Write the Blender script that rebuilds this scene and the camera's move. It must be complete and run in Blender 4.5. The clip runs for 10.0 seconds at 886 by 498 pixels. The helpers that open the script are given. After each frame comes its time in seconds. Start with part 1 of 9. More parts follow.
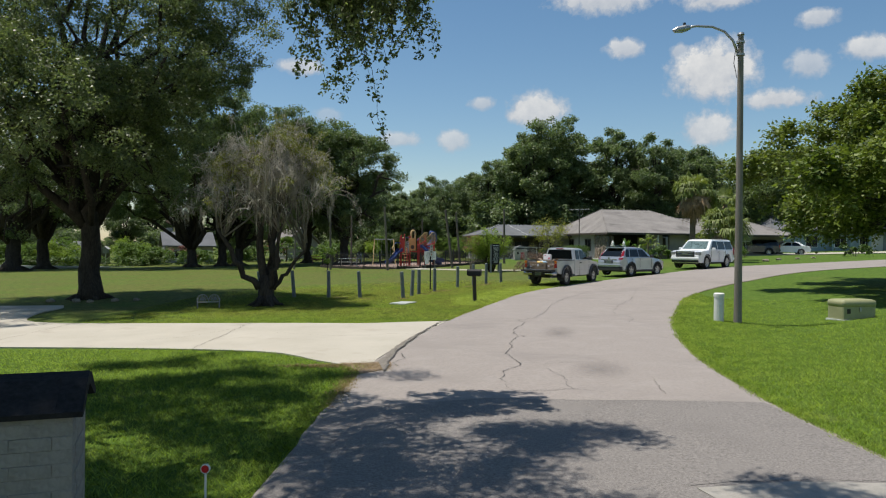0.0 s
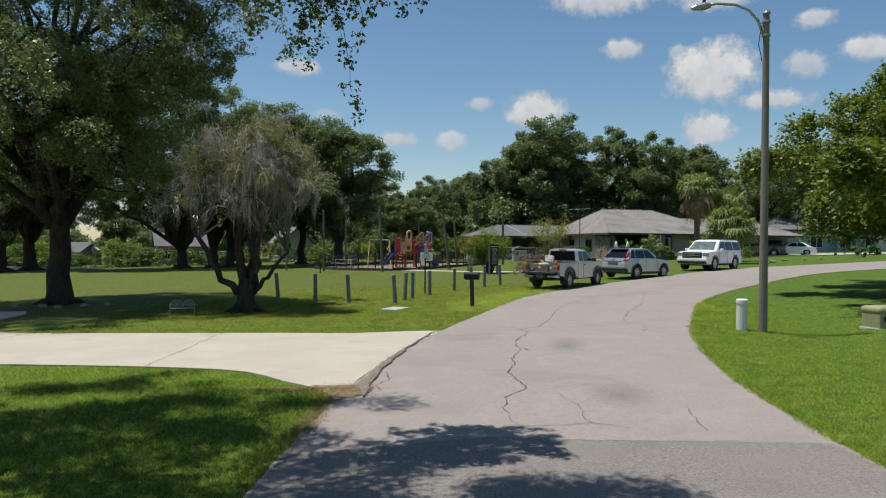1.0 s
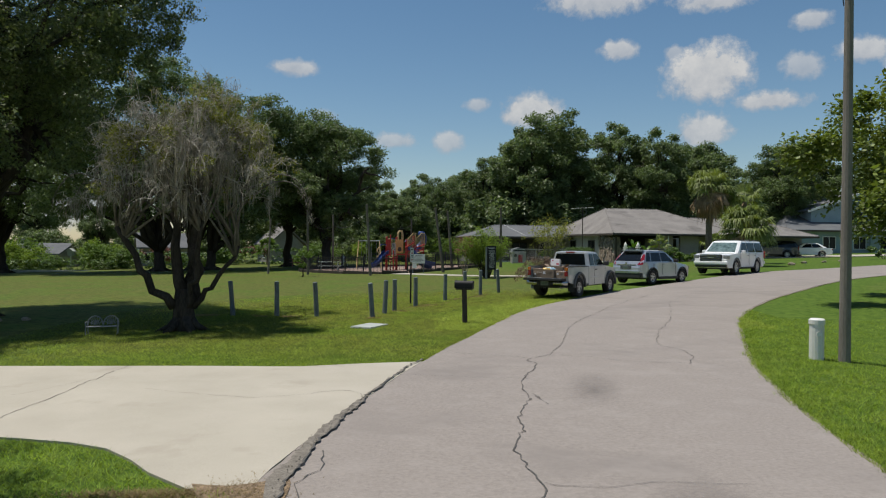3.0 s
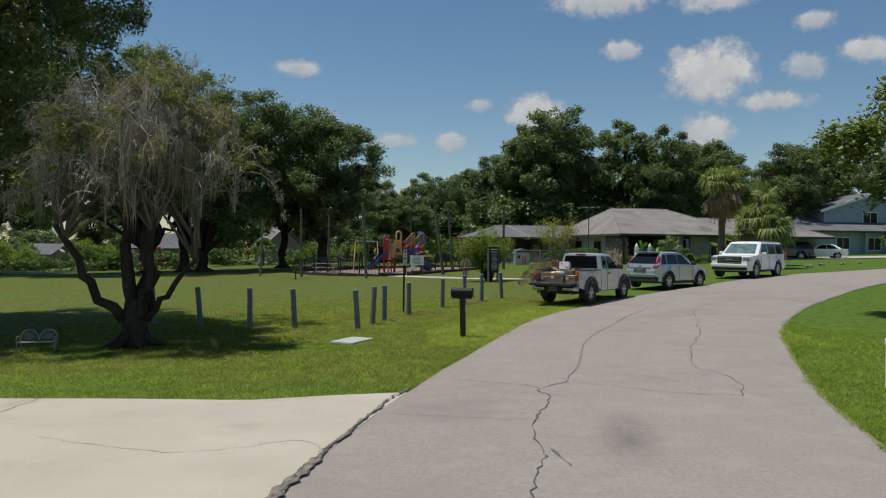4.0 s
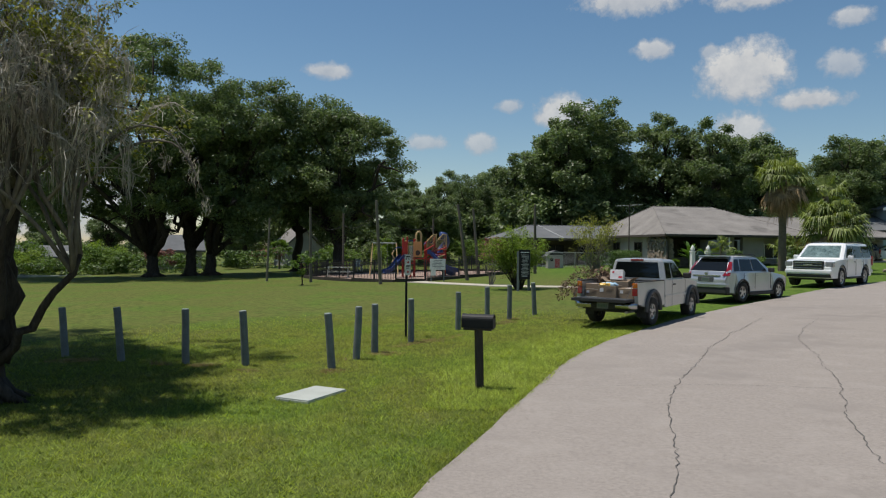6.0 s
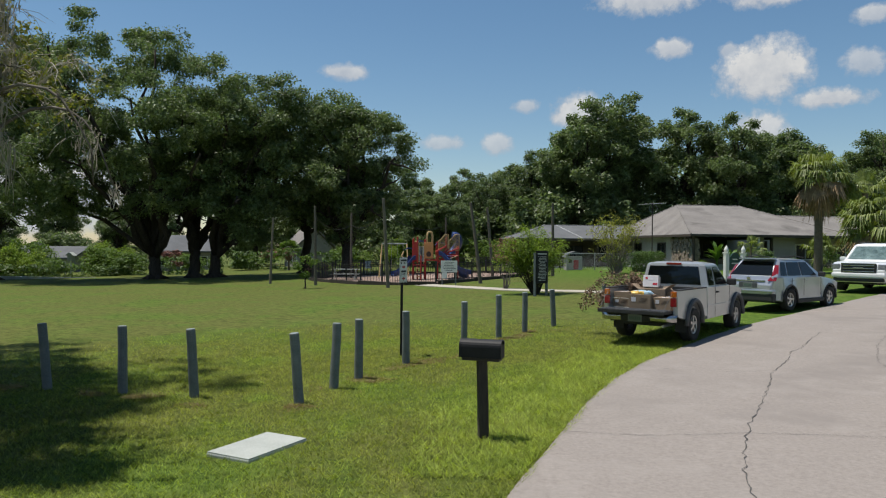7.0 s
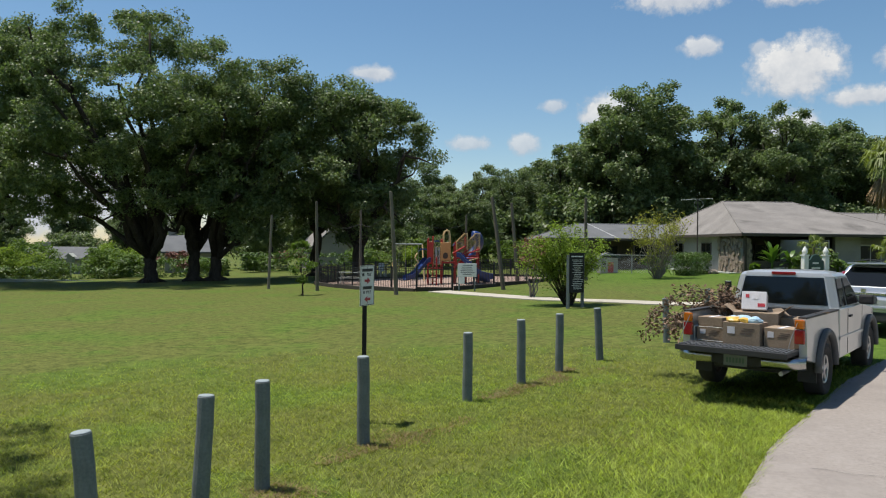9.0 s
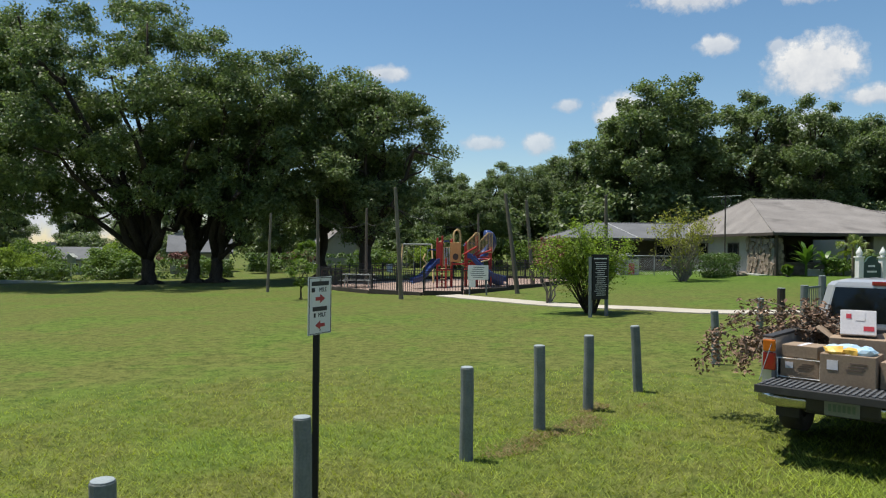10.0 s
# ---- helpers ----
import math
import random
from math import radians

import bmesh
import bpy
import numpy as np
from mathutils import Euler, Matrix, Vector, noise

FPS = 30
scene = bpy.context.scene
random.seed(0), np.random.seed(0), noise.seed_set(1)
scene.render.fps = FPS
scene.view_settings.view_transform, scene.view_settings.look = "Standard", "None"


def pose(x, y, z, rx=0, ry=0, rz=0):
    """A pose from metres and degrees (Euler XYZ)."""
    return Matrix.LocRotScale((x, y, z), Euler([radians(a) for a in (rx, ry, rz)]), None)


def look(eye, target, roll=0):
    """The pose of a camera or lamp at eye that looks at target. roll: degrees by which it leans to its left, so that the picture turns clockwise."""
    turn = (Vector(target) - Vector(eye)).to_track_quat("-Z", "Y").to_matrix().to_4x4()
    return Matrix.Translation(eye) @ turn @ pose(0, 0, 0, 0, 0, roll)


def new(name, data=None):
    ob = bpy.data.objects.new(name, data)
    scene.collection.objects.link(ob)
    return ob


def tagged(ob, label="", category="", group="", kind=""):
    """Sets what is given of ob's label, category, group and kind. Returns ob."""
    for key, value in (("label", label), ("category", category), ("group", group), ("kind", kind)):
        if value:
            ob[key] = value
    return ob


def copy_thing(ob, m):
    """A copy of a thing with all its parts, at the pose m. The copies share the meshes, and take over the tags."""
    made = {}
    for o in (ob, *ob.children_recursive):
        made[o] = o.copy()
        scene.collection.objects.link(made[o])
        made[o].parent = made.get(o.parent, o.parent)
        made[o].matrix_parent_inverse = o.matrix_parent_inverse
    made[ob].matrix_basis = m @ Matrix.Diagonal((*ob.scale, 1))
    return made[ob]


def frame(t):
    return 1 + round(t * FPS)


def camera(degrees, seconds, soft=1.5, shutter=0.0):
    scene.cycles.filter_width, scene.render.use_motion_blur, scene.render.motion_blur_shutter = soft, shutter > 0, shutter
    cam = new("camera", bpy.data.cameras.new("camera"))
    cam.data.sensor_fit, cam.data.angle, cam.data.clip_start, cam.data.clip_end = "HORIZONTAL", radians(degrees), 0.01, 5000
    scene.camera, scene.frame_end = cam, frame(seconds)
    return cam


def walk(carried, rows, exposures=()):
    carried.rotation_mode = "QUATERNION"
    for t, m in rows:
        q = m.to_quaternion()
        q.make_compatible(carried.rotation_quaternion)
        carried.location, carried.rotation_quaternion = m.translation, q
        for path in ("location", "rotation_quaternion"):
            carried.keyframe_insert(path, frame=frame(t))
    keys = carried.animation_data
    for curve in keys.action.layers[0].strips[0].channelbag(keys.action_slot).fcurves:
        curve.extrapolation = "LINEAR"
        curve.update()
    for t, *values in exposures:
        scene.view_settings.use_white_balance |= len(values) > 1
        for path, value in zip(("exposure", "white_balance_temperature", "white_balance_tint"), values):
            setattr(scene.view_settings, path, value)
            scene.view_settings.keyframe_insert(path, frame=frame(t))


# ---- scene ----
U = 1.1                               # the plan below is drawn in units of 1.1 m
cam = camera(62.6, 10.0, soft=1.15)
METRES, EYE, TILT, LEAN, TURN = 25.582, 2.2, 0.0, 0.0, 0.0
ROWS = [
    (0.0, 0.0, 0.0, 0.0, 0.0, -0.41, -0.64),
    (0.5, 0.0019, 0.0375, 0.0002, -0.08, -0.39, -0.62),
    (1.0, 0.004, 0.0758, 0.0005, -0.15, -0.37, -0.63),
    (1.5, 0.0064, 0.1148, 0.0009, -0.22, -0.35, -0.62),
    (2.0, 0.0088, 0.1534, 0.0012, -0.3, -0.33, -0.62),
    (2.5, 0.0123, 0.1982, 0.0016, -0.38, -0.32, -0.62),
    (4.0, 0.0236, 0.3489, 0.003, -0.18, -0.26, -0.65),
    (4.5, 0.0275, 0.4026, 0.0038, 0.13, -0.24, -0.66),
    (5.0, 0.0307, 0.4568, 0.0043, 0.63, -0.22, -0.66),
    (5.5, 0.0342, 0.5116, 0.0048, 1.38, -0.2, -0.63),
    (7.0, 0.0452, 0.6735, 0.0066, 3.45, -0.17, -0.58),
    (7.5, 0.048, 0.727, 0.007, 3.97, -0.16, -0.57),
    (8.0, 0.0502, 0.781, 0.0073, 4.48, -0.16, -0.59),
    (8.5, 0.0513, 0.8353, 0.0072, 5.01, -0.15, -0.57),
    (9.0, 0.0514, 0.8896, 0.0073, 5.55, -0.15, -0.58),
    (9.5, 0.0512, 0.9445, 0.0086, 6.13, -0.16, -0.57),
    (10.0, 0.0508, 0.9983, 0.0086, 6.69, -0.17, -0.57),
]
walk(cam, [(t, pose(0, 0, EYE, TILT, LEAN, TURN) @ pose(METRES * x, METRES * y, METRES * z, 90 + pitch, roll, yaw)) for t, x, y, z, yaw, pitch, roll in ROWS],
     exposures=[(0.0, 0.36), (1.5, 0.26), (2.5, 0.14), (4.5, 0.0), (5.5, 0.08), (7.5, 0.32), (9.0, 0.49), (10.0, 0.58)])

# ---------------------------------------------------------------- light
SUN_EL, SUN_AZ = 73.0, 168.0          # the sun stands over there, degrees counted from +x towards +y
sun_from = Vector((math.cos(radians(SUN_EL)) * math.cos(radians(SUN_AZ)), math.cos(radians(SUN_EL)) * math.sin(radians(SUN_AZ)), math.sin(radians(SUN_EL))))
sun_lamp = bpy.data.lights.new("sun", "SUN")
sun_lamp.energy, sun_lamp.angle, sun_lamp.color = 4.2, radians(0.55), (1.0, 0.95, 0.87)
sun = new("sun", sun_lamp)
sun.matrix_world = look(sun_from * 200, (0, 0, 0))

world = bpy.data.worlds.new("sky")
scene.world = world
world.use_nodes = True
wn, wl = world.node_tree.nodes, world.node_tree.links
wn.clear()


def wnode(kind, **values):
    n = wn.new(kind)
    for key, value in values.items():
        n.inputs[key].default_value = value
    return n


def wmath(op, a, b=None, clamp=False):
    n = wn.new("ShaderNodeMath")
    n.operation, n.use_clamp = op, clamp
    for i, s in enumerate((a, b)):
        if s is None:
            continue
        if isinstance(s, (int, float)):
            n.inputs[i].default_value = s
        else:
            wl.new(s, n.inputs[i])
    return n.outputs[0]


sky = wn.new("ShaderNodeTexSky")
sky.sky_type, sky.sun_disc = "NISHITA", False
sky.sun_elevation, sky.sun_rotation = radians(SUN_EL), radians(90 - SUN_AZ)
sky.air_density, sky.dust_density, sky.ozone_density = 1.0, 0.3, 1.0
coord = wn.new("ShaderNodeTexCoord")
ROUGH = wnode("ShaderNodeTexNoise", Scale=34.0, Detail=9.0, Roughness=0.66)
FINE = wnode("ShaderNodeTexNoise", Scale=90.0, Detail=6.0, Roughness=0.6)
for n in (ROUGH, FINE):
    wl.new(coord.outputs["Generated"], n.inputs["Vector"])
# fair-weather clouds: azimuth from +y to the right, elevation, half width, half height (degrees), thickness
CLOUDS = [
    (20.3, 12.8, 3.4, 2.5, 1.0), (17.8, 14.3, 0.9, 0.7, 0.7), (24.5, 10.5, 2.9, 0.85, 0.95), (19.9, 8.7, 2.3, 1.5, 0.9),
    (7.2, 10.4, 2.9, 1.6, 0.95), (3.0, 10.9, 1.2, 0.6, 0.7), (13.9, 14.7, 1.7, 0.85, 0.85), (12.1, 18.2, 4.3, 1.2, 0.9),
    (20.6, 17.7, 3.3, 0.9, 0.9), (26.5, 12.7, 1.6, 1.1, 0.7), (27.1, 15.7, 1.4, 0.7, 0.8), (30.2, 13.4, 2.0, 1.0, 0.9), (33.6, 12.6, 2.6, 1.4, 0.9),
    (-11.15, 13.3, 2.1, 0.75, 0.85), (-3.5, 8.1, 2.0, 0.7, 0.7), (0.8, 8.0, 1.5, 1.1, 0.75), (-9.0, 9.8, 1.4, 0.6, 0.4),
    # the last five lie out of view, added for light and reflections
    (-32.0, 6.0, 6.0, 3.0, 0.7), (-40.0, 6.5, 9.0, 4.0, 0.95), (-34.0, 3.5, 12.0, 3.5, 1.0), (44.0, 11.0, 6.0, 2.6, 0.8), (60.0, 18.0, 9.0, 3.5, 0.8), (-65.0, 20.0, 9.0, 4.0, 0.8), (150.0, 25.0, 14.0, 6.0, 0.8), (-140.0, 22.0, 12.0, 5.0, 0.8),
]
cover, shade = None, None
for az, el, hw, hh, thick in CLOUDS:
    a, e = radians(az), radians(el)
    centre = Vector((math.sin(a) * math.cos(e), math.cos(a) * math.cos(e), math.sin(e)))
    side = Vector((math.cos(a), -math.sin(a), 0))
    up = side.cross(centre)
    dots = []
    for axis, half in ((side, hw), (up, hh)):
        d = wn.new("ShaderNodeVectorMath")
        d.operation = "DOT_PRODUCT"
        wl.new(coord.outputs["Generated"], d.inputs[0])
        d.inputs[1].default_value = axis / math.sin(radians(half))
        dots.append(d.outputs["Value"])
    f = wn.new("ShaderNodeVectorMath")
    f.operation = "DOT_PRODUCT"
    wl.new(coord.outputs["Generated"], f.inputs[0])
    f.inputs[1].default_value = centre
    ahead = wmath("GREATER_THAN", f.outputs["Value"], 0.2)
    r = wmath("ADD", wmath("POWER", wmath("ABSOLUTE", dots[0]), 2.0), wmath("POWER", wmath("ABSOLUTE", dots[1]), 2.0))
    body = wmath("MULTIPLY", wmath("SUBTRACT", 1.0, wmath("SQRT", r)), ahead)
    body = wmath("ADD", body, wmath("MULTIPLY", wmath("SUBTRACT", ROUGH.outputs["Fac"], 0.5), 1.35))
    body = wmath("ADD", body, wmath("MULTIPLY", wmath("SUBTRACT", FINE.outputs["Fac"], 0.5), 0.6))
    here = wmath("MULTIPLY", wmath("MULTIPLY", body, 2.1, True), wmath("MULTIPLY", ahead, thick))
    here = wmath("MULTIPLY", here, wmath("LESS_THAN", r, 3.2))
    cover = here if cover is None else wmath("MAXIMUM", cover, here)
    low = wmath("MULTIPLY", here, wmath("ADD", wmath("ADD", wmath("MULTIPLY", dots[1], 0.45), wmath("MULTIPLY", wmath("SUBTRACT", ROUGH.outputs["Fac"], 0.5), 1.6)), 0.55, True))
    shade = low if shade is None else wmath("MAXIMUM", shade, low)
cloud_tone = wn.new("ShaderNodeMix")
cloud_tone.data_type = "RGBA"
wl.new(shade, cloud_tone.inputs["Factor"])
cloud_tone.inputs["A"].default_value, cloud_tone.inputs["B"].default_value = (4.3, 4.7, 5.3, 1), (7.4, 7.4, 7.3, 1)
sky_mix = wn.new("ShaderNodeMix")
sky_mix.data_type = "RGBA"
wl.new(cover, sky_mix.inputs["Factor"])
deep = wnode("ShaderNodeHueSaturation", Hue=0.4945, Saturation=1.16, Value=1.0)
wl.new(sky.outputs[0], deep.inputs["Color"])
wl.new(deep.outputs[0], sky_mix.inputs["A"])
wl.new(cloud_tone.outputs["Result"], sky_mix.inputs["B"])
background = wnode("ShaderNodeBackground", Strength=0.081)
wl.new(sky_mix.outputs["Result"], background.inputs["Color"])
out = wn.new("ShaderNodeOutputWorld")
wl.new(background.outputs[0], out.inputs["Surface"])


# ---------------------------------------------------------------- materials
def material(name, low, high, scale=4.0, rough=0.8, metal=0.0, bump=0.0, fine=60.0, spot=None, spot_scale=0.6, spot_at=0.55, random_tint=0.0, island=0.0, coat=0.0, translucent=0.0, specular=0.5, glow=None, stretch=None, dry=None, through_tint=(1.25, 1.3, 0.6), crisp=0.17, blotch=None):
    """Two tones mixed by a coarse and a fine noise, an optional third tone in patches, relief, and a tint that differs from piece to piece."""
    m = bpy.data.materials.new(name)
    m.use_nodes = True
    nodes, links = m.node_tree.nodes, m.node_tree.links
    shader = nodes["Principled BSDF"]
    place = nodes.new("ShaderNodeTexCoord")
    source = place.outputs["Object"]
    if stretch:
        mapping = nodes.new("ShaderNodeMapping")
        mapping.inputs["Scale"].default_value = stretch
        links.new(source, mapping.inputs["Vector"])
        source = mapping.outputs["Vector"]

    def noise_node(sc, detail):
        n = nodes.new("ShaderNodeTexNoise")
        n.inputs["Scale"].default_value, n.inputs["Detail"].default_value, n.inputs["Roughness"].default_value = sc, detail, 0.6
        links.new(source, n.inputs["Vector"])
        return n.outputs["Fac"]

    def mix(fac, a, b, kind="MIX"):
        n = nodes.new("ShaderNodeMix")
        n.data_type, n.blend_type = "RGBA", kind
        for sock, value in (("Factor", fac), ("A", a), ("B", b)):
            target = n.inputs[sock] if sock != "Factor" else n.inputs[0]
            if isinstance(value, (int, float)):
                target.default_value = value
            elif isinstance(value, tuple):
                target.default_value = (*value, 1)
            else:
                links.new(value, target)
        return n.outputs["Result"]

    def spread(value, lo, hi):
        n = nodes.new("ShaderNodeMapRange")
        links.new(value, n.inputs["Value"])
        n.inputs["From Min"].default_value, n.inputs["From Max"].default_value = lo, hi
        return n.outputs["Result"]

    coarse, grain = noise_node(scale, 4.0), noise_node(fine, 3.0)
    both = nodes.new("ShaderNodeMath")
    both.operation = "ADD"
    half = nodes.new("ShaderNodeMath")
    half.operation, half.inputs[1].default_value = "MULTIPLY", 0.5
    links.new(coarse, both.inputs[0])
    links.new(grain, both.inputs[1])
    links.new(both.outputs[0], half.inputs[0])
    colour = mix(spread(half.outputs[0], 0.5 - crisp, 0.5 + crisp), low, high)
    if spot:
        colour = mix(spread(noise_node(spot_scale, 5.0), spot_at, spot_at + 0.14), colour, spot)
    if blotch:
        # broad faint stains, drawn out along one way
        tone2, scale2, at2, soft2, much = blotch
        part_of = nodes.new("ShaderNodeMath")
        part_of.operation, part_of.inputs[1].default_value = "MULTIPLY", much
        links.new(spread(noise_node(scale2, 6.0), at2, at2 + soft2), part_of.inputs[0])
        colour = mix(part_of.outputs[0], colour, tone2)
    if dry:
        # drier turf away from the house lawns, with a soft uneven border
        xyz = nodes.new("ShaderNodeSeparateXYZ")
        links.new(source, xyz.inputs[0])
        away = nodes.new("ShaderNodeMath")
        away.operation, away.inputs[1].default_value = "MULTIPLY_ADD", 7.0
        links.new(noise_node(0.3, 3.0), away.inputs[0])
        links.new(xyz.outputs["Y"], away.inputs[2])
        def calc(op, a, b):
            n = nodes.new("ShaderNodeMath")
            n.operation = op
            for i, q in enumerate((a, b)):
                if isinstance(q, (int, float)):
                    n.inputs[i].default_value = q
                else:
                    links.new(q, n.inputs[i])
            return n.outputs[0]

        across = calc("SUBTRACT", xyz.outputs["X"], calc("MULTIPLY", calc("MAXIMUM", calc("SUBTRACT", xyz.outputs["Y"], 38.0), 0.0), 0.75))
        side = calc("MAXIMUM", spread(xyz.outputs["X"], 7.5, 4.5), calc("MULTIPLY", spread(across, 7.5, 4.5), spread(away.outputs[0], 73.0, 60.0)))
        both_ways = nodes.new("ShaderNodeMath")
        both_ways.operation = "MULTIPLY"
        links.new(spread(away.outputs[0], 22.0, 26.5), both_ways.inputs[0])
        links.new(side, both_ways.inputs[1])
        worn = mix(spread(half.outputs[0], 0.5 - crisp, 0.5 + crisp), *dry)
        # fresher green patches among the worn turf
        fresh = mix(spread(noise_node(0.28, 5.0), 0.47, 0.66), worn, mix(0.75, worn, colour))
        colour = mix(both_ways.outputs[0], colour, mix(spread(noise_node(1.1, 4.0), 0.52, 0.72), fresh, mix(0.8, fresh, colour)))
    if random_tint or island:
        if island:
            g = nodes.new("ShaderNodeNewGeometry")
            value, amount = g.outputs["Random Per Island"], island
        else:
            g = nodes.new("ShaderNodeObjectInfo")
            value, amount = g.outputs["Random"], random_tint
        tone = nodes.new("ShaderNodeHueSaturation")
        ramp = nodes.new("ShaderNodeMapRange")
        ramp.inputs["To Min"].default_value, ramp.inputs["To Max"].default_value = 1 - amount, 1 + amount
        links.new(value, ramp.inputs["Value"])
        links.new(ramp.outputs["Result"], tone.inputs["Value"])
        links.new(colour, tone.inputs["Color"])
        colour = tone.outputs["Color"]
    links.new(colour, shader.inputs["Base Color"])
    shader.inputs["Roughness"].default_value, shader.inputs["Metallic"].default_value = rough, metal
    shader.inputs["Coat Weight"].default_value = coat
    shader.inputs["Specular IOR Level"].default_value = specular
    if glow:
        shader.inputs["Emission Color"].default_value, shader.inputs["Emission Strength"].default_value = (*glow[:3], 1), glow[3]
    if bump:
        b = nodes.new("ShaderNodeBump")
        b.inputs["Strength"].default_value, b.inputs["Distance"].default_value = 1.0, bump
        links.new(half.outputs[0], b.inputs["Height"])
        links.new(b.outputs["Normal"], shader.inputs["Normal"])
    if translucent:
        t = nodes.new("ShaderNodeBsdfTranslucent")
        links.new(mix(1.0, colour, through_tint, "MULTIPLY"), t.inputs["Color"])
        s = nodes.new("ShaderNodeMixShader")
        s.inputs[0].default_value = translucent
        links.new(shader.outputs[0], s.inputs[1])
        links.new(t.outputs[0], s.inputs[2])
        links.new(s.outputs[0], nodes["Material Output"].inputs["Surface"])
    return m


def glass_material(name, tint, rough=0.02, see=0.35, clear_tint=(0.5, 0.55, 0.55)):
    """Tinted vehicle or window glass: a gloss over a dark see-through sheet."""
    m = bpy.data.materials.new(name)
    m.use_nodes = True
    nodes, links = m.node_tree.nodes, m.node_tree.links
    shader = nodes["Principled BSDF"]
    shader.inputs["Base Color"].default_value, shader.inputs["Roughness"].default_value = (*tint, 1), rough
    clear = nodes.new("ShaderNodeBsdfTransparent")
    clear.inputs[0].default_value = (*clear_tint, 1)
    s = nodes.new("ShaderNodeMixShader")
    s.inputs[0].default_value = see
    links.new(shader.outputs[0], s.inputs[1])
    links.new(clear.outputs[0], s.inputs[2])
    links.new(s.outputs[0], nodes["Material Output"].inputs["Surface"])
    return m


GRASS = material("lawn", (0.032, 0.068, 0.009), (0.118, 0.182, 0.029), scale=5.0, fine=22, rough=0.95, bump=0.008, crisp=0.13, spot=(0.120, 0.138, 0.040), spot_scale=0.35, spot_at=0.6, specular=0.1, dry=((0.044, 0.058, 0.012), (0.150, 0.162, 0.043)))
BLADE = material("grass_blades", (0.094, 0.162, 0.022), (0.228, 0.300, 0.056), scale=2.2, fine=11, rough=0.75, island=0.6, crisp=0.14, translucent=0.5, specular=0.2, dry=((0.106, 0.137, 0.027), (0.256, 0.280, 0.070)))
VERGE = material("verge_blades", (0.155, 0.222, 0.040), (0.335, 0.395, 0.092), scale=2.2, fine=11, rough=0.7, island=0.6, crisp=0.14, translucent=0.5, specular=0.2)
DRY_BLADE = material("withered_grass", (0.17, 0.125, 0.065), (0.32, 0.25, 0.14), scale=1.6, fine=7, rough=0.85, island=0.3, translucent=0.3, specular=0.15)
ASPHALT = material("weathered_asphalt", (0.208, 0.184, 0.166), (0.320, 0.285, 0.258), scale=20, fine=120, rough=0.97, crisp=0.17, spot=(0.228, 0.203, 0.185), spot_scale=0.42, spot_at=0.52, specular=0.25, blotch=((0.335, 0.302, 0.276), 1.7, 0.5, 0.3, 0.55))
ASPHALT_OLD = material("older_asphalt", (0.105, 0.096, 0.089), (0.275, 0.252, 0.231), scale=34, fine=95, rough=0.97, crisp=0.14, spot=(0.20, 0.183, 0.168), spot_scale=0.6, spot_at=0.55, specular=0.25, blotch=((0.15, 0.137, 0.127), 1.3, 0.52, 0.2, 0.5))
CRUMBLE = material("crumbling_asphalt_edge", (0.13, 0.117, 0.10), (0.26, 0.235, 0.20), scale=9, fine=45, rough=0.97, bump=0.02, crisp=0.12, specular=0.2)
TAR = material("crack_tar", (0.06, 0.056, 0.05), (0.11, 0.103, 0.095), rough=0.9)
DRIVE = material("driveway_concrete", (0.36, 0.33, 0.27), (0.46, 0.423, 0.354), scale=0.8, fine=70, rough=0.9, bump=0.003, spot=(0.33, 0.295, 0.24), spot_scale=0.7, spot_at=0.6, specular=0.25)
SAND = material("sandy_shoulder", (0.17, 0.145, 0.11), (0.31, 0.27, 0.215), scale=4, fine=40, rough=0.95, bump=0.01)
DIRT = material("bare_earth", (0.09, 0.062, 0.038), (0.30, 0.215, 0.13), scale=14, crisp=0.11, fine=60, rough=0.95, bump=0.02)
BARK = material("oak_bark", (0.022, 0.018, 0.014), (0.075, 0.062, 0.05), scale=5, fine=26, rough=0.95, bump=0.05, stretch=(1, 1, 0.25), specular=0.15)
BARK_PALE = material("lichen_bark", (0.11, 0.095, 0.077), (0.28, 0.25, 0.21), scale=5, fine=26, rough=0.95, bump=0.03, stretch=(1, 1, 0.3), specular=0.15)
BARK_GREY = material("greyed_branch_bark", (0.085, 0.073, 0.06), (0.215, 0.19, 0.16), scale=5, fine=26, rough=0.95, bump=0.02, stretch=(1, 1, 0.3), specular=0.15)
LEAF_OAK = material("oak_leaves", (0.078, 0.104, 0.034), (0.160, 0.190, 0.078), scale=0.35, fine=2.0, rough=0.45, island=0.5, translucent=0.42, specular=0.55, through_tint=(1.15, 1.25, 0.72))
LEAF_FAR = material("woodland_leaves", (0.070, 0.108, 0.038), (0.185, 0.232, 0.096), scale=0.25, fine=1.5, rough=0.5, island=0.45, translucent=0.36, specular=0.4, through_tint=(1.12, 1.25, 0.72))
LEAF_LIGHT = material("yellow_green_leaves", (0.066, 0.124, 0.020), (0.140, 0.208, 0.038), scale=0.6, fine=4, rough=0.6, island=0.4, translucent=0.35, specular=0.25)
LEAF_OVER = material("thin_oak_leaves", (0.10, 0.108, 0.045), (0.20, 0.205, 0.10), scale=0.5, fine=3.0, rough=0.5, island=0.5, translucent=0.55, specular=0.4, through_tint=(1.3, 1.3, 0.8))
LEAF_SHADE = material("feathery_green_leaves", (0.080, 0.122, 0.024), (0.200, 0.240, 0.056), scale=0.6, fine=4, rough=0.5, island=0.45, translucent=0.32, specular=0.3)
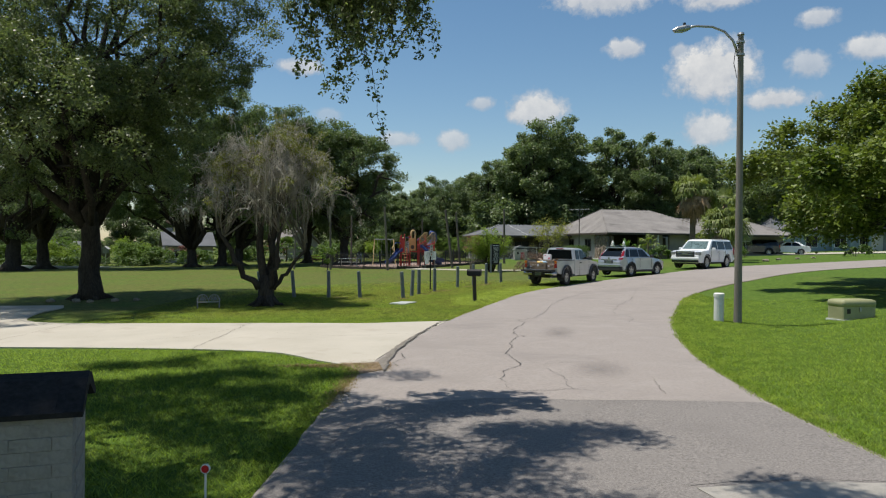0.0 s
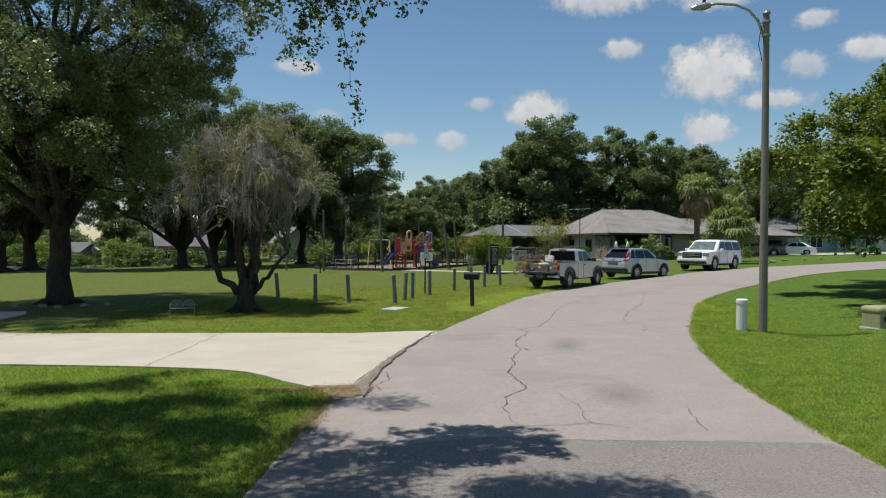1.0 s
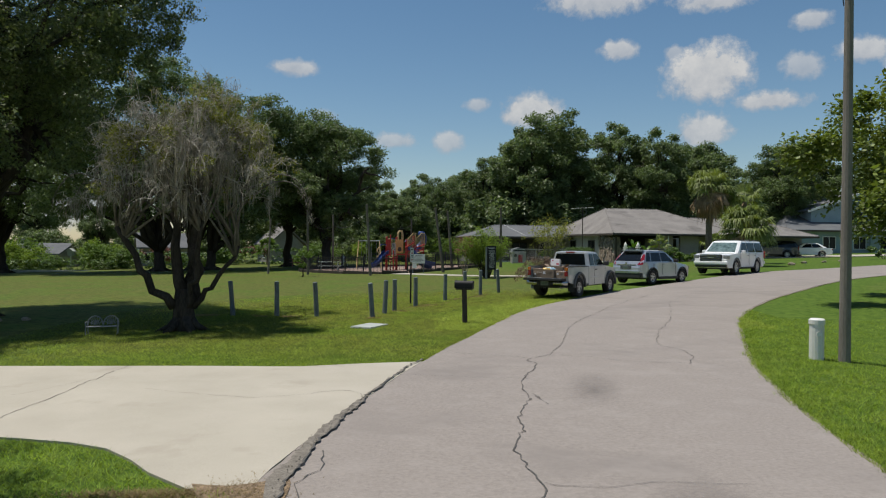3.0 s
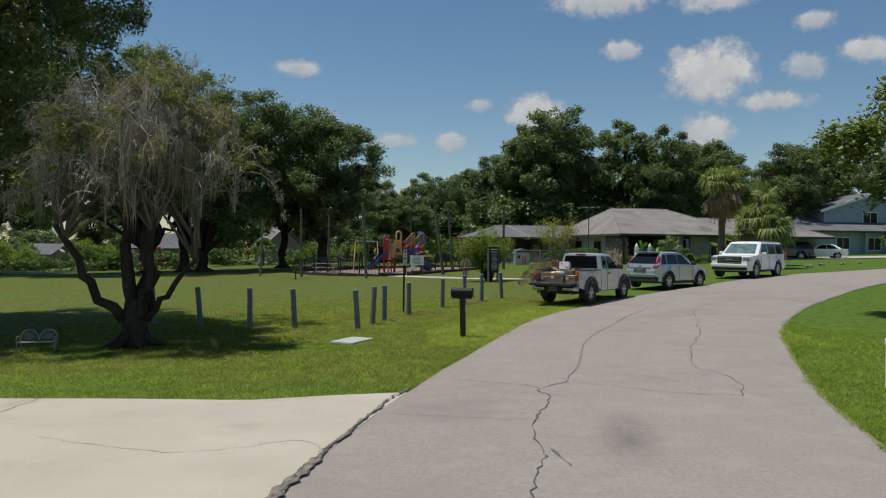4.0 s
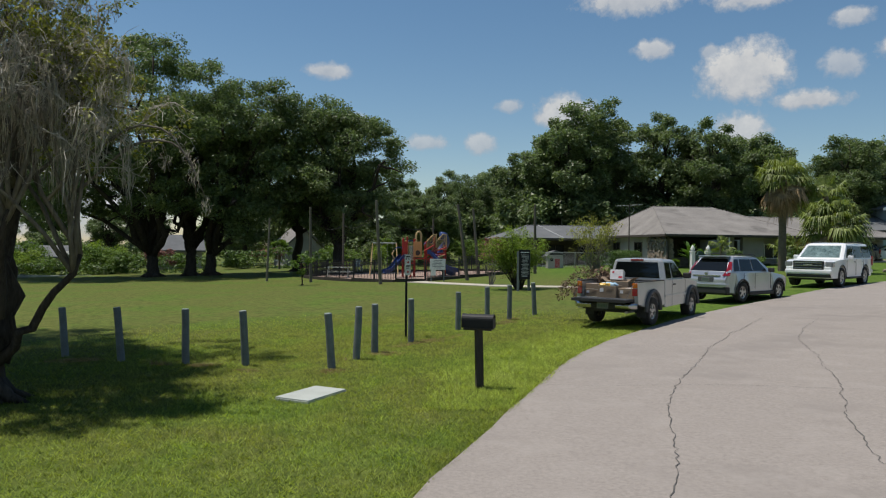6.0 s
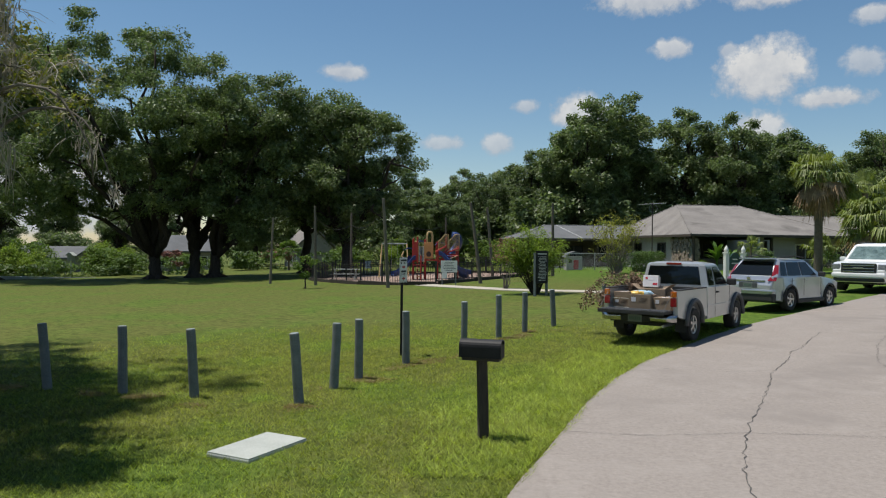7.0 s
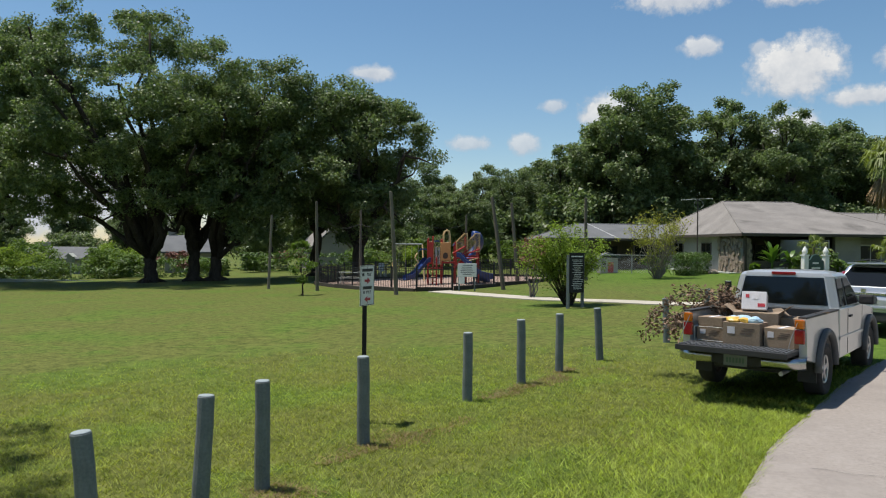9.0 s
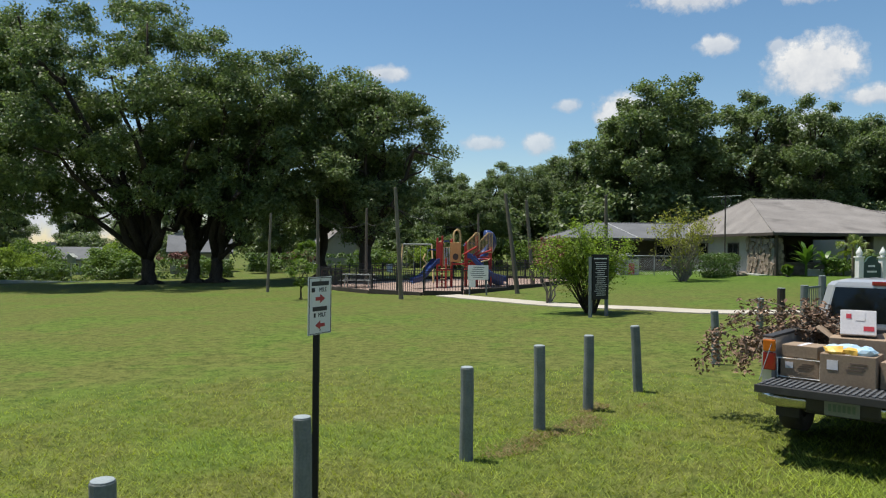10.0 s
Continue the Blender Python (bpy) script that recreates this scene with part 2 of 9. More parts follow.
LEAF_MID = material("shrub_leaves", (0.07, 0.13, 0.02), (0.145, 0.22, 0.042), scale=0.8, fine=5, rough=0.65, island=0.35, translucent=0.3, specular=0.35)
LEAF_YELLOW = material("yellowing_leaves", (0.13, 0.15, 0.025), (0.26, 0.26, 0.06), scale=0.6, fine=4, rough=0.5, island=0.35, translucent=0.35, specular=0.35)
LEAF_BRIGHT = material("bright_shrub_leaves", (0.12, 0.19, 0.028), (0.25, 0.33, 0.06), scale=0.8, fine=5, rough=0.6, island=0.4, translucent=0.42, specular=0.25)
LEAF_PALE = material("pale_yellow_leaves", (0.17, 0.19, 0.035), (0.36, 0.35, 0.09), scale=0.6, fine=4, rough=0.5, island=0.35, translucent=0.45, specular=0.35)
LEAF_RED = material("red_blossom", (0.12, 0.05, 0.035), (0.23, 0.075, 0.06), scale=2, fine=9, rough=0.7, island=0.3)
MOSS = material("spanish_moss", (0.26, 0.233, 0.193), (0.46, 0.418, 0.352), scale=2, fine=12, rough=0.95, island=0.3, translucent=0.4, specular=0.1, through_tint=(1.0, 1.0, 0.92))
TWIG = material("grey_twigs", (0.28, 0.25, 0.21), (0.52, 0.48, 0.42), scale=4, fine=30, rough=0.9)


# ---------------------------------------------------------------- ground form
def ground_z(x, y):
    """The gentle fall of the land: up towards the houses across the road, down towards the far lawn."""
    x, y = np.clip(x, -48, 48), np.clip(y, -12, 92)
    z = 0.0183 + 0.018 * x + 0.0068 * y + (0.0087 * x * y - 0.0019 * x * x - 0.0022 * y * y) / 50
    for cx, cy, h, s in ((7, 17.5, -0.10, 5), (-8, 57, -0.15, 8), (16, 43, 0.13, 6)):
        z = z + h * np.exp(-((x - cx) ** 2 + (y - cy) ** 2) / (2 * s * s))
    # the swale along the inside of the bend
    return z - 0.16 * np.exp(-((x - 9.3 - 0.42 * (y - 20)) ** 2) / 2.2) * np.exp(-((y - 20) ** 2) / 60)


def gz(x, y):
    return float(ground_z(np.float64(x), np.float64(y)))


def link(name, me, mat, parent=None, label="", smooth=False):
    me.materials.append(mat)
    me.polygons.foreach_set("use_smooth", np.full(len(me.polygons), smooth))
    ob = new(name, me)
    if parent:
        ob.parent = parent
    if label:
        tagged(ob, label)
    return ob


def part(name, bm, mat, parent=None, label="", smooth=False):
    me = bpy.data.meshes.new(name)
    bm.to_mesh(me)
    bm.free()
    return link(name, me, mat, parent, label, smooth)


def mesh_from(name, verts, faces):
    """A mesh out of an (n, 3) array and an (m, k) array of indices."""
    me = bpy.data.meshes.new(name)
    verts, faces = np.asarray(verts, np.float32), np.asarray(faces, np.int32)
    m, k = faces.shape
    me.vertices.add(len(verts))
    me.vertices.foreach_set("co", verts.ravel())
    me.loops.add(m * k)
    me.loops.foreach_set("vertex_index", faces.ravel())
    me.polygons.add(m)
    me.polygons.foreach_set("loop_start", np.arange(0, m * k, k, dtype=np.int32))
    me.update(calc_edges=True)
    return me


def thing(name, x, y, z=None, turn=0, label="", category="", group="", kind=""):
    ob = new(name)
    ob.empty_display_size = 0.2
    ob.location, ob.rotation_euler, ob.scale = (x * U, y * U, (gz(x, y) if z is None else z) * U), (0, 0, radians(turn)), (U, U, U)
    return tagged(ob, label, category, group, kind)


def box_bm(cx, cy, cz, sx, sy, sz, bevel=0.0, bm=None):
    bm = bm or bmesh.new()
    made = bmesh.ops.create_cube(bm, size=1, matrix=Matrix.Translation((cx, cy, cz)) @ Matrix.Diagonal((sx, sy, sz, 1)))["verts"]
    if bevel:
        edges = list({e for v in made for e in v.link_edges})
        bmesh.ops.bevel(bm, geom=edges, offset=bevel, segments=2, affect="EDGES", profile=0.6)
    return bm


def tube_bm(points, radii, sides=8, bm=None, cap=True):
    """A tapered round limb along points."""
    bm = bm or bmesh.new()
    rings = []
    pts = [Vector(p) for p in points]
    for i, p in enumerate(pts):
        d = (pts[min(i + 1, len(pts) - 1)] - pts[max(i - 1, 0)]).normalized()
        a = d.cross(Vector((0.31, 0.95, 0.02)) if abs(d.y) < 0.9 else Vector((1, 0, 0))).normalized()
        b = d.cross(a)
        r = radii[i]
        rings.append([bm.verts.new(p + a * (r * math.cos(2 * math.pi * k / sides)) + b * (r * math.sin(2 * math.pi * k / sides))) for k in range(sides)])
    for r0, r1 in zip(rings, rings[1:]):
        for k in range(sides):
            bm.faces.new((r0[k], r0[(k + 1) % sides], r1[(k + 1) % sides], r1[k]))
    if cap:
        bm.faces.new(rings[0][::-1])
        bm.faces.new(rings[-1])
    return bm


def prism_bm(outline, y0, y1, bm=None, axis="y"):
    """A closed outline in x and z pushed from y0 to y1 (or in y and z along x)."""
    bm = bm or bmesh.new()
    def at(u, w, d):
        return (u, d, w) if axis == "y" else ((d, u, w) if axis == "x" else (u, w, d))
    a = [bm.verts.new(at(u, w, y0)) for u, w in outline]
    b = [bm.verts.new(at(u, w, y1)) for u, w in outline]
    n = len(outline)
    for i in range(n):
        bm.faces.new((a[i], a[(i + 1) % n], b[(i + 1) % n], b[i]))
    bm.faces.new(a[::-1])
    bm.faces.new(b)
    bmesh.ops.recalc_face_normals(bm, faces=bm.faces[:])
    return bm


def smooth_line(points, step=0.6):
    """A Catmull-Rom line through points, about step apart."""
    pts = [np.array(p, float) for p in points]
    pts = [2 * pts[0] - pts[1]] + pts + [2 * pts[-1] - pts[-2]]
    made = []
    for a, b, c, d in zip(pts, pts[1:], pts[2:], pts[3:]):
        n = max(1, int(np.linalg.norm(c - b) / step))
        for i in range(n):
            t = i / n
            made.append(0.5 * (2 * b + (c - a) * t + (2 * a - 5 * b + 4 * c - d) * t * t + (3 * b - a - 3 * c + d) * t ** 3))
    return np.array(made + [pts[-2]])


# ---------------------------------------------------------------- ground, road, drives
def graded(near, far, step):
    core = list(np.arange(near[0], near[1] + 0.01, step))
    out_low, out_high, d = [], [], step
    a, b = near
    while a > far[0] or b < far[1]:
        d *= 1.45
        a, b = a - d, b + d
        out_low.append(a)
        out_high.append(b)
    return np.array(out_low[::-1] + core + out_high)


gx, gy = graded((-50, 50), (-2500, 2500), 1.0), graded((-12, 95), (-2500, 2500), 1.0)
XX, YY = np.meshgrid(gx, gy)
idx = np.arange(XX.size).reshape(XX.shape)
ground_me = mesh_from("ground", np.stack([XX, YY, ground_z(XX, YY)], -1).reshape(-1, 3) * U, np.stack([idx[:-1, :-1], idx[:-1, 1:], idx[1:, 1:], idx[1:, :-1]], -1).reshape(-1, 4))
tagged(link("ground", ground_me, GRASS, smooth=True), "mown green lawn with yellowish dry patches", "lawn", kind="structure")

ROAD_LEFT = [(-1.75, -14), (-1.6, -5), (-1.48, 3), (-1.42, 6), (-1.32, 9), (-1.15, 11.5), (-0.6, 14.6), (0.15, 17.9), (1.45, 22.2), (2.9, 26.4), (4.7, 29.6), (7.2, 33.2), (11.2, 37.7), (15.6, 42.3), (21, 47.0), (30, 53.5), (45, 60.5), (80, 72), (160, 95)]
ROAD_RIGHT = [(4.3, -14), (4.1, -5), (3.97, 3), (3.92, 6.4), (3.9, 8.4), (4.15, 11.4), (4.6, 14.0), (5.4, 17.2), (6.3, 19.8), (8.1, 24.2), (10.4, 28.0), (12.8, 31.2), (17.5, 36.6), (23, 41.2), (31, 46.6), (46, 53.6), (80, 64), (160, 86)]
left_line, right_line = smooth_line(ROAD_LEFT), smooth_line(ROAD_RIGHT)


def resample(line, n):
    d = np.concatenate([[0], np.cumsum(np.linalg.norm(np.diff(line, axis=0), axis=1))])
    s = np.linspace(0, 1, n) ** 1.15 * d[-1]
    return np.stack([np.interp(s, d, line[:, 0]), np.interp(s, d, line[:, 1])], -1)


def sheet(name, rows, lift, mat, label, category, thick=0.0, wobble=0.0, seed=3):
    """A sheet over rows of plan points, laid lift above the land."""
    rows = np.array(rows)
    if wobble:
        rng = np.random.default_rng(seed)
        rows[:, 0] += rng.normal(0, wobble, rows[:, 0].shape)
        rows[:, -1] += rng.normal(0, wobble, rows[:, -1].shape)
    n, k = rows.shape[:2]
    z = ground_z(rows[..., 0], rows[..., 1]) + lift
    ids = np.arange(n * k).reshape(n, k)
    me = mesh_from(name, np.concatenate([rows, z[..., None]], -1).reshape(-1, 3) * U, np.stack([ids[:-1, :-1], ids[:-1, 1:], ids[1:, 1:], ids[1:, :-1]], -1).reshape(-1, 4))
    ob = link(name, me, mat)
    if thick:
        mod = ob.modifiers.new("thickness", "SOLIDIFY")
        mod.thickness, mod.offset = thick, -1
    return tagged(ob, label, category, kind="structure")


def lerp_rows(a, b, k):
    return np.stack([a + (b - a) * t for t in np.linspace(0, 1, k)], 1)


L, R = resample(left_line, 420), resample(right_line, 420)
sheet("road", lerp_rows(L, R, 9), 0.022, ASPHALT, "pale grey weathered asphalt road with long cracks", "road", 0.05, 0.012)


def patch(name, outline, lift, mat, label, category, thick=0.04, step=0.5):
    """A flat piece with a free outline, cut fine enough to follow the land."""
    bm = bmesh.new()
    bm.faces.new([bm.verts.new((x, y, 0)) for x, y in outline])
    lo, hi = np.min(outline, 0), np.max(outline, 0)
    for axis in (0, 1):
        n = Vector((1, 0, 0)) if axis == 0 else Vector((0, 1, 0))
        for c in np.arange(lo[axis] + 1.0, hi[axis], 1.5):
            bmesh.ops.bisect_plane(bm, geom=bm.verts[:] + bm.edges[:] + bm.faces[:], plane_co=n * c, plane_no=n)
    for v in bm.verts:
        v.co.z = gz(v.co.x, v.co.y) + lift
        v.co *= U
    if bm.faces[:][0].normal.z < 0:
        bmesh.ops.reverse_faces(bm, faces=bm.faces[:])
    ob = part(name, bm, mat)
    mod = ob.modifiers.new("thickness", "SOLIDIFY")
    mod.thickness, mod.offset = thick, -1
    return tagged(ob, label, category, kind="structure")


drive_near = smooth_line([(-30, 14.6), (-14, 14.2), (-8.3, 13.75), (-6, 13.5), (-3.9, 13.15), (-2.8, 12.75), (-2.1, 12.0), (-1.6, 11.55), (-1.12, 11.45)], 0.5)
drive_far = smooth_line([(0.12, 17.8), (-0.9, 17.6), (-1.8, 17.35), (-3.4, 17.45), (-6.5, 17.6), (-9.4, 17.9), (-10.6, 18.6), (-11.4, 20.5), (-11.9, 22.9), (-14.2, 23.3), (-30, 24.0)], 0.5)
road_edge = [p for p in left_line if 11.6 < p[1] < 17.6][::-1]
patch("driveway", [tuple(p) for p in drive_near] + [tuple(p) for p in road_edge[::-1]] + [tuple(p) for p in drive_far], 0.026, DRIVE, "cream concrete driveway joining the road", "driveway")
APRON = material("greyed_concrete", (0.24, 0.225, 0.195), (0.33, 0.31, 0.275), scale=8, fine=60, rough=0.95)
patch("pavement", [(2.0, 5.66), (2.8, 5.80), (3.6, 5.74), (3.98, 5.54), (4.9, 5.2), (8.0, 4.4), (8.0, 0.5), (3.9, 0.6), (2.4, 4.2)], 0.036, APRON, "pale concrete driveway apron across the road edge", "driveway")
old = [(p[0] + 0.02, p[1]) for p in left_line if -10 < p[1] < 8.9] + [(0.6, 8.98), (1.6, 8.85), (2.6, 8.8), (3.86, 8.72)] + [(p[0] - 0.02, p[1]) for p in right_line if -10 < p[1] < 8.6][::-1]
patch("road_patch", old, 0.028, ASPHALT_OLD, "older coarser asphalt stretch of the road", "road", 0.02)
walk_a = smooth_line([(10.2, 43.3), (8.3, 44.1), (6.3, 44.6), (4.85, 45.9), (2.4, 47.8), (0.5, 50.4), (-1.0, 52.6), (-2.3, 54.7)], 0.5)
nrm = np.gradient(walk_a, axis=0)
nrm = np.stack([-nrm[:, 1], nrm[:, 0]], -1) / np.linalg.norm(nrm, axis=1)[:, None]
sheet("pavement_walk", lerp_rows(walk_a - nrm * 0.55, walk_a + nrm * 0.55, 3)[:, ::-1], 0.03, DRIVE, "narrow concrete footpath to the playground", "footpath", 0.05)


# ---------------------------------------------------------------- trees
def leaf_cloud(rng, centres, spread, per, size, flat=0.75, droop=0.0, up=0.55):
    """Single leaves, each a bent four-cornered blade, set round clump centres and turned outwards and to the sky."""
    n = len(centres) * per
    d = rng.normal(0, 1, (n, 3))
    d /= np.linalg.norm(d, axis=1)[:, None]
    swell = np.repeat(rng.uniform(0.6, 1.35, (len(centres), 1)), per, axis=0)
    c = np.repeat(centres, per, axis=0) + d * (rng.uniform(0.15, 1, (n, 1)) ** 0.5) * swell * np.array([spread, spread, spread * flat]) * 1.55
    nn = d * 0.55 + rng.normal(0, 0.5, (n, 3)) + np.array([0, 0, up + 0.3 * (size >= 0.2)])
    nn /= np.linalg.norm(nn, axis=1)[:, None]
    a = np.cross(nn, rng.normal(0, 1, (n, 3)))
    a /= np.linalg.norm(a, axis=1)[:, None]
    b = np.cross(nn, a)
    s = size * rng.uniform(0.6, 1.3, (n, 1))
    low = np.array([0, 0, -droop])
    if size >= 0.07:
        # one three-cornered blade a leaf
        v = np.stack([c - a * s * 0.5, c + (a + low) * s * 0.5 + b * s * 0.12, c + b * s * 0.62 + nn * s * 0.1], 1).reshape(-1, 3)
        return v, np.arange(n * 3).reshape(n, 3)
    v = np.stack([c - a * s * 0.5, c + b * s * 0.30 + nn * s * 0.08, c + (a + low) * s * 0.5, c - b * s * 0.30 + nn * s * 0.08], 1).reshape(-1, 3)
    return v, np.arange(n * 4).reshape(n, 4)


def crown_points(rng, lobes, n, shell=0.7):
    """Clump centres gathered into small tufts, which sit on and in a union of ellipsoids, more of them near the outside and the top."""
    each = 12
    m = n // each + 1
    w = np.array([r[0] * r[1] + r[0] * r[2] for _, r in lobes], float)
    pick = rng.choice(len(lobes), m, p=w / w.sum())
    d = rng.normal(0, 1, (m, 3))
    d[:, 2] += 0.25
    d /= np.linalg.norm(d, axis=1)[:, None]
    rad = shell + (1.05 - shell) * rng.uniform(0, 1, m)
    size = np.array([lobes[i][1] for i in pick])
    c = np.array([lobes[i][0] for i in pick]) + d * rad[:, None] * size
    e = rng.normal(0, 1, (m, each, 3)) + d[:, None, :] * 0.5 + np.array([0, 0, 0.3])
    e /= np.linalg.norm(e, axis=2)[:, :, None]
    tuft = size.min(axis=1) * rng.uniform(0.26, 0.58, m)
    c = c[:, None, :] + e * (tuft[:, None, None] * np.array([1.15, 1.15, 0.7]))
    return c.reshape(-1, 3)[:n]


def spray_cloud(rng, centres, hub, length, per, size, slim=0.34, droop=0.35, wide=0.5):
    """Leafy sprays: each centre carries a short twig that points outwards and sags, with leaves set along both its sides."""
    m = len(centres)
    d = (centres - np.asarray(hub)) * np.array([1, 1, 0.6])
    d = d / (np.linalg.norm(d, axis=1)[:, None] + 1e-6) * 0.8 + rng.normal(0, 0.55, (m, 3))
    d /= np.linalg.norm(d, axis=1)[:, None]
    side = np.cross(d, np.array([0, 0, 1.0])) + rng.normal(0, 0.25, (m, 3))
    side /= np.linalg.norm(side, axis=1)[:, None]
    reach = length * rng.uniform(0.55, 1.3, m)
    k = np.tile(np.arange(per), m)
    c, d, side, reach = (np.repeat(q, per, axis=0) for q in (centres, d, side, reach))
    n = m * per
    f = (k + rng.uniform(0, 1, n)) / per
    hand = np.where(k % 2 == 0, 1.0, -1.0)[:, None]
    root = c + d * (reach * f)[:, None] + np.stack([np.zeros(n), np.zeros(n), -droop * reach * f ** 2], -1) + rng.normal(0, 0.16 * length, (n, 3))
    a = d * 0.5 + side * hand * wide * 1.6 + rng.normal(0, 0.35, (n, 3)) - np.array([0, 0, 0.25])
    a /= np.linalg.norm(a, axis=1)[:, None]
    up = np.array([0, 0, 1.0]) + rng.normal(0, 0.45, (n, 3))
    b = np.cross(a, up)
    b /= np.linalg.norm(b, axis=1)[:, None]
    s = size * rng.uniform(0.6, 1.3, (n, 1))
    v = np.stack([root, root + a * s * 0.45 - b * s * slim, root + a * s, root + a * s * 0.5 + b * s * slim], 1).reshape(-1, 3)
    return v, np.arange(n * 4).reshape(n, 4)


def crown_by_height(rng, profile, n, deep=1.0, size=1.9, bias=0.0):
    """Lobes on and inside a crown given by rows of height, middle and half width, from its foot to its top."""
    zs, cs, rs = (np.array(q, float) for q in zip(*profile))
    made = []
    w = rs + 1.0
    for k in range(n):
        u = rng.choice(np.linspace(0, 1, 60), p=(lambda q: q / q.sum())(np.interp(np.linspace(zs[0], zs[-1], 60), zs, w)))
        z = zs[0] + (zs[-1] - zs[0]) * u
        c, r = np.interp(z, zs, cs), np.interp(z, zs, rs)
        a = 2.39996 * k + rng.uniform(-0.4, 0.4)
        q = size * rng.uniform(0.65, 1.3)
        reach = max(0.0, r - q * 0.8) * (1.0 if k % 4 else 0.45)
        made.append(((c + reach * math.cos(a), bias + deep * reach * math.sin(a), z), (q, q, q * rng.uniform(0.55, 0.8))))
    return made


def limb_points(rng, a, b, n=6, sag=0.0, rough=0.06):
    a, b = np.array(a, float), np.array(b, float)
    length = np.linalg.norm(b - a)
    pts = []
    for i in range(n + 1):
        t = i / n
        p = a + (b - a) * t
        p[2] += sag * length * math.sin(math.pi * t)
        if 0 < i < n:
            p += rng.normal(0, rough * length / n * 2, 3)
        pts.append(tuple(p))
    return pts


def tree(name, x, y, height, trunk_r, fork, lobes, leaves, leaf_size, clump, per, label, category="tree", seed=1, bark=None, leaf=None, limbs=9, stems=1, lean=(0, 0), shell=0.7, droop=0.2, turn=0.0, flare=1.0, thin=1.0, spray=None, hub=None):
    """A tree: tapered trunk with root flare and limbs in one mesh, crown of single leaves in another."""
    rng = np.random.default_rng(seed)
    base = thing(name, x, y, label=label, category=category, turn=turn)
    bm = bmesh.new()
    tops = []
    for k in range(stems):
        ang = 2 * math.pi * k / stems + 0.6
        off = trunk_r * 0.55 * (stems > 1)
        spread = (0.35 if stems > 1 else 0.0) * fork
        p0 = np.array([off * math.cos(ang), off * math.sin(ang), -0.15])
        p1 = np.array([off * math.cos(ang) + spread * math.cos(ang) + lean[0], off * math.sin(ang) + spread * math.sin(ang) + lean[1], fork])
        r = trunk_r * (0.62 if stems > 1 else 1.0)
        line = limb_points(rng, p0, p1, 6, rough=0.05)
        tube_bm(line, [r * f for f in (1.2 + 0.4 * flare, 1.15, 1.0, 0.95, 0.9, 0.86, 0.84)], 12, bm)
        tops.append((p1, r * 0.84))
        for j in range(5):
            ra = ang + j * 1.26 + rng.uniform(-0.3, 0.3)
            tube_bm([tuple(p0 + np.array([0, 0, 0.55 * r + 0.15])), tuple(p0 + np.array([math.cos(ra) * r * 1.6, math.sin(ra) * r * 1.6, 0.22])), tuple(p0 + np.array([math.cos(ra) * r * 2.6, math.sin(ra) * r * 2.6, 0.08]))], [r * 0.55 * flare, r * 0.36 * flare, r * 0.08], 6, bm)
    for k in range(limbs):
        p1, r = tops[k % len(tops)]
        c, rad = lobes[k % len(lobes)]
        aim = np.array(c, float) + rng.normal(0, 0.3, 3) * np.array(rad)
        start = p1 * (1.0 if k < len(tops) * 3 else rng.uniform(0.75, 1.0))
        line = limb_points(rng, start, aim, 6, sag=0.06, rough=0.12)
        rr = r * rng.uniform(0.42, 0.66) * thin
        tube_bm(line, [rr * (1 - 0.13 * i) for i in range(7)], 8, bm)
        for j in range(4):
            s = np.array(line[rng.integers(2, 6)])
            e = s + rng.normal(0, 0.55, 3) * np.array(rad) + np.array([0, 0, 0.12 * rad[2]])
            tube_bm(limb_points(rng, s, e, 4, sag=0.05, rough=0.12), [rr * f for f in (0.42, 0.34, 0.26, 0.17, 0.06)], 5, bm)
    part("trunk", bm, bark or BARK, base, smooth=True)
    n = max(1, leaves // per)
    centres = crown_points(rng, lobes, n, shell)
    if spray:
        v, f = spray_cloud(rng, centres, hub or (0, 0, height * 0.45), spray, per, leaf_size)
    else:
        v, f = leaf_cloud(rng, centres, clump, per, leaf_size, droop=droop)
    link("crown", mesh_from("crown", v, f), leaf or LEAF_OAK, base)
    return base


def lobed(rng, cx, cy, z0, z1, r, n, size=0.36):
    """Lobes set round a crown from z0 to z1 about r wide, with some inside it."""
    mid, half = (z0 + z1) / 2, (z1 - z0) / 2
    made = [((cx, cy, mid), (r * 0.55, r * 0.55, half * 0.6))]
    for k in range(n):
        h = 1 - 2 * (k + 0.5) / n
        a = 2.39996 * k + rng.uniform(-0.35, 0.35)
        flat = math.sqrt(1 - h * h)
        reach = rng.uniform(0.56, 0.80)
        s = size * rng.uniform(0.7, 1.25)
        made.append(((cx + r * reach * flat * math.cos(a), cy + r * reach * flat * math.sin(a), mid + h * half * 0.74 + rng.uniform(-0.4, 0.4)), (r * s, r * s, r * s * 0.78)))
    return made


rng0 = np.random.default_rng(11)
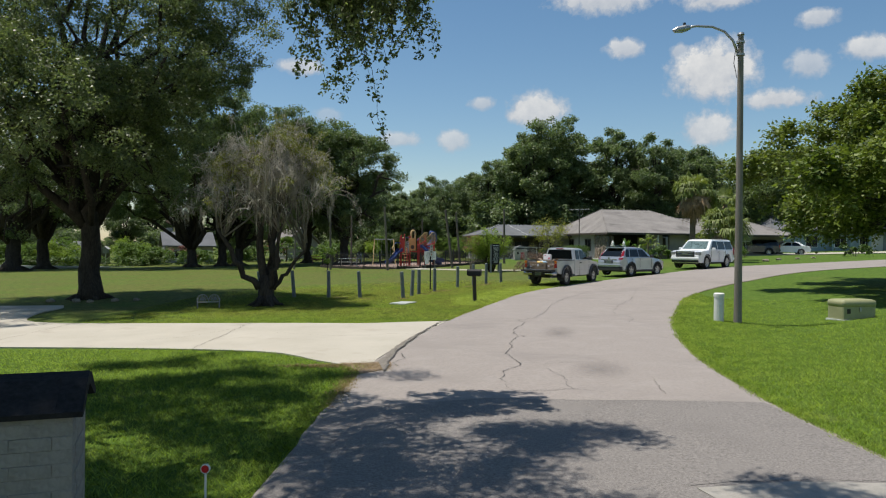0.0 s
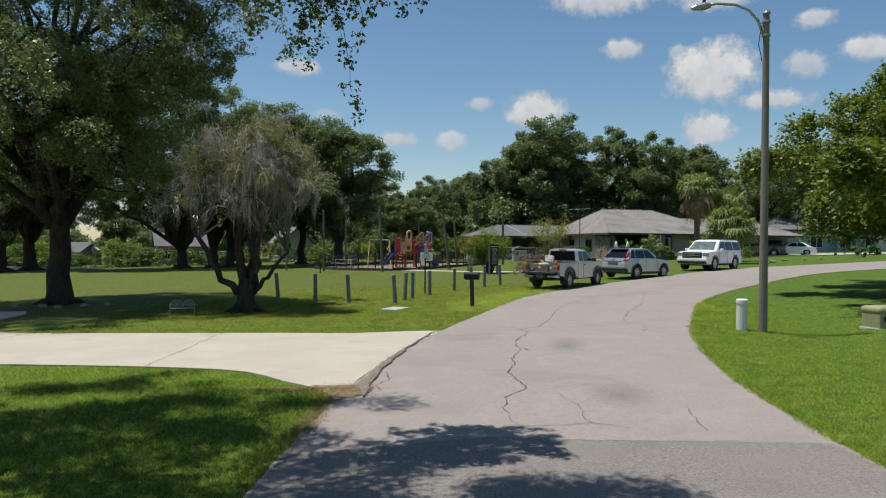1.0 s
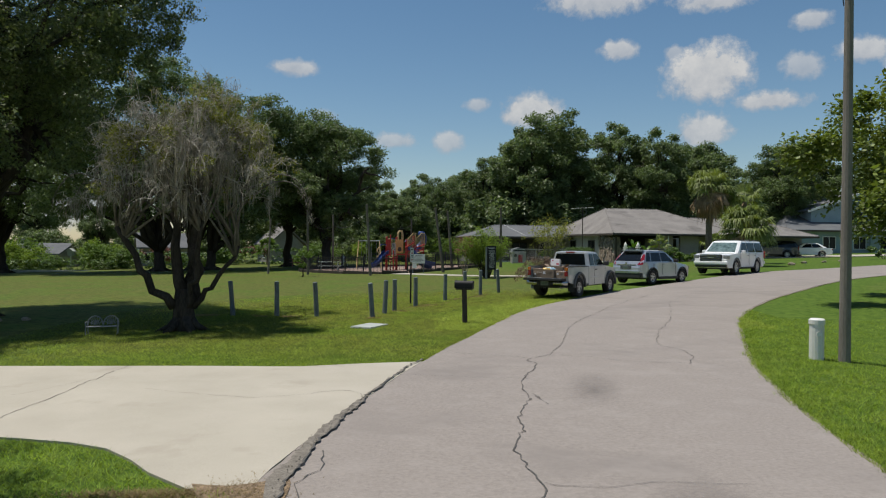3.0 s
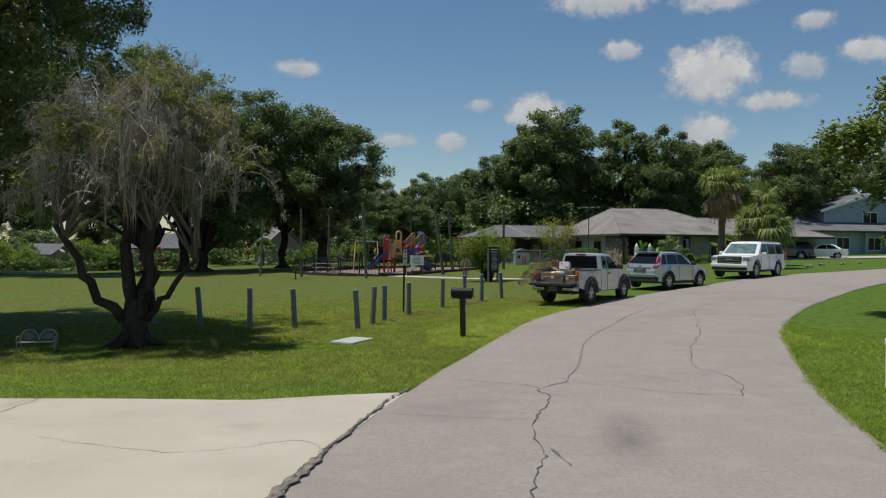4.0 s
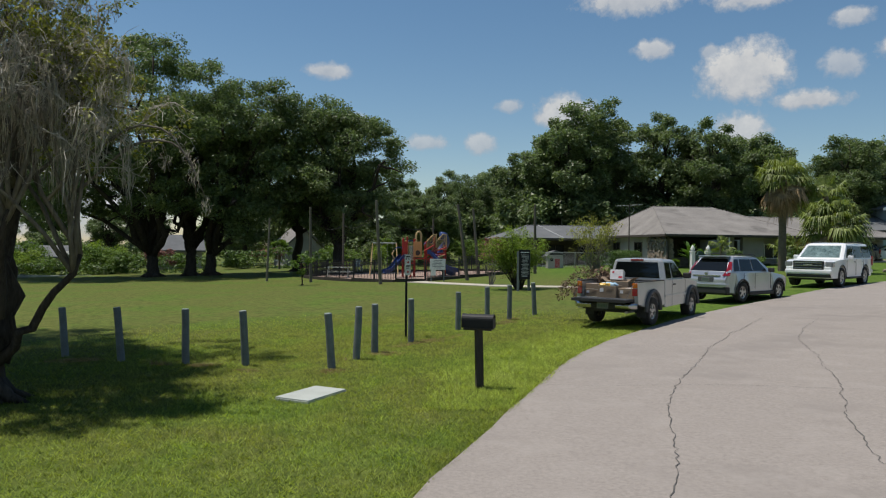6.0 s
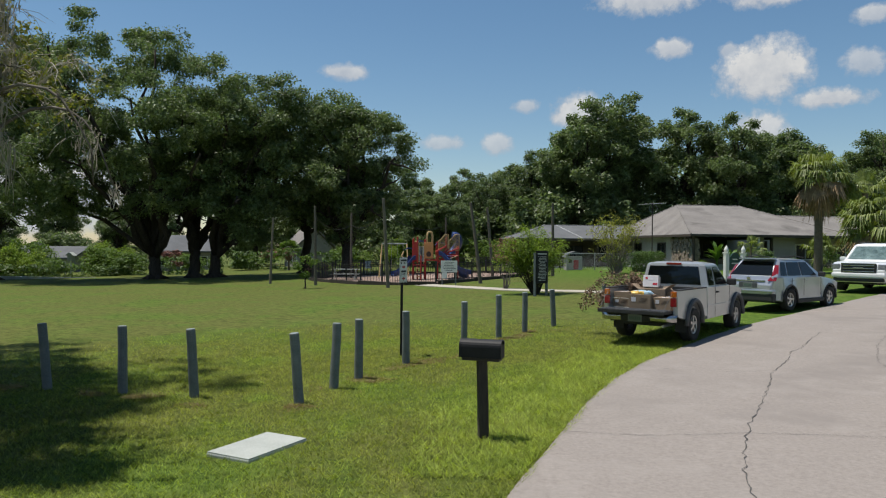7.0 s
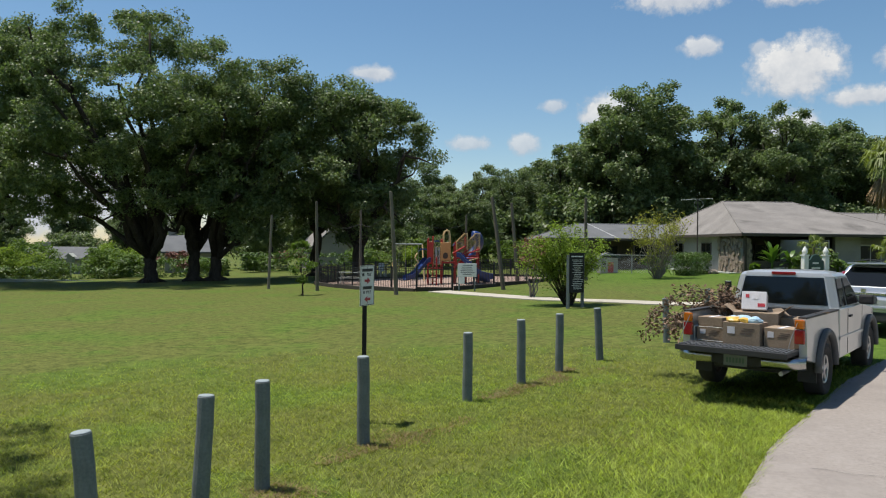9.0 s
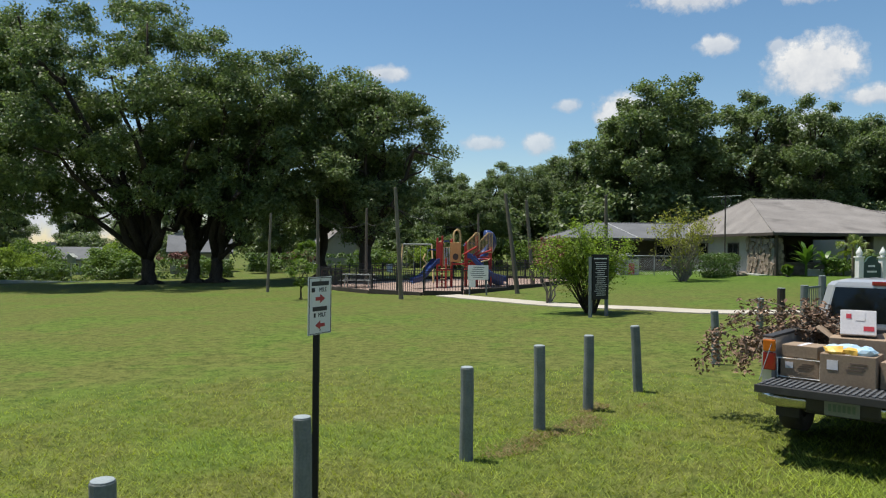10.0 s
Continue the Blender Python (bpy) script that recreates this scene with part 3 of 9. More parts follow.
# the large oak on the lawn
OAK_LOBES = lobed(rng0, 0, 0, 3.6, 15.0, 6.1, 22) + [((4.2, -0.5, 6.4), (1.9, 1.9, 1.5)), ((3.0, -3.6, 5.4), (2.0, 1.8, 1.3)), ((-5.5, -3, 5.2), (2.6, 2.6, 1.6)), ((0.5, -6, 6.0), (2.6, 2.2, 1.7)), ((-1.5, -5.5, 4.6), (2.0, 1.8, 1.1)), ((3.9, 0.2, 9.0), (1.7, 1.7, 1.4)), ((4.0, -0.6, 10.8), (1.7, 1.7, 1.4)), ((4.1, 0.3, 7.4), (1.5, 1.5, 1.1))]
tree("oak_tree", -12.6, 26.1, 15, 0.36, 3.2, OAK_LOBES, 340000, 0.094, 0.22, 60, "large dark live oak with a spreading crown and a stout trunk", seed=2, limbs=22, shell=0.62, flare=0.75)
# the tree over the road, of which only the hanging ends come into view
tree("oak_tree", -8.8, 3.2, 10, 0.34, 4.6, [((0, 0, 8.5), (4.0, 4.0, 1.8)), ((4.6, 3.4, 7.2), (1.9, 1.9, 0.9)), ((6.6, 3.2, 6.6), (1.5, 1.5, 0.75)), ((5.2, 5.6, 6.6), (1.5, 1.4, 0.7)), ((6.9, 5.6, 6.2), (1.1, 1.0, 0.55)), ((2.6, 6.4, 7.4), (1.9, 1.6, 0.9)), ((3.0, 1.0, 7.4), (2.2, 2.0, 1.0)), ((8.2, 4.4, 6.6), (0.8, 0.9, 0.4)), ((5.0, 0.4, 7.2), (1.6, 1.6, 0.8)), ((7.2, 1.0, 6.8), (1.5, 1.5, 0.7)), ((2.2, 8.8, 8.0), (1.6, 1.3, 0.8)),
     ((1.5, 3.5, 8.0), (2.2, 2.0, 1.0)), ((3.6, 7.6, 7.6), (1.5, 1.3, 0.8)), ((1.0, 6.0, 8.0), (2.0, 1.8, 0.9)), ((5.6, 7.6, 7.0), (1.1, 1.0, 0.6)), ((4.0, 4.8, 7.8), (1.4, 1.4, 0.7)), ((6.0, 2.0, 7.4), (1.6, 1.5, 0.8)), ((7.4, 2.6, 7.0), (1.3, 1.2, 0.6)), ((4.4, 2.2, 7.6), (1.8, 1.6, 0.8)), ((8.3, 1.4, 7.0), (1.1, 1.2, 0.5)), ((9.2, 2.4, 7.2), (0.9, 0.9, 0.4))],
     240000, 0.066, 0.22, 60, "live oak overhanging the road with drooping twigs", seed=5, limbs=17, shell=0.5, thin=0.6, leaf=LEAF_OVER)
# the yellow-green tree inside the bend
SHADE_LOBES = []
for z, n, r in ((2.5, 10, 5.2), (3.2, 13, 6.2), (4.1, 14, 6.4), (5.0, 13, 6.0), (5.8, 11, 5.0), (6.5, 9, 3.9), (7.1, 5, 2.7), (7.6, 2, 1.2)):
    for k in range(n):
        a = 2 * math.pi * k / n + rng0.uniform(-0.3, 0.3) + z
        q = r * rng0.uniform(0.55, 1.0)
        SHADE_LOBES.append(((q * math.cos(a) - 0.2, q * math.sin(a), z + rng0.uniform(-0.35, 0.35)), (rng0.uniform(0.8, 1.5), rng0.uniform(0.8, 1.5), rng0.uniform(0.22, 0.42))))
SHADE_LOBES += [((-6.4, -4.6, 3.9), (1.3, 1.3, 0.4)), ((-5.0, -6.3, 4.4), (1.5, 1.4, 0.45)), ((-7.3, -5.6, 3.5), (1.0, 1.1, 0.35)), ((-2.6, -7.0, 4.2), (1.5, 1.4, 0.45)), ((-6.2, -3.0, 2.9), (1.1, 1.1, 0.35)), ((-0.5, -5.6, 4.8), (1.6, 1.4, 0.45))]
tree("shade_tree", 18.5, 26.5, 10, 0.28, 2.0, SHADE_LOBES, 170000, 0.15, 0.25, 16, "bright green feathery shade tree beside the road", seed=7, limbs=26, leaf=LEAF_SHADE, shell=0.55, thin=0.8, spray=0.62, hub=(0, 0, 3.0))
# the group of three on the far lawn, the one by the playground, two more at the edge of the lawn
def profile_about(x, *rows):
    """Rows of height and the crown's two edges in the plan, told from the trunk at x."""
    return [(z, (lo + hi) / 2 - x, (hi - lo) / 2) for z, lo, hi in rows]


for x, y, r, fork, lb, n, seed, label in (
        (-23.6, 68.5, 0.46, 1.9, crown_by_height(rng0, profile_about(-23.6, (4.6, -32.5, -20), (7, -34.5, -16.5), (11, -34, -16), (14, -35, -16.6), (16.5, -33.5, -18), (18.2, -31, -21)), 96, 0.9, 2.0, -0.8) + crown_by_height(rng0, profile_about(-23.6, (8, -36, -29), (13, -36.5, -28), (17, -34.5, -27)), 26, 0.8, 1.9, -0.8), 152000, 21, "tall dark oak on the far lawn"),
        (-21.2, 70.0, 0.42, 2.2, crown_by_height(rng0, profile_about(-21.2, (6, -25, -16), (10, -26, -16), (14, -25, -16.5), (15.6, -23, -18)), 24, 1.0, 2.2, 1.5), 34000, 22, "tall dark oak in a group of three"),
        (-19.6, 70.0, 0.42, 1.8, crown_by_height(rng0, profile_about(-19.6, (4.2, -20.5, -14.0), (6, -21.5, -12), (10, -21, -11.4), (12.4, -19.5, -11.8), (13.4, -17.8, -13)), 56, 1.0, 1.9, -1.0), 60000, 23, "tall dark oak in a group of three"),
        (-9.6, 70.8, 0.44, 2.4, crown_by_height(rng0, profile_about(-9.6, (3.6, -13, -6), (6, -14.6, -4.2), (9.5, -14.6, -4.5), (11.3, -13.6, -6), (12.5, -11.8, -8)), 54, 0.95, 1.75), 60000, 24, "tall dark oak beside the playground"),
        (-14.2, 76.5, 0.36, 4.2, crown_by_height(rng0, profile_about(-14.2, (4.2, -18, -10), (8, -19, -8.8), (12, -17.5, -9.8), (13.4, -16, -11)), 30, 1.0, 1.8), 34000, 25, "tall dark oak behind the playground"),
        (-39.9, 67.6, 0.7, 3.0, lobed(rng0, 0.5, 0, 4.2, 14.5, 6.5, 20), 24000, 26, "dark oak at the edge of the far lawn"),
        (-40.6, 74.0, 0.6, 3.2, lobed(rng0, 0, 0, 4.4, 15.0, 6.0, 20), 24000, 27, "dark oak at the edge of the far lawn")):
    tree("oak_tree", x, y, 15, r, fork, lb, int(n * 1.5), 0.195, 0.38, 36, label, seed=seed, limbs=18, leaf=LEAF_FAR, shell=0.62, thin=1.15)
# far woodland: three trees, repeated
kinds = []
for k, (w, h) in enumerate(((5.2, 17.6), (6.6, 19.2), (5.4, 15.5))):
    kinds.append(tagged(tree("woodland_tree", (11.6, 15.0, 34)[k], (93, 96, 100)[k], h, 0.5, h * 0.3, lobed(rng0, 0, 0, h * 0.10, h * 0.97, w, 28, 0.40), 46000, 0.30, 0.46, 32, "tall dense dark green tree of the wood behind the houses", seed=31 + k, limbs=10, leaf=LEAF_FAR, shell=0.5), group="wood"))
WOOD = [(-2, 104, 0, .72), (4, 110, 2, .85), (1, 97, 1, .56), (22.6, 97, 0, .96), (27.0, 94, 0, .86), (40, 90, 1, .74), (46, 96, 2, .95), (54, 92, 0, .8), (62, 96, 1, .86), (70, 92, 2, 1.0), (80, 96, 1, .9), (92, 94, 0, .9), (12, 106, 2, 1.1), (34, 104, 1, .8),
        (-10, 118, 0, .76), (-18, 122, 1, .8), (-28, 126, 2, .9), (-38, 130, 0, .8), (-50, 126, 1, .68), (-62, 120, 2, .72), (-74, 116, 0, .62), (-86, 108, 1, .8), (-98, 100, 2, .9), (-58, 100, 2, .55), (-68, 98, 0, .5), (-80, 96, 1, .6), (-47, 108, 2, .6), (-92, 84, 0, .8), (-108, 78, 1, .9), (-30, 112, 1, .7), (104, 90, 1, .9), (-6, 92, 2, .6), (-3, 86, 2, .5), (6.5, 102, 0, .76), (58, 84, 2, .8), (20, 108, 1, .78), (30, 112, 0, .8), (48, 106, 0, .85), (60, 108, 1, .75), (40, 110, 2, .9), (8, 114, 1, .7)]
for i, (x, y, k, s) in enumerate(WOOD):
    copy_thing(kinds[k], pose(x * U, y * U, gz(x, y) * U, 0, 0, 47 * i) @ Matrix.Diagonal((s, s, s * (0.94 + 0.03 * (i % 5)), 1)))

# ---------------------------------------------------------------- posts along the lawn
POST_PAINT = material("grey_post_paint", (0.10, 0.118, 0.12), (0.18, 0.202, 0.204), scale=6, fine=50, rough=0.8, bump=0.004, spot=(0.11, 0.12, 0.12), spot_scale=5, spot_at=0.6, random_tint=0.12)
POST_TOP = material("post_end_grain", (0.20, 0.24, 0.25), (0.31, 0.35, 0.36), scale=8, fine=70, rough=0.85)
POSTS = [(-6.6, 26.4, -4, 1), (-5.25, 25.8, -5, 1), (-3.98, 25.5, -1, 0), (-2.86, 25.25, -3.4, 1), (-1.34, 24.9, -4.1, 2), (-1.09, 25.85, 2, -2), (-0.86, 26.55, 0, 1), (-0.30, 27.95, -0.5, 1), (0.62, 30.05, 0, 1), (1.32, 31.2, -0.6, 1), (1.92, 32.2, 0, 1), (2.68, 33.35, -3.5, 1), (4.25, 35.6, -2, 0), (5.53, 37.6, 1, 1)]
for i, (x, y, tilt, nod) in enumerate(POSTS):
    p = thing("bollard_post", x, y, label="round grey-painted wooden post standing in the lawn", category="post", group="posts along the lawn")
    p.rotation_euler = (radians(nod), radians(tilt), 0)
    h = (0.93 if i < 5 else 0.90) + 0.015 * ((i * 7) % 4 - 1.5)
    part("shaft", tube_bm([(0, 0, -0.2), (0, 0, 0.3), (0.004, 0, 0.7), (0, 0, h - 0.01), (0, 0, h)], [0.066, 0.064, 0.062, 0.062, 0.056], 14), POST_PAINT, p, smooth=False)
    part("end_grain", tube_bm([(0, 0, h + 0.001), (0, 0, h + 0.004)], [0.058, 0.054], 14), POST_TOP, p)

# ---------------------------------------------------------------- more materials
CAR_SILVER = material("silver_truck_paint", (0.46, 0.47, 0.47), (0.55, 0.56, 0.56), scale=2, fine=90, rough=0.36, metal=0.45, coat=0.6)
CAR_GREY = material("silver_grey_paint", (0.38, 0.40, 0.43), (0.46, 0.48, 0.51), scale=2, fine=90, rough=0.32, metal=0.6, coat=0.8)
CAR_WHITE = material("white_paint", (0.80, 0.80, 0.80), (0.86, 0.86, 0.85), scale=2, fine=50, rough=0.3, coat=0.8)
CAR_BLACK = material("black_paint", (0.012, 0.012, 0.013), (0.02, 0.02, 0.022), rough=0.25, coat=0.8)
CLADDING = material("black_trim_plastic", (0.018, 0.018, 0.019), (0.035, 0.035, 0.036), scale=6, fine=80, rough=0.7)
FLARE = material("faded_grey_plastic", (0.055, 0.06, 0.065), (0.10, 0.105, 0.11), scale=6, fine=80, rough=0.7)
RUBBER = material("tyre_rubber", (0.016, 0.016, 0.016), (0.035, 0.034, 0.033), scale=8, fine=60, rough=0.9, bump=0.004)
ALLOY = material("alloy_wheel", (0.42, 0.42, 0.42), (0.55, 0.55, 0.54), scale=6, fine=40, rough=0.35, metal=0.8)
CHROME = material("bumper_chrome", (0.40, 0.40, 0.40), (0.52, 0.52, 0.51), scale=5, fine=40, rough=0.24, metal=1.0)
TAIL_RED = material("red_lens", (0.22, 0.008, 0.012), (0.30, 0.012, 0.016), rough=0.15, coat=1.0)
TAIL_AMBER = material("amber_lens", (0.46, 0.11, 0.01), (0.58, 0.16, 0.015), rough=0.15, coat=1.0)
REFLECTOR = material("bright_red_reflector", (0.55, 0.015, 0.02), (0.7, 0.03, 0.03), rough=0.25, coat=0.6)
LAMP_CLEAR = material("clear_lamp_lens", (0.10, 0.105, 0.11), (0.32, 0.33, 0.34), scale=20, fine=60, rough=0.1, coat=1.0)
# number plates: the recess's shadow is put into this dark enamel
PLATE = material("shaded_plate_enamel", (0.12, 0.14, 0.13), (0.18, 0.20, 0.19), rough=0.5)
PLATE_BAR = material("plate_bars", (0.07, 0.12, 0.09), (0.09, 0.15, 0.11), rough=0.6)
CAR_GLASS = glass_material("tinted_car_glass", (0.006, 0.008, 0.009), 0.02, 0.18)
SHADE_GLASS = glass_material("windscreen_glass", (0.012, 0.016, 0.017), 0.02, 0.8, (0.85, 0.9, 0.9))
SUNSHADE = material("foil_sunshade", (0.08, 0.13, 0.14), (0.50, 0.58, 0.60), scale=2.2, fine=6, rough=0.35, metal=0.3)
SEAM = material("door_seam", (0.02, 0.02, 0.02), (0.03, 0.03, 0.03), rough=0.9)
CARD = material("corrugated_cardboard", (0.215, 0.155, 0.105), (0.325, 0.245, 0.17), scale=3, fine=40, rough=0.85, random_tint=0.15)
CARD_PALE = material("white_carton", (0.58, 0.56, 0.58), (0.72, 0.70, 0.72), scale=3, fine=40, rough=0.8)
PRINT = material("carton_print", (0.10, 0.07, 0.05), (0.14, 0.10, 0.08), rough=0.8)
PRINT_RED = material("red_print", (0.42, 0.03, 0.05), (0.5, 0.05, 0.07), rough=0.8)
BLUE_BAG = material("blue_plastic_bag", (0.22, 0.42, 0.58), (0.55, 0.66, 0.72), scale=6, fine=30, rough=0.35)
YELLOW_BAG = material("yellow_packet", (0.62, 0.36, 0.04), (0.72, 0.48, 0.12), scale=6, fine=30, rough=0.4)
DEAD_LEAF = material("withered_leaves", (0.13, 0.078, 0.05), (0.30, 0.20, 0.135), scale=3, fine=12, rough=0.85, island=0.4)
CONCRETE = material("pale_concrete", (0.31, 0.33, 0.30), (0.43, 0.45, 0.42), scale=3, fine=60, rough=0.9, bump=0.004)
LAMP_POLE = material("weathered_pole", (0.14, 0.124, 0.103), (0.24, 0.215, 0.182), scale=3, fine=50, rough=0.85, bump=0.006, stretch=(1, 1, 0.2))
POLE_DARK = material("creosote_pole", (0.10, 0.085, 0.065), (0.19, 0.165, 0.13), scale=3, fine=40, rough=0.9, stretch=(1, 1, 0.2), random_tint=0.25)
ALU = material("brushed_aluminium", (0.30, 0.31, 0.32), (0.40, 0.41, 0.42), rough=0.4, metal=0.7)
WHITE_PLASTIC = material("white_plastic", (0.62, 0.61, 0.57), (0.74, 0.73, 0.69), scale=3, fine=40, rough=0.55, spot=(0.45, 0.43, 0.36), spot_scale=3, spot_at=0.62)
KHAKI = material("olive_enamel", (0.24, 0.245, 0.12), (0.33, 0.33, 0.18), scale=3, fine=40, rough=0.6, spot=(0.22, 0.23, 0.14), spot_scale=2.2, spot_at=0.6)
BLACK_METAL = material("black_enamel", (0.008, 0.008, 0.009), (0.016, 0.016, 0.018), scale=6, fine=50, rough=0.6, specular=0.3)
DARK_WOOD = material("dark_stained_wood", (0.022, 0.018, 0.014), (0.06, 0.048, 0.036), scale=4, fine=40, rough=0.85, stretch=(1, 1, 0.15), bump=0.005)
SIGN_WHITE = material("sign_face", (0.66, 0.67, 0.65), (0.76, 0.77, 0.75), scale=5, fine=50, rough=0.45)
SIGN_BLACK = material("sign_letters", (0.02, 0.02, 0.02), (0.035, 0.035, 0.035), rough=0.6)
SIGN_RED = material("sign_arrow_red", (0.36, 0.03, 0.04), (0.44, 0.05, 0.05), rough=0.6)
SIGN_GREEN = material("dark_green_board", (0.012, 0.045, 0.035), (0.02, 0.065, 0.05), rough=0.5)
WHITE_PAINT = material("white_paintwork", (0.66, 0.66, 0.63), (0.78, 0.78, 0.75), scale=3, fine=40, rough=0.6)
# pillar's white paint, greyed: the tree's shade is put into the colour
BRICK_PAINT = material("painted_brick_shaded", (0.19, 0.176, 0.15), (0.28, 0.262, 0.228), scale=6, fine=45, rough=0.85, bump=0.012, spot=(0.30, 0.26, 0.15), spot_scale=4.5, spot_at=0.63, random_tint=0.06)
CAP_BLACK = material("weathered_black_paint", (0.012, 0.012, 0.013), (0.03, 0.03, 0.032), scale=5, fine=40, rough=0.9, bump=0.003, specular=0.15)
# same darkened tone as the pillar's bricks, tree shade included
MORTAR = material("painted_mortar", (0.19, 0.176, 0.15), (0.28, 0.262, 0.228), scale=8, fine=60, rough=0.95, bump=0.01)
ROOF = material("grey_brown_shingles", (0.155, 0.143, 0.132), (0.265, 0.246, 0.228), scale=0.7, fine=26, rough=0.95, spot=(0.125, 0.116, 0.107), spot_scale=0.4, spot_at=0.55, specular=0.2)
ROOF_BLUE = material("blue_grey_shingles", (0.10, 0.104, 0.108), (0.165, 0.17, 0.175), scale=0.7, fine=26, rough=0.95, specular=0.2)
STUCCO = material("grey_stucco", (0.25, 0.235, 0.215), (0.35, 0.335, 0.31), scale=1.2, fine=50, rough=0.95)
STUCCO_BLUE = material("blue_grey_siding", (0.22, 0.30, 0.33), (0.30, 0.385, 0.42), scale=1.0, fine=30, rough=0.9)
STUCCO_PALE = material("pale_house_wall", (0.26, 0.275, 0.275), (0.36, 0.375, 0.375), scale=1.0, fine=30, rough=0.9)
# wall under deep eaves: the porch shade is put into this dark brown
STUCCO_SHADED = material("shaded_brown_siding", (0.07, 0.058, 0.048), (0.12, 0.10, 0.085), scale=1.2, fine=40, rough=0.95)
FASCIA = material("brown_fascia", (0.05, 0.038, 0.03), (0.085, 0.065, 0.05), rough=0.8)
STONE = material("brown_field_stone", (0.12, 0.088, 0.062), (0.33, 0.27, 0.205), scale=4, fine=20, rough=0.95, bump=0.02, random_tint=0.35)
DARK_OPENING = material("dark_window_pane", (0.012, 0.014, 0.015), (0.022, 0.024, 0.026), rough=0.25, specular=0.2)
FENCE_BLACK = material("black_fence_paint", (0.012, 0.012, 0.013), (0.024, 0.024, 0.025), rough=0.6)
MULCH = material("wood_mulch", (0.20, 0.135, 0.105), (0.36, 0.265, 0.215), scale=1.2, fine=22, rough=0.95, bump=0.03)
PLAY_RED = material("red_powder_coat", (0.36, 0.025, 0.02), (0.46, 0.04, 0.03), scale=3, fine=20, rough=0.5)
PLAY_BLUE = material("blue_moulded_plastic", (0.014, 0.034, 0.13), (0.024, 0.055, 0.19), scale=3, fine=20, rough=0.35)
PLAY_TAN = material("tan_moulded_plastic", (0.52, 0.35, 0.15), (0.62, 0.44, 0.21), scale=3, fine=20, rough=0.5)
PLAY_ORANGE = material("orange_moulded_panel", (0.56, 0.25, 0.08), (0.66, 0.32, 0.12), scale=3, fine=20, rough=0.5)
PLAY_DECK = material("brown_coated_deck", (0.06, 0.035, 0.025), (0.09, 0.055, 0.04), rough=0.7)
GALV = material("galvanised_wire", (0.30, 0.31, 0.31), (0.42, 0.43, 0.43), rough=0.5, metal=0.6)
ROCK = material("lawn_rock", (0.16, 0.13, 0.10), (0.34, 0.29, 0.23), scale=5, fine=25, rough=0.95, bump=0.02)
PALM_LEAF = material("palm_fronds", (0.12, 0.165, 0.035), (0.25, 0.29, 0.075), scale=0.8, fine=6, rough=0.5, island=0.3, translucent=0.3)
PALM_DEAD = material("dead_palm_fronds", (0.22, 0.14, 0.07), (0.38, 0.26, 0.14), scale=0.8, fine=6, rough=0.8, island=0.3)
PALM_TRUNK = material("palm_trunk_fibre", (0.10, 0.078, 0.058), (0.21, 0.17, 0.13), scale=6, fine=25, rough=0.95, bump=0.03)
HEDGE_LEAF = material("hedge_leaves", (0.05, 0.10, 0.018), (0.115, 0.18, 0.036), scale=0.8, fine=5, rough=0.55, island=0.4, translucent=0.25)
BANANA = material("banana_leaves", (0.06, 0.13, 0.02), (0.12, 0.21, 0.04), scale=1.0, fine=8, rough=0.4, island=0.25, translucent=0.3)


def bars(parent, rows, x0, x1, y, z_top, pitch, height, mat, seed=1, name="lettering", thick=0.004, face=-1):
    """Plain bars where writing cannot be read, on a face that looks along -y."""
    rng = np.random.default_rng(seed)
    bm = bmesh.new()
    for i in range(rows):
        w = (x1 - x0) * rng.uniform(0.6, 1.0)
        box_bm((x0 + x1) / 2 + rng.uniform(-0.05, 0.05) * (x1 - x0), y, z_top - i * pitch, w, thick, height, bm=bm)
    return part(name, bm, mat, parent)


def letters(parent, text, size, x, y, z, mat, name="lettering"):
    """Readable words, standing upright on a face that looks along -y."""
    curve = bpy.data.curves.new("lettering", "FONT")
    curve.body, curve.size, curve.align_x, curve.align_y, curve.extrude = text, size, "CENTER", "CENTER", 0.0015
    tmp = bpy.data.objects.new("tmp", curve)
    scene.collection.objects.link(tmp)
    me = bpy.data.meshes.new_from_object(tmp.evaluated_get(bpy.context.evaluated_depsgraph_get()))
    bpy.data.objects.remove(tmp)
    ob = link(name, me, mat, parent)
    ob.location, ob.rotation_euler = (x, y, z), (radians(90), 0, 0)
    return ob


# ---------------------------------------------------------------- vehicles; x ahead, y to the left, z up
def arch_outline(points, arches, n=9):
    """A side outline run round from the rear bottom; arches (x, radius, z of axle) are cut into its bottom run, front to rear."""
    line = []
    for x, r, zc, zb in arches:
        a0 = math.asin(max(-1, min(1, (zb - zc) / r)))
        for k in range(n + 1):
            a = a0 + (math.pi - 2 * a0) * k / n
            line.append((x + r * math.cos(a), zc + r * math.sin(a)))
    return points + line


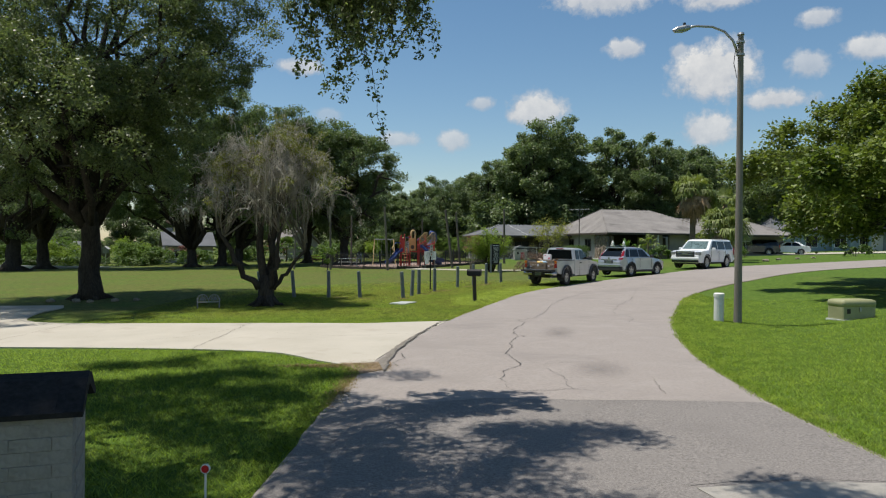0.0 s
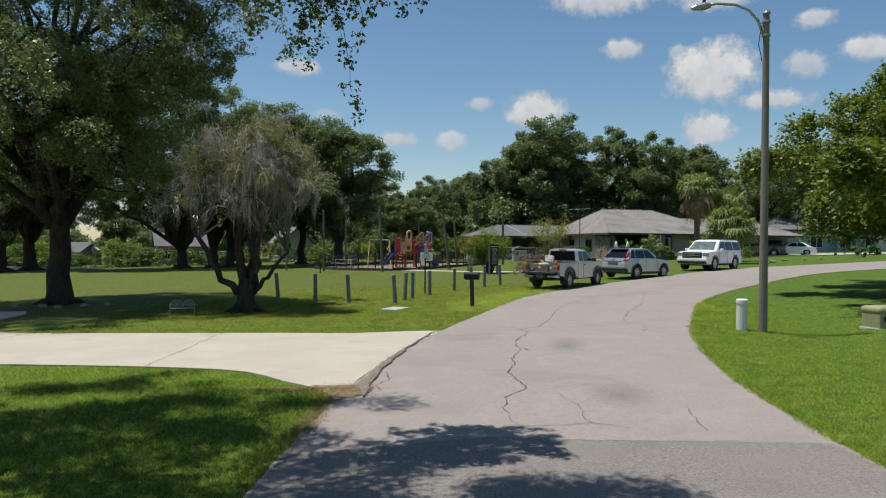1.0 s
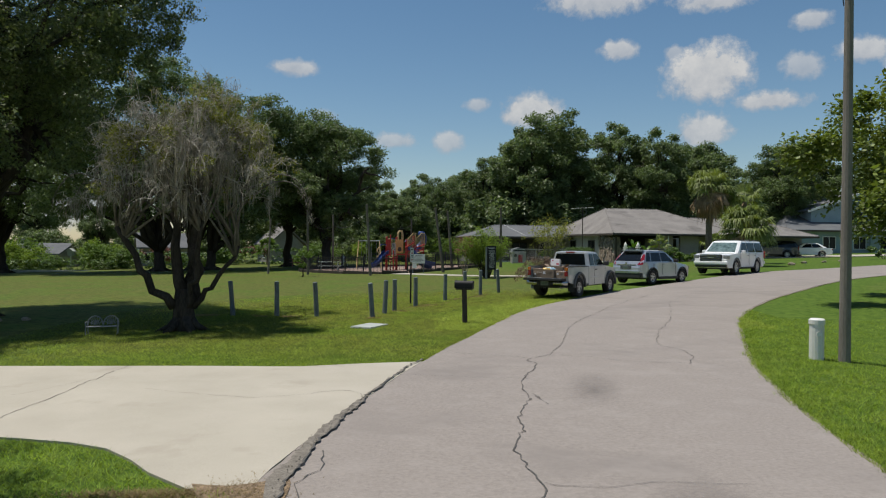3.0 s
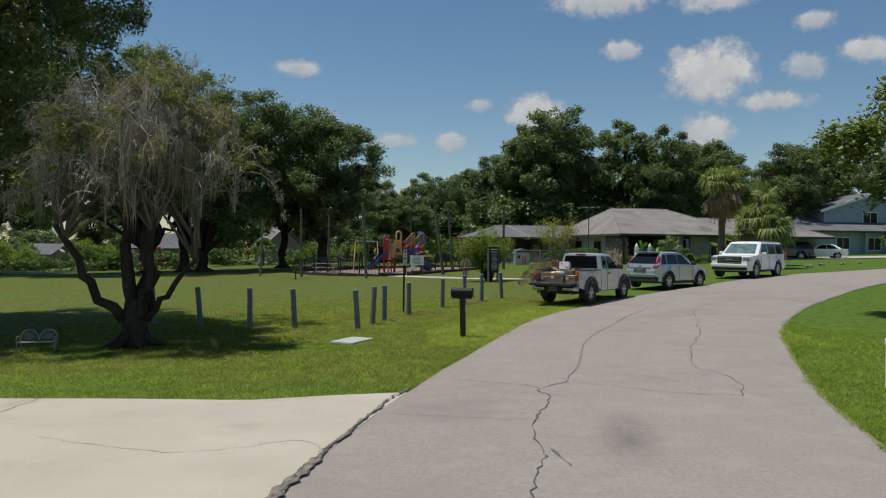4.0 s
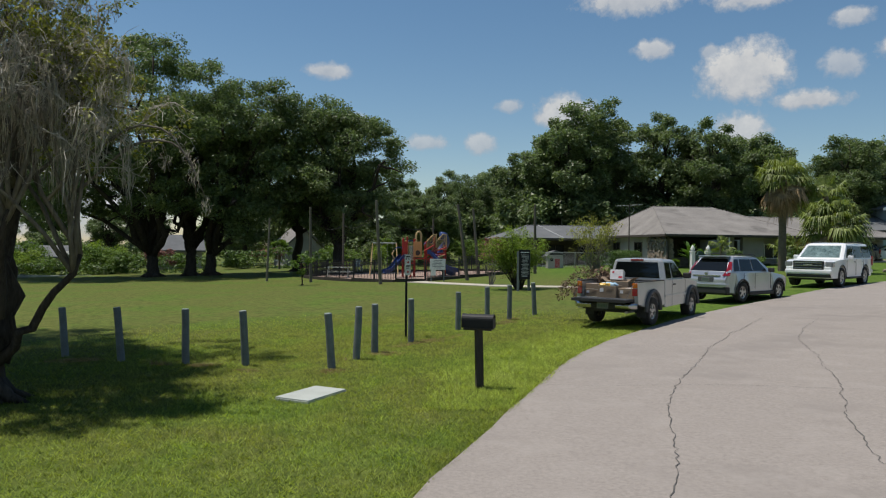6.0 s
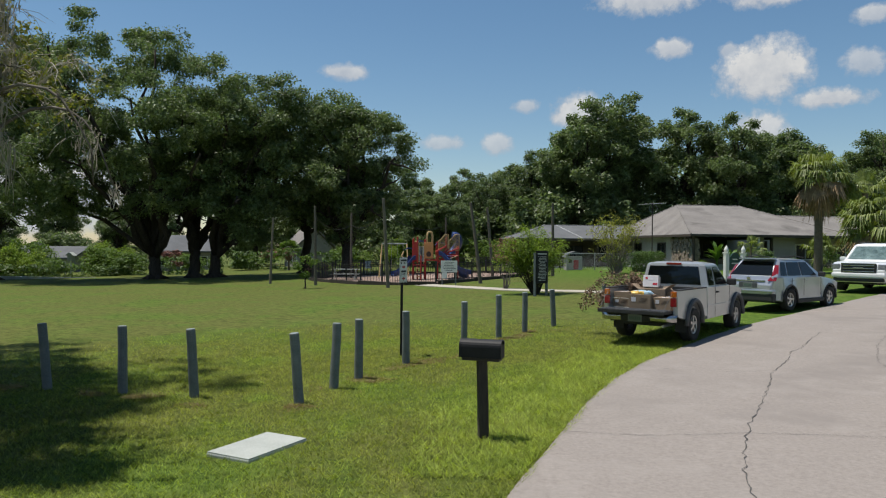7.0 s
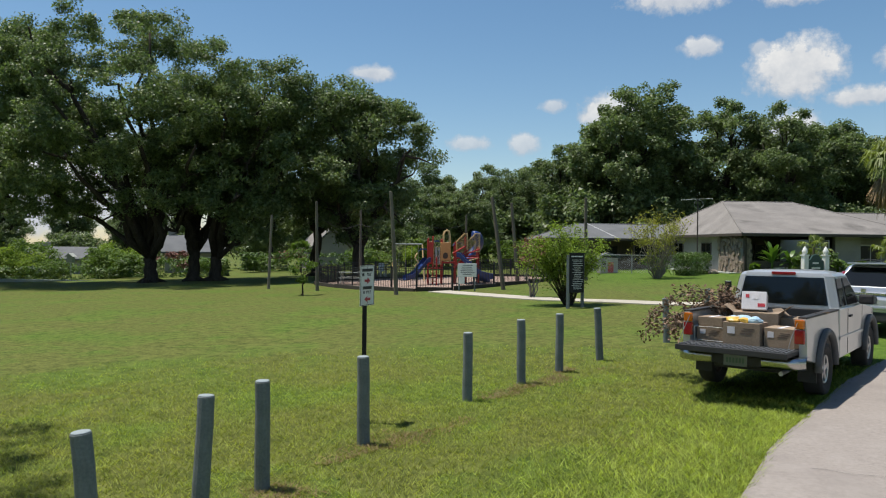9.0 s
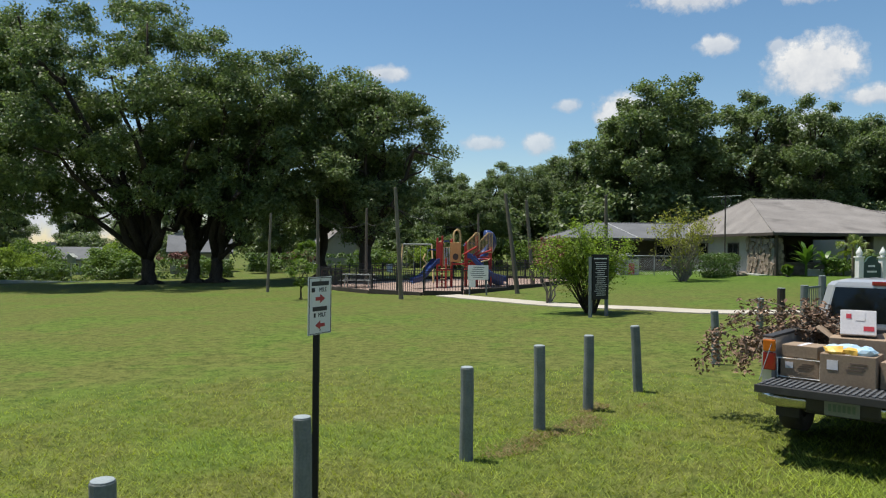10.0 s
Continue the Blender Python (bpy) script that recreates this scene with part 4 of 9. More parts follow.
def shell(outline, half, slices, mat, name, parent, warp=None, label=""):
    """A side outline carried across the width through slices (share of the half width, inset), cut fine along its length, then warped."""
    bm = bmesh.new()
    cx, cz = np.mean([p[0] for p in outline]), np.mean([p[1] for p in outline])
    rings = []
    for share, inset in slices:
        rings.append([bm.verts.new((cx + (x - cx) * (1 - inset * 0.25), half * share, cz + (z - cz) * (1 - inset))) for x, z in outline])
    n = len(outline)
    for a, b in zip(rings, rings[1:]):
        for i in range(n):
            bm.faces.new((a[i], a[(i + 1) % n], b[(i + 1) % n], b[i]))
    for ring, flip in ((rings[0], False), (rings[-1], True)):
        bm.faces.new(ring[::-1] if flip else ring)
    bmesh.ops.recalc_face_normals(bm, faces=bm.faces[:])
    lo, hi = min(p[0] for p in outline), max(p[0] for p in outline)
    for c in np.arange(lo + 0.08, hi, 0.12):
        bmesh.ops.bisect_plane(bm, geom=bm.verts[:] + bm.edges[:] + bm.faces[:], plane_co=(c, 0, 0), plane_no=(1, 0, 0))
    bmesh.ops.triangulate(bm, faces=[f for f in bm.faces if len(f.verts) > 4])
    if warp:
        for v in bm.verts:
            v.co = Vector(warp(*v.co))
    return part(name, bm, mat, parent, label)


def pane(name, corners, mat, parent, thick=0.008, label="", grow=0.0):
    """A flat pane through corners, with thickness along its normal."""
    pts = [Vector(c) for c in corners]
    mid = sum(pts, Vector()) / len(pts)
    pts = [mid + (p - mid) * (1 + grow) for p in pts]
    n = (pts[1] - pts[0]).cross(pts[2] - pts[0]).normalized() * thick
    bm = bmesh.new()
    a = [bm.verts.new(p) for p in pts]
    b = [bm.verts.new(p + n) for p in pts]
    k = len(pts)
    for i in range(k):
        bm.faces.new((a[i], a[(i + 1) % k], b[(i + 1) % k], b[i]))
    bm.faces.new(a[::-1])
    bm.faces.new(b)
    bmesh.ops.recalc_face_normals(bm, faces=bm.faces[:])
    return part(name, bm, mat, parent, label)


def lathe_bm(profile, segments, centre, bm=None):
    """A ring profile (radius, y) turned round the y axis at centre."""
    bm = bm or bmesh.new()
    rings = []
    for r, yy in profile:
        rings.append([bm.verts.new((centre[0] + r * math.cos(2 * math.pi * k / segments), centre[1] + yy, centre[2] + r * math.sin(2 * math.pi * k / segments))) for k in range(segments)])
    for a, b in zip(rings, rings[1:]):
        for k in range(segments):
            bm.faces.new((a[k], a[(k + 1) % segments], b[(k + 1) % segments], b[k]))
    bmesh.ops.recalc_face_normals(bm, faces=bm.faces[:])
    return bm


def wheel(parent, x, y, r, width, rim_share=0.62, spokes=6, rim_mat=None):
    """Tyre with a rim and spokes; y is the outer face's middle, its sign the side."""
    s = 1 if y > 0 else -1
    w = width / 2
    c = (x, y - s * w, r)
    tyre = part("wheel", lathe_bm([(r * rim_share, -w * 0.7), (r * 0.80, -w), (r * 0.95, -w * 0.96), (r, -w * 0.72), (r, w * 0.72), (r * 0.95, w * 0.96), (r * 0.80, w), (r * rim_share, w * 0.7)], 28, c), RUBBER, parent, smooth=True)
    bm = lathe_bm([(r * rim_share, -s * w * 0.7), (r * rim_share * 0.97, s * w * 0.78), (r * rim_share * 0.86, s * w * 0.70), (r * rim_share * 0.84, s * w * 0.2)], 24, c)
    for k in range(spokes):
        a = 2 * math.pi * k / spokes + 0.2
        m = Matrix.Translation((c[0], c[1] + s * w * 0.55, c[2])) @ Matrix.Rotation(-a, 4, "Y") @ Matrix.Translation((r * rim_share * 0.48, 0, 0)) @ Matrix.Diagonal((r * rim_share * 0.86, 0.03, r * rim_share * 0.30, 1))
        bmesh.ops.create_cube(bm, size=1, matrix=m)
    lathe_bm([(0.001, s * w * 0.72), (r * 0.13, s * w * 0.72), (r * 0.15, s * w * 0.5)], 12, c, bm)
    part("rim", bm, rim_mat or ALLOY, tyre)
    part("brake_disc", lathe_bm([(0.001, s * w * 0.12), (r * rim_share * 0.8, s * w * 0.12), (r * rim_share * 0.8, 0)], 20, c), CLADDING, tyre)
    return tyre


def handle_part(parent, x, y, z, mat, length=0.16):
    s = 1 if y > 0 else -1
    return part("door_handle", box_bm(x, y + s * 0.012, z, length, 0.03, 0.035, 0.01), mat, parent)


def mirror_part(parent, x, y, z, mat):
    s = 1 if y > 0 else -1
    return part("wing_mirror", box_bm(x, y + s * 0.12, z, 0.10, 0.22, 0.16, 0.035), mat, parent)


def plate_part(parent, x, z, facing):
    p = part("number_plate", box_bm(x, 0, z, 0.012, 0.31, 0.155, 0.004), PLATE, parent)
    bm = bmesh.new()
    for k in range(6):
        box_bm(x + facing * 0.008, -0.105 + k * 0.042, z, 0.004, 0.026, 0.07, bm=bm)
    part("plate_bars", bm, PLATE_BAR, p)


def round_ends(x_rear, x_front, soft, amount):
    """Draws the sides in towards both ends, as bumpers are rounded in plan."""
    def warp(x, y, z):
        t = max(0.0, (x_rear + soft - x) / soft, (x - x_front + soft) / soft)
        return x, y * (1 - amount * t * t), z
    return warp


def moulded(x_rear, x_front, soft, amount, shoulder, lean=0.10, tuck=0.05):
    """Rounded ends in plan, sides that lean in above the shoulder and tuck in at the sill."""
    ends = round_ends(x_rear, x_front, soft, amount)

    def warp(x, y, z):
        x, y, z = ends(x, y, z)
        up, down = max(0.0, z - shoulder), max(0.0, 0.55 - z)
        return x, y * (1 - lean * up / 0.35 - tuck * down / 0.25), z
    return warp


def cabin(parent, low, high, half_low, half_high, zb, zt, mat, posts, glass, wind_mat=None, rear_glass=True, side_inset=0.05):
    """The upper body: roof and pillars as one loft, panes set a little proud. low, high: x of rear and front at belt and roof."""
    bm = bmesh.new()
    (rl, fl), (rh, fh) = low, high
    stack = [(rl, fl, half_low, zb), (rl + (rh - rl) * 0.86, fl + (fh - fl) * 0.86, half_low + (half_high - half_low) * 0.86, zb + (zt - zb) * 0.86), (rh, fh, half_high - 0.03, zt - 0.035), (rh + 0.14, fh - 0.20, half_high - 0.16, zt - 0.004), (rh + 0.5, fh - 0.5, half_high - 0.42, zt + 0.012)]
    rings = []
    for r, f, h, z in stack:
        c = 0.10
        rings.append([bm.verts.new(p) for p in ((r, -h + c, z), (r + c, -h, z), (f - c, -h, z), (f, -h + c, z), (f, h - c, z), (f - c, h, z), (r + c, h, z), (r, h - c, z))])
    for a, b in zip(rings, rings[1:]):
        for i in range(8):
            bm.faces.new((a[i], a[(i + 1) % 8], b[(i + 1) % 8], b[i]))
    bm.faces.new(rings[0][::-1])
    bm.faces.new(rings[-1])
    bmesh.ops.recalc_face_normals(bm, faces=bm.faces[:])
    top = part("cab", bm, mat, parent)

    def at(xs, s, v):
        """A point of the side at share v of the height."""
        return xs, s * (half_low + (half_high - 0.0 - half_low) * v * 0.97 + 0.004), zb + (zt - zb) * v

    for s in (-1, 1):
        for x0, x1, x2, x3 in posts:
            pts = [at(x0, s, 0.07), at(x1, s, 0.07), at(x2, s, 0.80), at(x3, s, 0.80)]
            pane("side_window", pts if s < 0 else pts[::-1], CAR_GLASS, top)
    for (xl, xh), mt, name, on in (((fl, fh), wind_mat or CAR_GLASS, "windscreen", True), ((rl, rh), CAR_GLASS, "rear_window", rear_glass)):
        if not on:
            continue
        s = 1 if name == "windscreen" else -1
        pts = []
        for v, hw in ((0.08, half_low - 0.14), (0.82, half_high - 0.10)):
            x = xl + (xh - xl) * v + s * 0.006
            pts.append((x, hw, zb + (zt - zb) * v))
        (xa, ha, za), (xb, hb, zb2) = pts
        quad = [(xa, -ha, za), (xa, ha, za), (xb, hb, zb2), (xb, -hb, zb2)]
        if name == "windscreen" and wind_mat:
            pane("sunshade", quad, SUNSHADE, top, 0.003, "foil sunshade", grow=-0.05)
            quad = [(x + 0.012, yy, z + 0.008) for x, yy, z in quad]
        pane(name, quad if s > 0 else quad[::-1], mt, top)
    return top


def pickup_truck(x, y, turn):
    t = thing("pickup_truck", x, y, turn=turn, label="silver pickup truck on the verge, tailgate down, bed full of boxes", category="pickup truck")
    t.scale = (1, 1, 1)
    r, ax_r, ax_f, half = 0.37, -1.55, 1.55, 0.83
    # cab and bonnet
    body = arch_outline([(-0.62, 0.42), (-0.64, 0.9), (-0.64, 1.16), (1.02, 1.16), (1.15, 1.14), (2.05, 1.03), (2.27, 0.94), (2.33, 0.70), (2.30, 0.46), (2.05, 0.44)], [(ax_f, 0.47, r + 0.04, 0.44)])
    shell(body, half, [(-1, 0.02), (-0.985, 0), (-0.9, -0.004), (0.9, -0.004), (0.985, 0), (1, 0.02)], CAR_SILVER, "body", t, round_ends(-9, 2.35, 0.5, 0.14))
    cabin(t, (-0.62, 1.05), (-0.52, 0.42), 0.80, 0.68, 1.15, 1.72, CAR_SILVER, [(0.02, 0.93, 0.33, 0.02), (-0.47, -0.09, -0.09, -0.42)], CAR_GLASS, rear_glass=True)
    part("brake_light", box_bm(-0.545, 0, 1.675, 0.03, 0.36, 0.05, 0.01), TAIL_RED, t)
    # bed
    for s in (-1, 1):
        side = arch_outline([(-2.52, 0.60), (-2.54, 0.9), (-2.53, 1.14), (-0.67, 1.14), (-0.67, 0.50), (-1.0, 0.50)], [(ax_r, 0.46, r + 0.04, 0.50)])
        bm = prism_bm(side, s * (half - 0.10), s * half)
        for v in bm.verts:
            if abs(v.co.y) > half - 0.05 and v.co.z > 1.0:
                v.co.y -= s * 0.02
        bmesh.ops.triangulate(bm, faces=[f for f in bm.faces if len(f.verts) > 4])
        bed = part("bed_side", bm, CAR_SILVER, t)
        part("bed_rail", box_bm(-1.6, s * (half - 0.06), 1.15, 1.86, 0.11, 0.03, 0.01), CLADDING, t)
        # wheel flares
        for ax in (ax_r, ax_f):
            bm = bmesh.new()
            line = [(ax + 0.50 * math.cos(a), s * (half + 0.02), r + 0.04 + 0.49 * math.sin(a)) for a in np.linspace(math.pi * 1.02, -0.02 * math.pi, 13)]
            tube_bm(line, [0.055] * 13, 6, bm)
            part("wheel_flare", bm, FLARE, t, smooth=True)
            wheel(t, ax, s * (half + 0.03), r, 0.25, 0.56, 5)
        tail = part("tail_light", box_bm(-2.545, s * (half - 0.085), 0.90, 0.05, 0.13, 0.19, 0.015), TAIL_RED, t)
        part("indicator_lens", box_bm(-2.55, s * (half - 0.085), 1.065, 0.05, 0.125, 0.125, 0.015), TAIL_AMBER, tail)
        part("door_seam", box_bm(0.98, s * (half + 0.0), 0.80, 0.012, 0.008, 0.70), SEAM, t)
        part("door_seam", box_bm(-0.10, s * (half + 0.0), 0.80, 0.012, 0.008, 0.70), SEAM, t)
        part("side_moulding", box_bm(0.2, s * (half + 0.006), 0.72, 1.7, 0.018, 0.05, 0.006), CAR_SILVER, t)
        handle_part(t, 0.05, s * half, 1.02, CLADDING)
        mirror_part(t, 0.85, s * 0.80, 1.24, CLADDING)
        part("mud_flap", box_bm(ax_r - 0.47, s * (half - 0.12), 0.38, 0.015, 0.24, 0.30), CLADDING, t)
        part("headlight", box_bm(2.23, s * 0.58, 0.86, 0.10, 0.30, 0.16, 0.03), LAMP_CLEAR, t)
        part("tailgate_strap", tube_bm([(-2.55, s * 0.72, 1.10), (-2.8, s * 0.71, 0.92), (-2.98, s * 0.71, 0.76)], [0.005] * 3, 5), FLARE, t)
    part("bed_floor", box_bm(-1.6, 0, 0.68, 1.86, 1.46, 0.05), CLADDING, t)
    part("bed_front", box_bm(-0.70, 0, 0.90, 0.05, 1.46, 0.48, 0.01), CLADDING, t)
    gate = part("tailgate", box_bm(-2.81, 0, 0.695, 0.50, 1.46, 0.06, 0.015), CLADDING, t, "lowered tailgate with a ribbed black liner")
    for k in range(26):
        part("liner_rib", box_bm(-2.80, -0.69 + k * 0.055, 0.730, 0.44, 0.026, 0.014, 0.003), FLARE, gate)
    for k in range(3):
        part("liner_cross_rib", box_bm(-2.95 + k * 0.15, 0, 0.729, 0.02, 1.42, 0.010, 0.003), CLADDING, gate)
    part("tailgate_edge", box_bm(-3.065, 0, 0.69, 0.02, 1.46, 0.075, 0.006), CLADDING, gate)
    bm = bmesh.new()
    rows = []
    for y in np.linspace(-0.84, 0.84, 29):
        back = 0.16 * max(0.0, (abs(y) - 0.62) / 0.22) ** 2
        rows.append([bm.verts.new((-2.78 + back + dx, y, 0.55 + dz)) for dx, dz in ((0.16, 0.085), (0.06, 0.085), (0.012, 0.06), (0.0, 0.02), (0.006, -0.03), (0.03, -0.075), (0.16, -0.085))])
    for a, b in zip(rows, rows[1:]):
        for i in range(6):
            bm.faces.new((a[i], a[i + 1], b[i + 1], b[i]))
    bmesh.ops.recalc_face_normals(bm, faces=bm.faces[:])
    part("bumper", bm, CHROME, t, "dented chrome rear bumper", smooth=True)
    part("bumper_step", box_bm(-2.70, 0, 0.60, 0.14, 1.30, 0.03, 0.01), CLADDING, t)
    part("plate_recess", box_bm(-2.755, 0, 0.545, 0.07, 0.66, 0.13, 0.02), CLADDING, t)
    plate_part(t, -2.796, 0.545, -1)
    part("underbody", box_bm(-0.2, 0, 0.44, 4.2, 0.95, 0.18, 0.04), CLADDING, t)
    part("exhaust_pipe", tube_bm([(-1.0, -0.45, 0.38), (-2.5, -0.5, 0.38)], [0.03, 0.03], 8), GALV, t)
    part("front_bumper", box_bm(2.36, 0, 0.58, 0.14, 1.56, 0.18, 0.04), CHROME, t)
    part("grille", box_bm(2.30, 0, 0.82, 0.06, 0.80, 0.18, 0.02), CLADDING, t)
    return t


def crossover(x, y, turn):
    t = thing("car", x, y, turn=turn, label="silver compact sport utility car parked on the verge", category="car")
    t.scale = (0.97, 0.97, 0.97)
    r, ax_r, ax_f, half = 0.345, -1.31, 1.31, 0.90
    body = arch_outline([(-2.20, 0.34), (-2.26, 0.55), (-2.25, 0.80), (-2.16, 0.98), (-2.12, 1.08), (0.75, 1.06), (1.05, 1.02), (1.85, 0.90), (2.12, 0.78), (2.20, 0.58), (2.15, 0.30), (1.9, 0.28)], [(ax_f, 0.41, r + 0.03, 0.28), (ax_r, 0.41, r + 0.03, 0.28)])
    shell(body, half, [(-1, 0.09), (-0.985, 0.035), (-0.94, 0.01), (-0.8, 0), (0.8, 0), (0.94, 0.01), (0.985, 0.035), (1, 0.09)], CAR_GREY, "body", t, moulded(-2.28, 2.22, 0.7, 0.20, 0.80))
    cabin(t, (-2.12, 0.98), (-1.56, 0.05), 0.82, 0.62, 1.05, 1.62, CAR_GREY, [(-0.45, 0.50, 0.02, -0.42), (-1.35, -0.52, -0.50, -1.22), (-1.80, -1.43, -1.32, -1.58)], CAR_GLASS)
    part("spoiler", box_bm(-1.68, 0, 1.61, 0.26, 1.12, 0.04, 0.015), CAR_GREY, t)
    part("rear_trim", box_bm(-2.20, 0, 0.93, 0.05, 1.05, 0.05, 0.01), CHROME, t)
    part("badge", box_bm(-2.22, 0, 1.00, 0.02, 0.12, 0.09, 0.01), CHROME, t)
    part("tailgate_recess", box_bm(-2.255, 0, 0.80, 0.02, 0.60, 0.17, 0.01), FLARE, t)
    plate_part(t, -2.272, 0.80, -1)
    part("rear_bumper", box_bm(-2.18, 0, 0.62, 0.22, 1.62, 0.10, 0.04), CAR_GREY, t)
    part("lower_bumper", box_bm(-2.14, 0, 0.42, 0.24, 1.60, 0.26, 0.05), CLADDING, t)
    for s in (-1, 1):
        part("tail_light", pane_bm([(-2.235, s * 0.62, 0.94), (-2.10, s * 0.80, 0.93), (-1.93, s * 0.79, 1.12), (-1.72, s * 0.69, 1.42), (-1.78, s * 0.62, 1.42), (-2.06, s * 0.68, 1.12)], 0.035, s), TAIL_RED, t)
        for ax in (ax_r, ax_f):
            wheel(t, ax, s * (half + 0.005), r, 0.22, 0.64, 5)
            line = [(ax + 0.425 * math.cos(a), s * (half - 0.01), r + 0.03 + 0.42 * math.sin(a)) for a in np.linspace(math.pi * 1.05, -0.05 * math.pi, 13)]
            part("wheel_flare", tube_bm(line, [0.035] * 13, 6), CLADDING, t, smooth=True)
        part("sill", box_bm(0, s * (half - 0.02), 0.30, 1.75, 0.08, 0.13, 0.03), CLADDING, t)
        for sx in (0.66, -0.48, -1.25):
            part("door_seam", box_bm(sx, s * (half - 0.006), 0.74, 0.010, 0.012, 0.56), SEAM, t)
        for hx in (-0.30, -1.12):
            handle_part(t, hx, s * half, 0.94, CAR_GREY)
        mirror_part(t, 0.55, s * 0.85, 1.12, CLADDING)
        part("headlight", box_bm(2.02, s * 0.66, 0.76, 0.20, 0.26, 0.14, 0.04), LAMP_CLEAR, t)
        part("roof_rail", tube_bm([(-1.4, s * 0.58, 1.655), (-0.6, s * 0.60, 1.70), (0.1, s * 0.58, 1.655)], [0.016] * 3, 6), CLADDING, t)
    part("underbody", box_bm(0, 0, 0.32, 3.6, 1.2, 0.16, 0.04), CLADDING, t)
    return t


def pane_bm(corners, thick, s):
    bm = bmesh.new()
    pts = [Vector(c) for c in corners]
    off = Vector((-0.4, s * 1.0, 0.1)).normalized() * thick
    a = [bm.verts.new(p - off * 0.5) for p in pts]
    b = [bm.verts.new(p + off * 0.5) for p in pts]
    k = len(pts)
    for i in range(k):
        bm.faces.new((a[i], a[(i + 1) % k], b[(i + 1) % k], b[i]))
    bm.faces.new(a[::-1])
    bm.faces.new(b)
    bmesh.ops.recalc_face_normals(bm, faces=bm.faces[:])
    return bm


def large_suv(name, x, y, turn, paint, label, scale=1.0, shaded=True):
    t = thing(name, x, y, turn=turn, label=label, category="car")
    r, ax_r, ax_f, half = 0.40, -1.475, 1.475, 1.0
    body = arch_outline([(-2.70, 0.42), (-2.74, 0.60), (-2.72, 0.95), (-2.68, 1.16), (1.05, 1.16), (1.35, 1.15), (2.05, 1.10), (2.36, 1.04), (2.44, 0.80), (2.43, 0.48), (2.30, 0.36), (2.0, 0.36)], [(ax_f, 0.475, r + 0.03, 0.36), (ax_r, 0.475, r + 0.03, 0.36)])
    shell(body, half, [(-1, 0.035), (-0.98, 0.005), (-0.88, 0), (0.88, 0), (0.98, 0.008), (1, 0.05)], paint, "body", t, moulded(-2.75, 2.46, 0.6, 0.13, 0.98, 0.08, 0.03))
    cabin(t, (-2.66, 1.26), (-2.38, 0.40), 0.93, 0.77, 1.15, 1.83, paint, [(-0.15, 0.80, 0.35, -0.12), (-1.25, -0.25, -0.22, -1.22), (-2.42, -1.36, -1.34, -2.28)], CAR_GLASS, wind_mat=SHADE_GLASS if shaded else None)
    g = part("grille", box_bm(2.41, 0, 0.88, 0.10, 1.20, 0.36, 0.03), CLADDING, t)
    for k in range(3):
        part("grille_bar", box_bm(2.465, 0, 0.77 + 0.11 * k, 0.03, 1.06, 0.035, 0.01), CHROME, g)
    part("grille_frame", box_bm(2.44, 0, 1.06, 0.06, 1.16, 0.035, 0.01), CHROME, t)
    part("badge", box_bm(2.485, 0, 0.90, 0.015, 0.36, 0.07, 0.008), CHROME, t)
    part("front_bumper", box_bm(2.42, 0, 0.63, 0.16, 1.84, 0.17, 0.05), paint, t)
    part("air_dam", box_bm(2.40, 0, 0.46, 0.14, 1.72, 0.13, 0.03), CLADDING, t)
    part("bumper_strip", box_bm(2.47, 0, 0.53, 0.04, 1.60, 0.03, 0.01), CHROME, t)
    part("rear_bumper", box_bm(-2.72, 0, 0.60, 0.16, 1.84, 0.20, 0.05), paint, t)
    for s in (-1, 1):
        for ax in (ax_r, ax_f):
            wheel(t, ax, s * (half + 0.005), r, 0.27, 0.68, 6)
            line = [(ax + 0.485 * math.cos(a), s * (half - 0.012), r + 0.03 + 0.48 * math.sin(a)) for a in np.linspace(math.pi * 1.02, -0.02 * math.pi, 13)]
            part("wheel_arch", tube_bm(line, [0.02] * 13, 6), CLADDING, t, smooth=True)
        part("headlight", box_bm(2.30, s * 0.79, 0.93, 0.26, 0.30, 0.22, 0.04), LAMP_CLEAR, t)
        part("fog_lamp", box_bm(2.44, s * 0.74, 0.57, 0.08, 0.20, 0.09, 0.02), LAMP_CLEAR, t)
        part("tail_light", box_bm(-2.66, s * 0.89, 1.06, 0.14, 0.14, 0.42, 0.03), TAIL_RED, t)
        part("running_board", box_bm(0.0, s * (half + 0.02), 0.38, 1.95, 0.18, 0.06, 0.02), CLADDING, t)
        for sx in (0.92, -0.22, -1.20):
            part("door_seam", box_bm(sx, s * (half - 0.004), 0.80, 0.010, 0.012, 0.66), SEAM, t)
        for hx in (-0.02, -1.05):
            handle_part(t, hx, s * half, 1.03, CHROME)
        mirror_part(t, 0.78, s * 0.97, 1.22, paint)
        part("roof_rail", tube_bm([(-2.1, s * 0.70, 1.84), (-1.0, s * 0.72, 1.885), (0.2, s * 0.70, 1.84)], [0.02] * 3, 6), CLADDING, t)
    part("underbody", box_bm(0, 0, 0.36, 4.4, 1.3, 0.16, 0.04), CLADDING, t)
    t.scale = (scale,) * 3
    return t


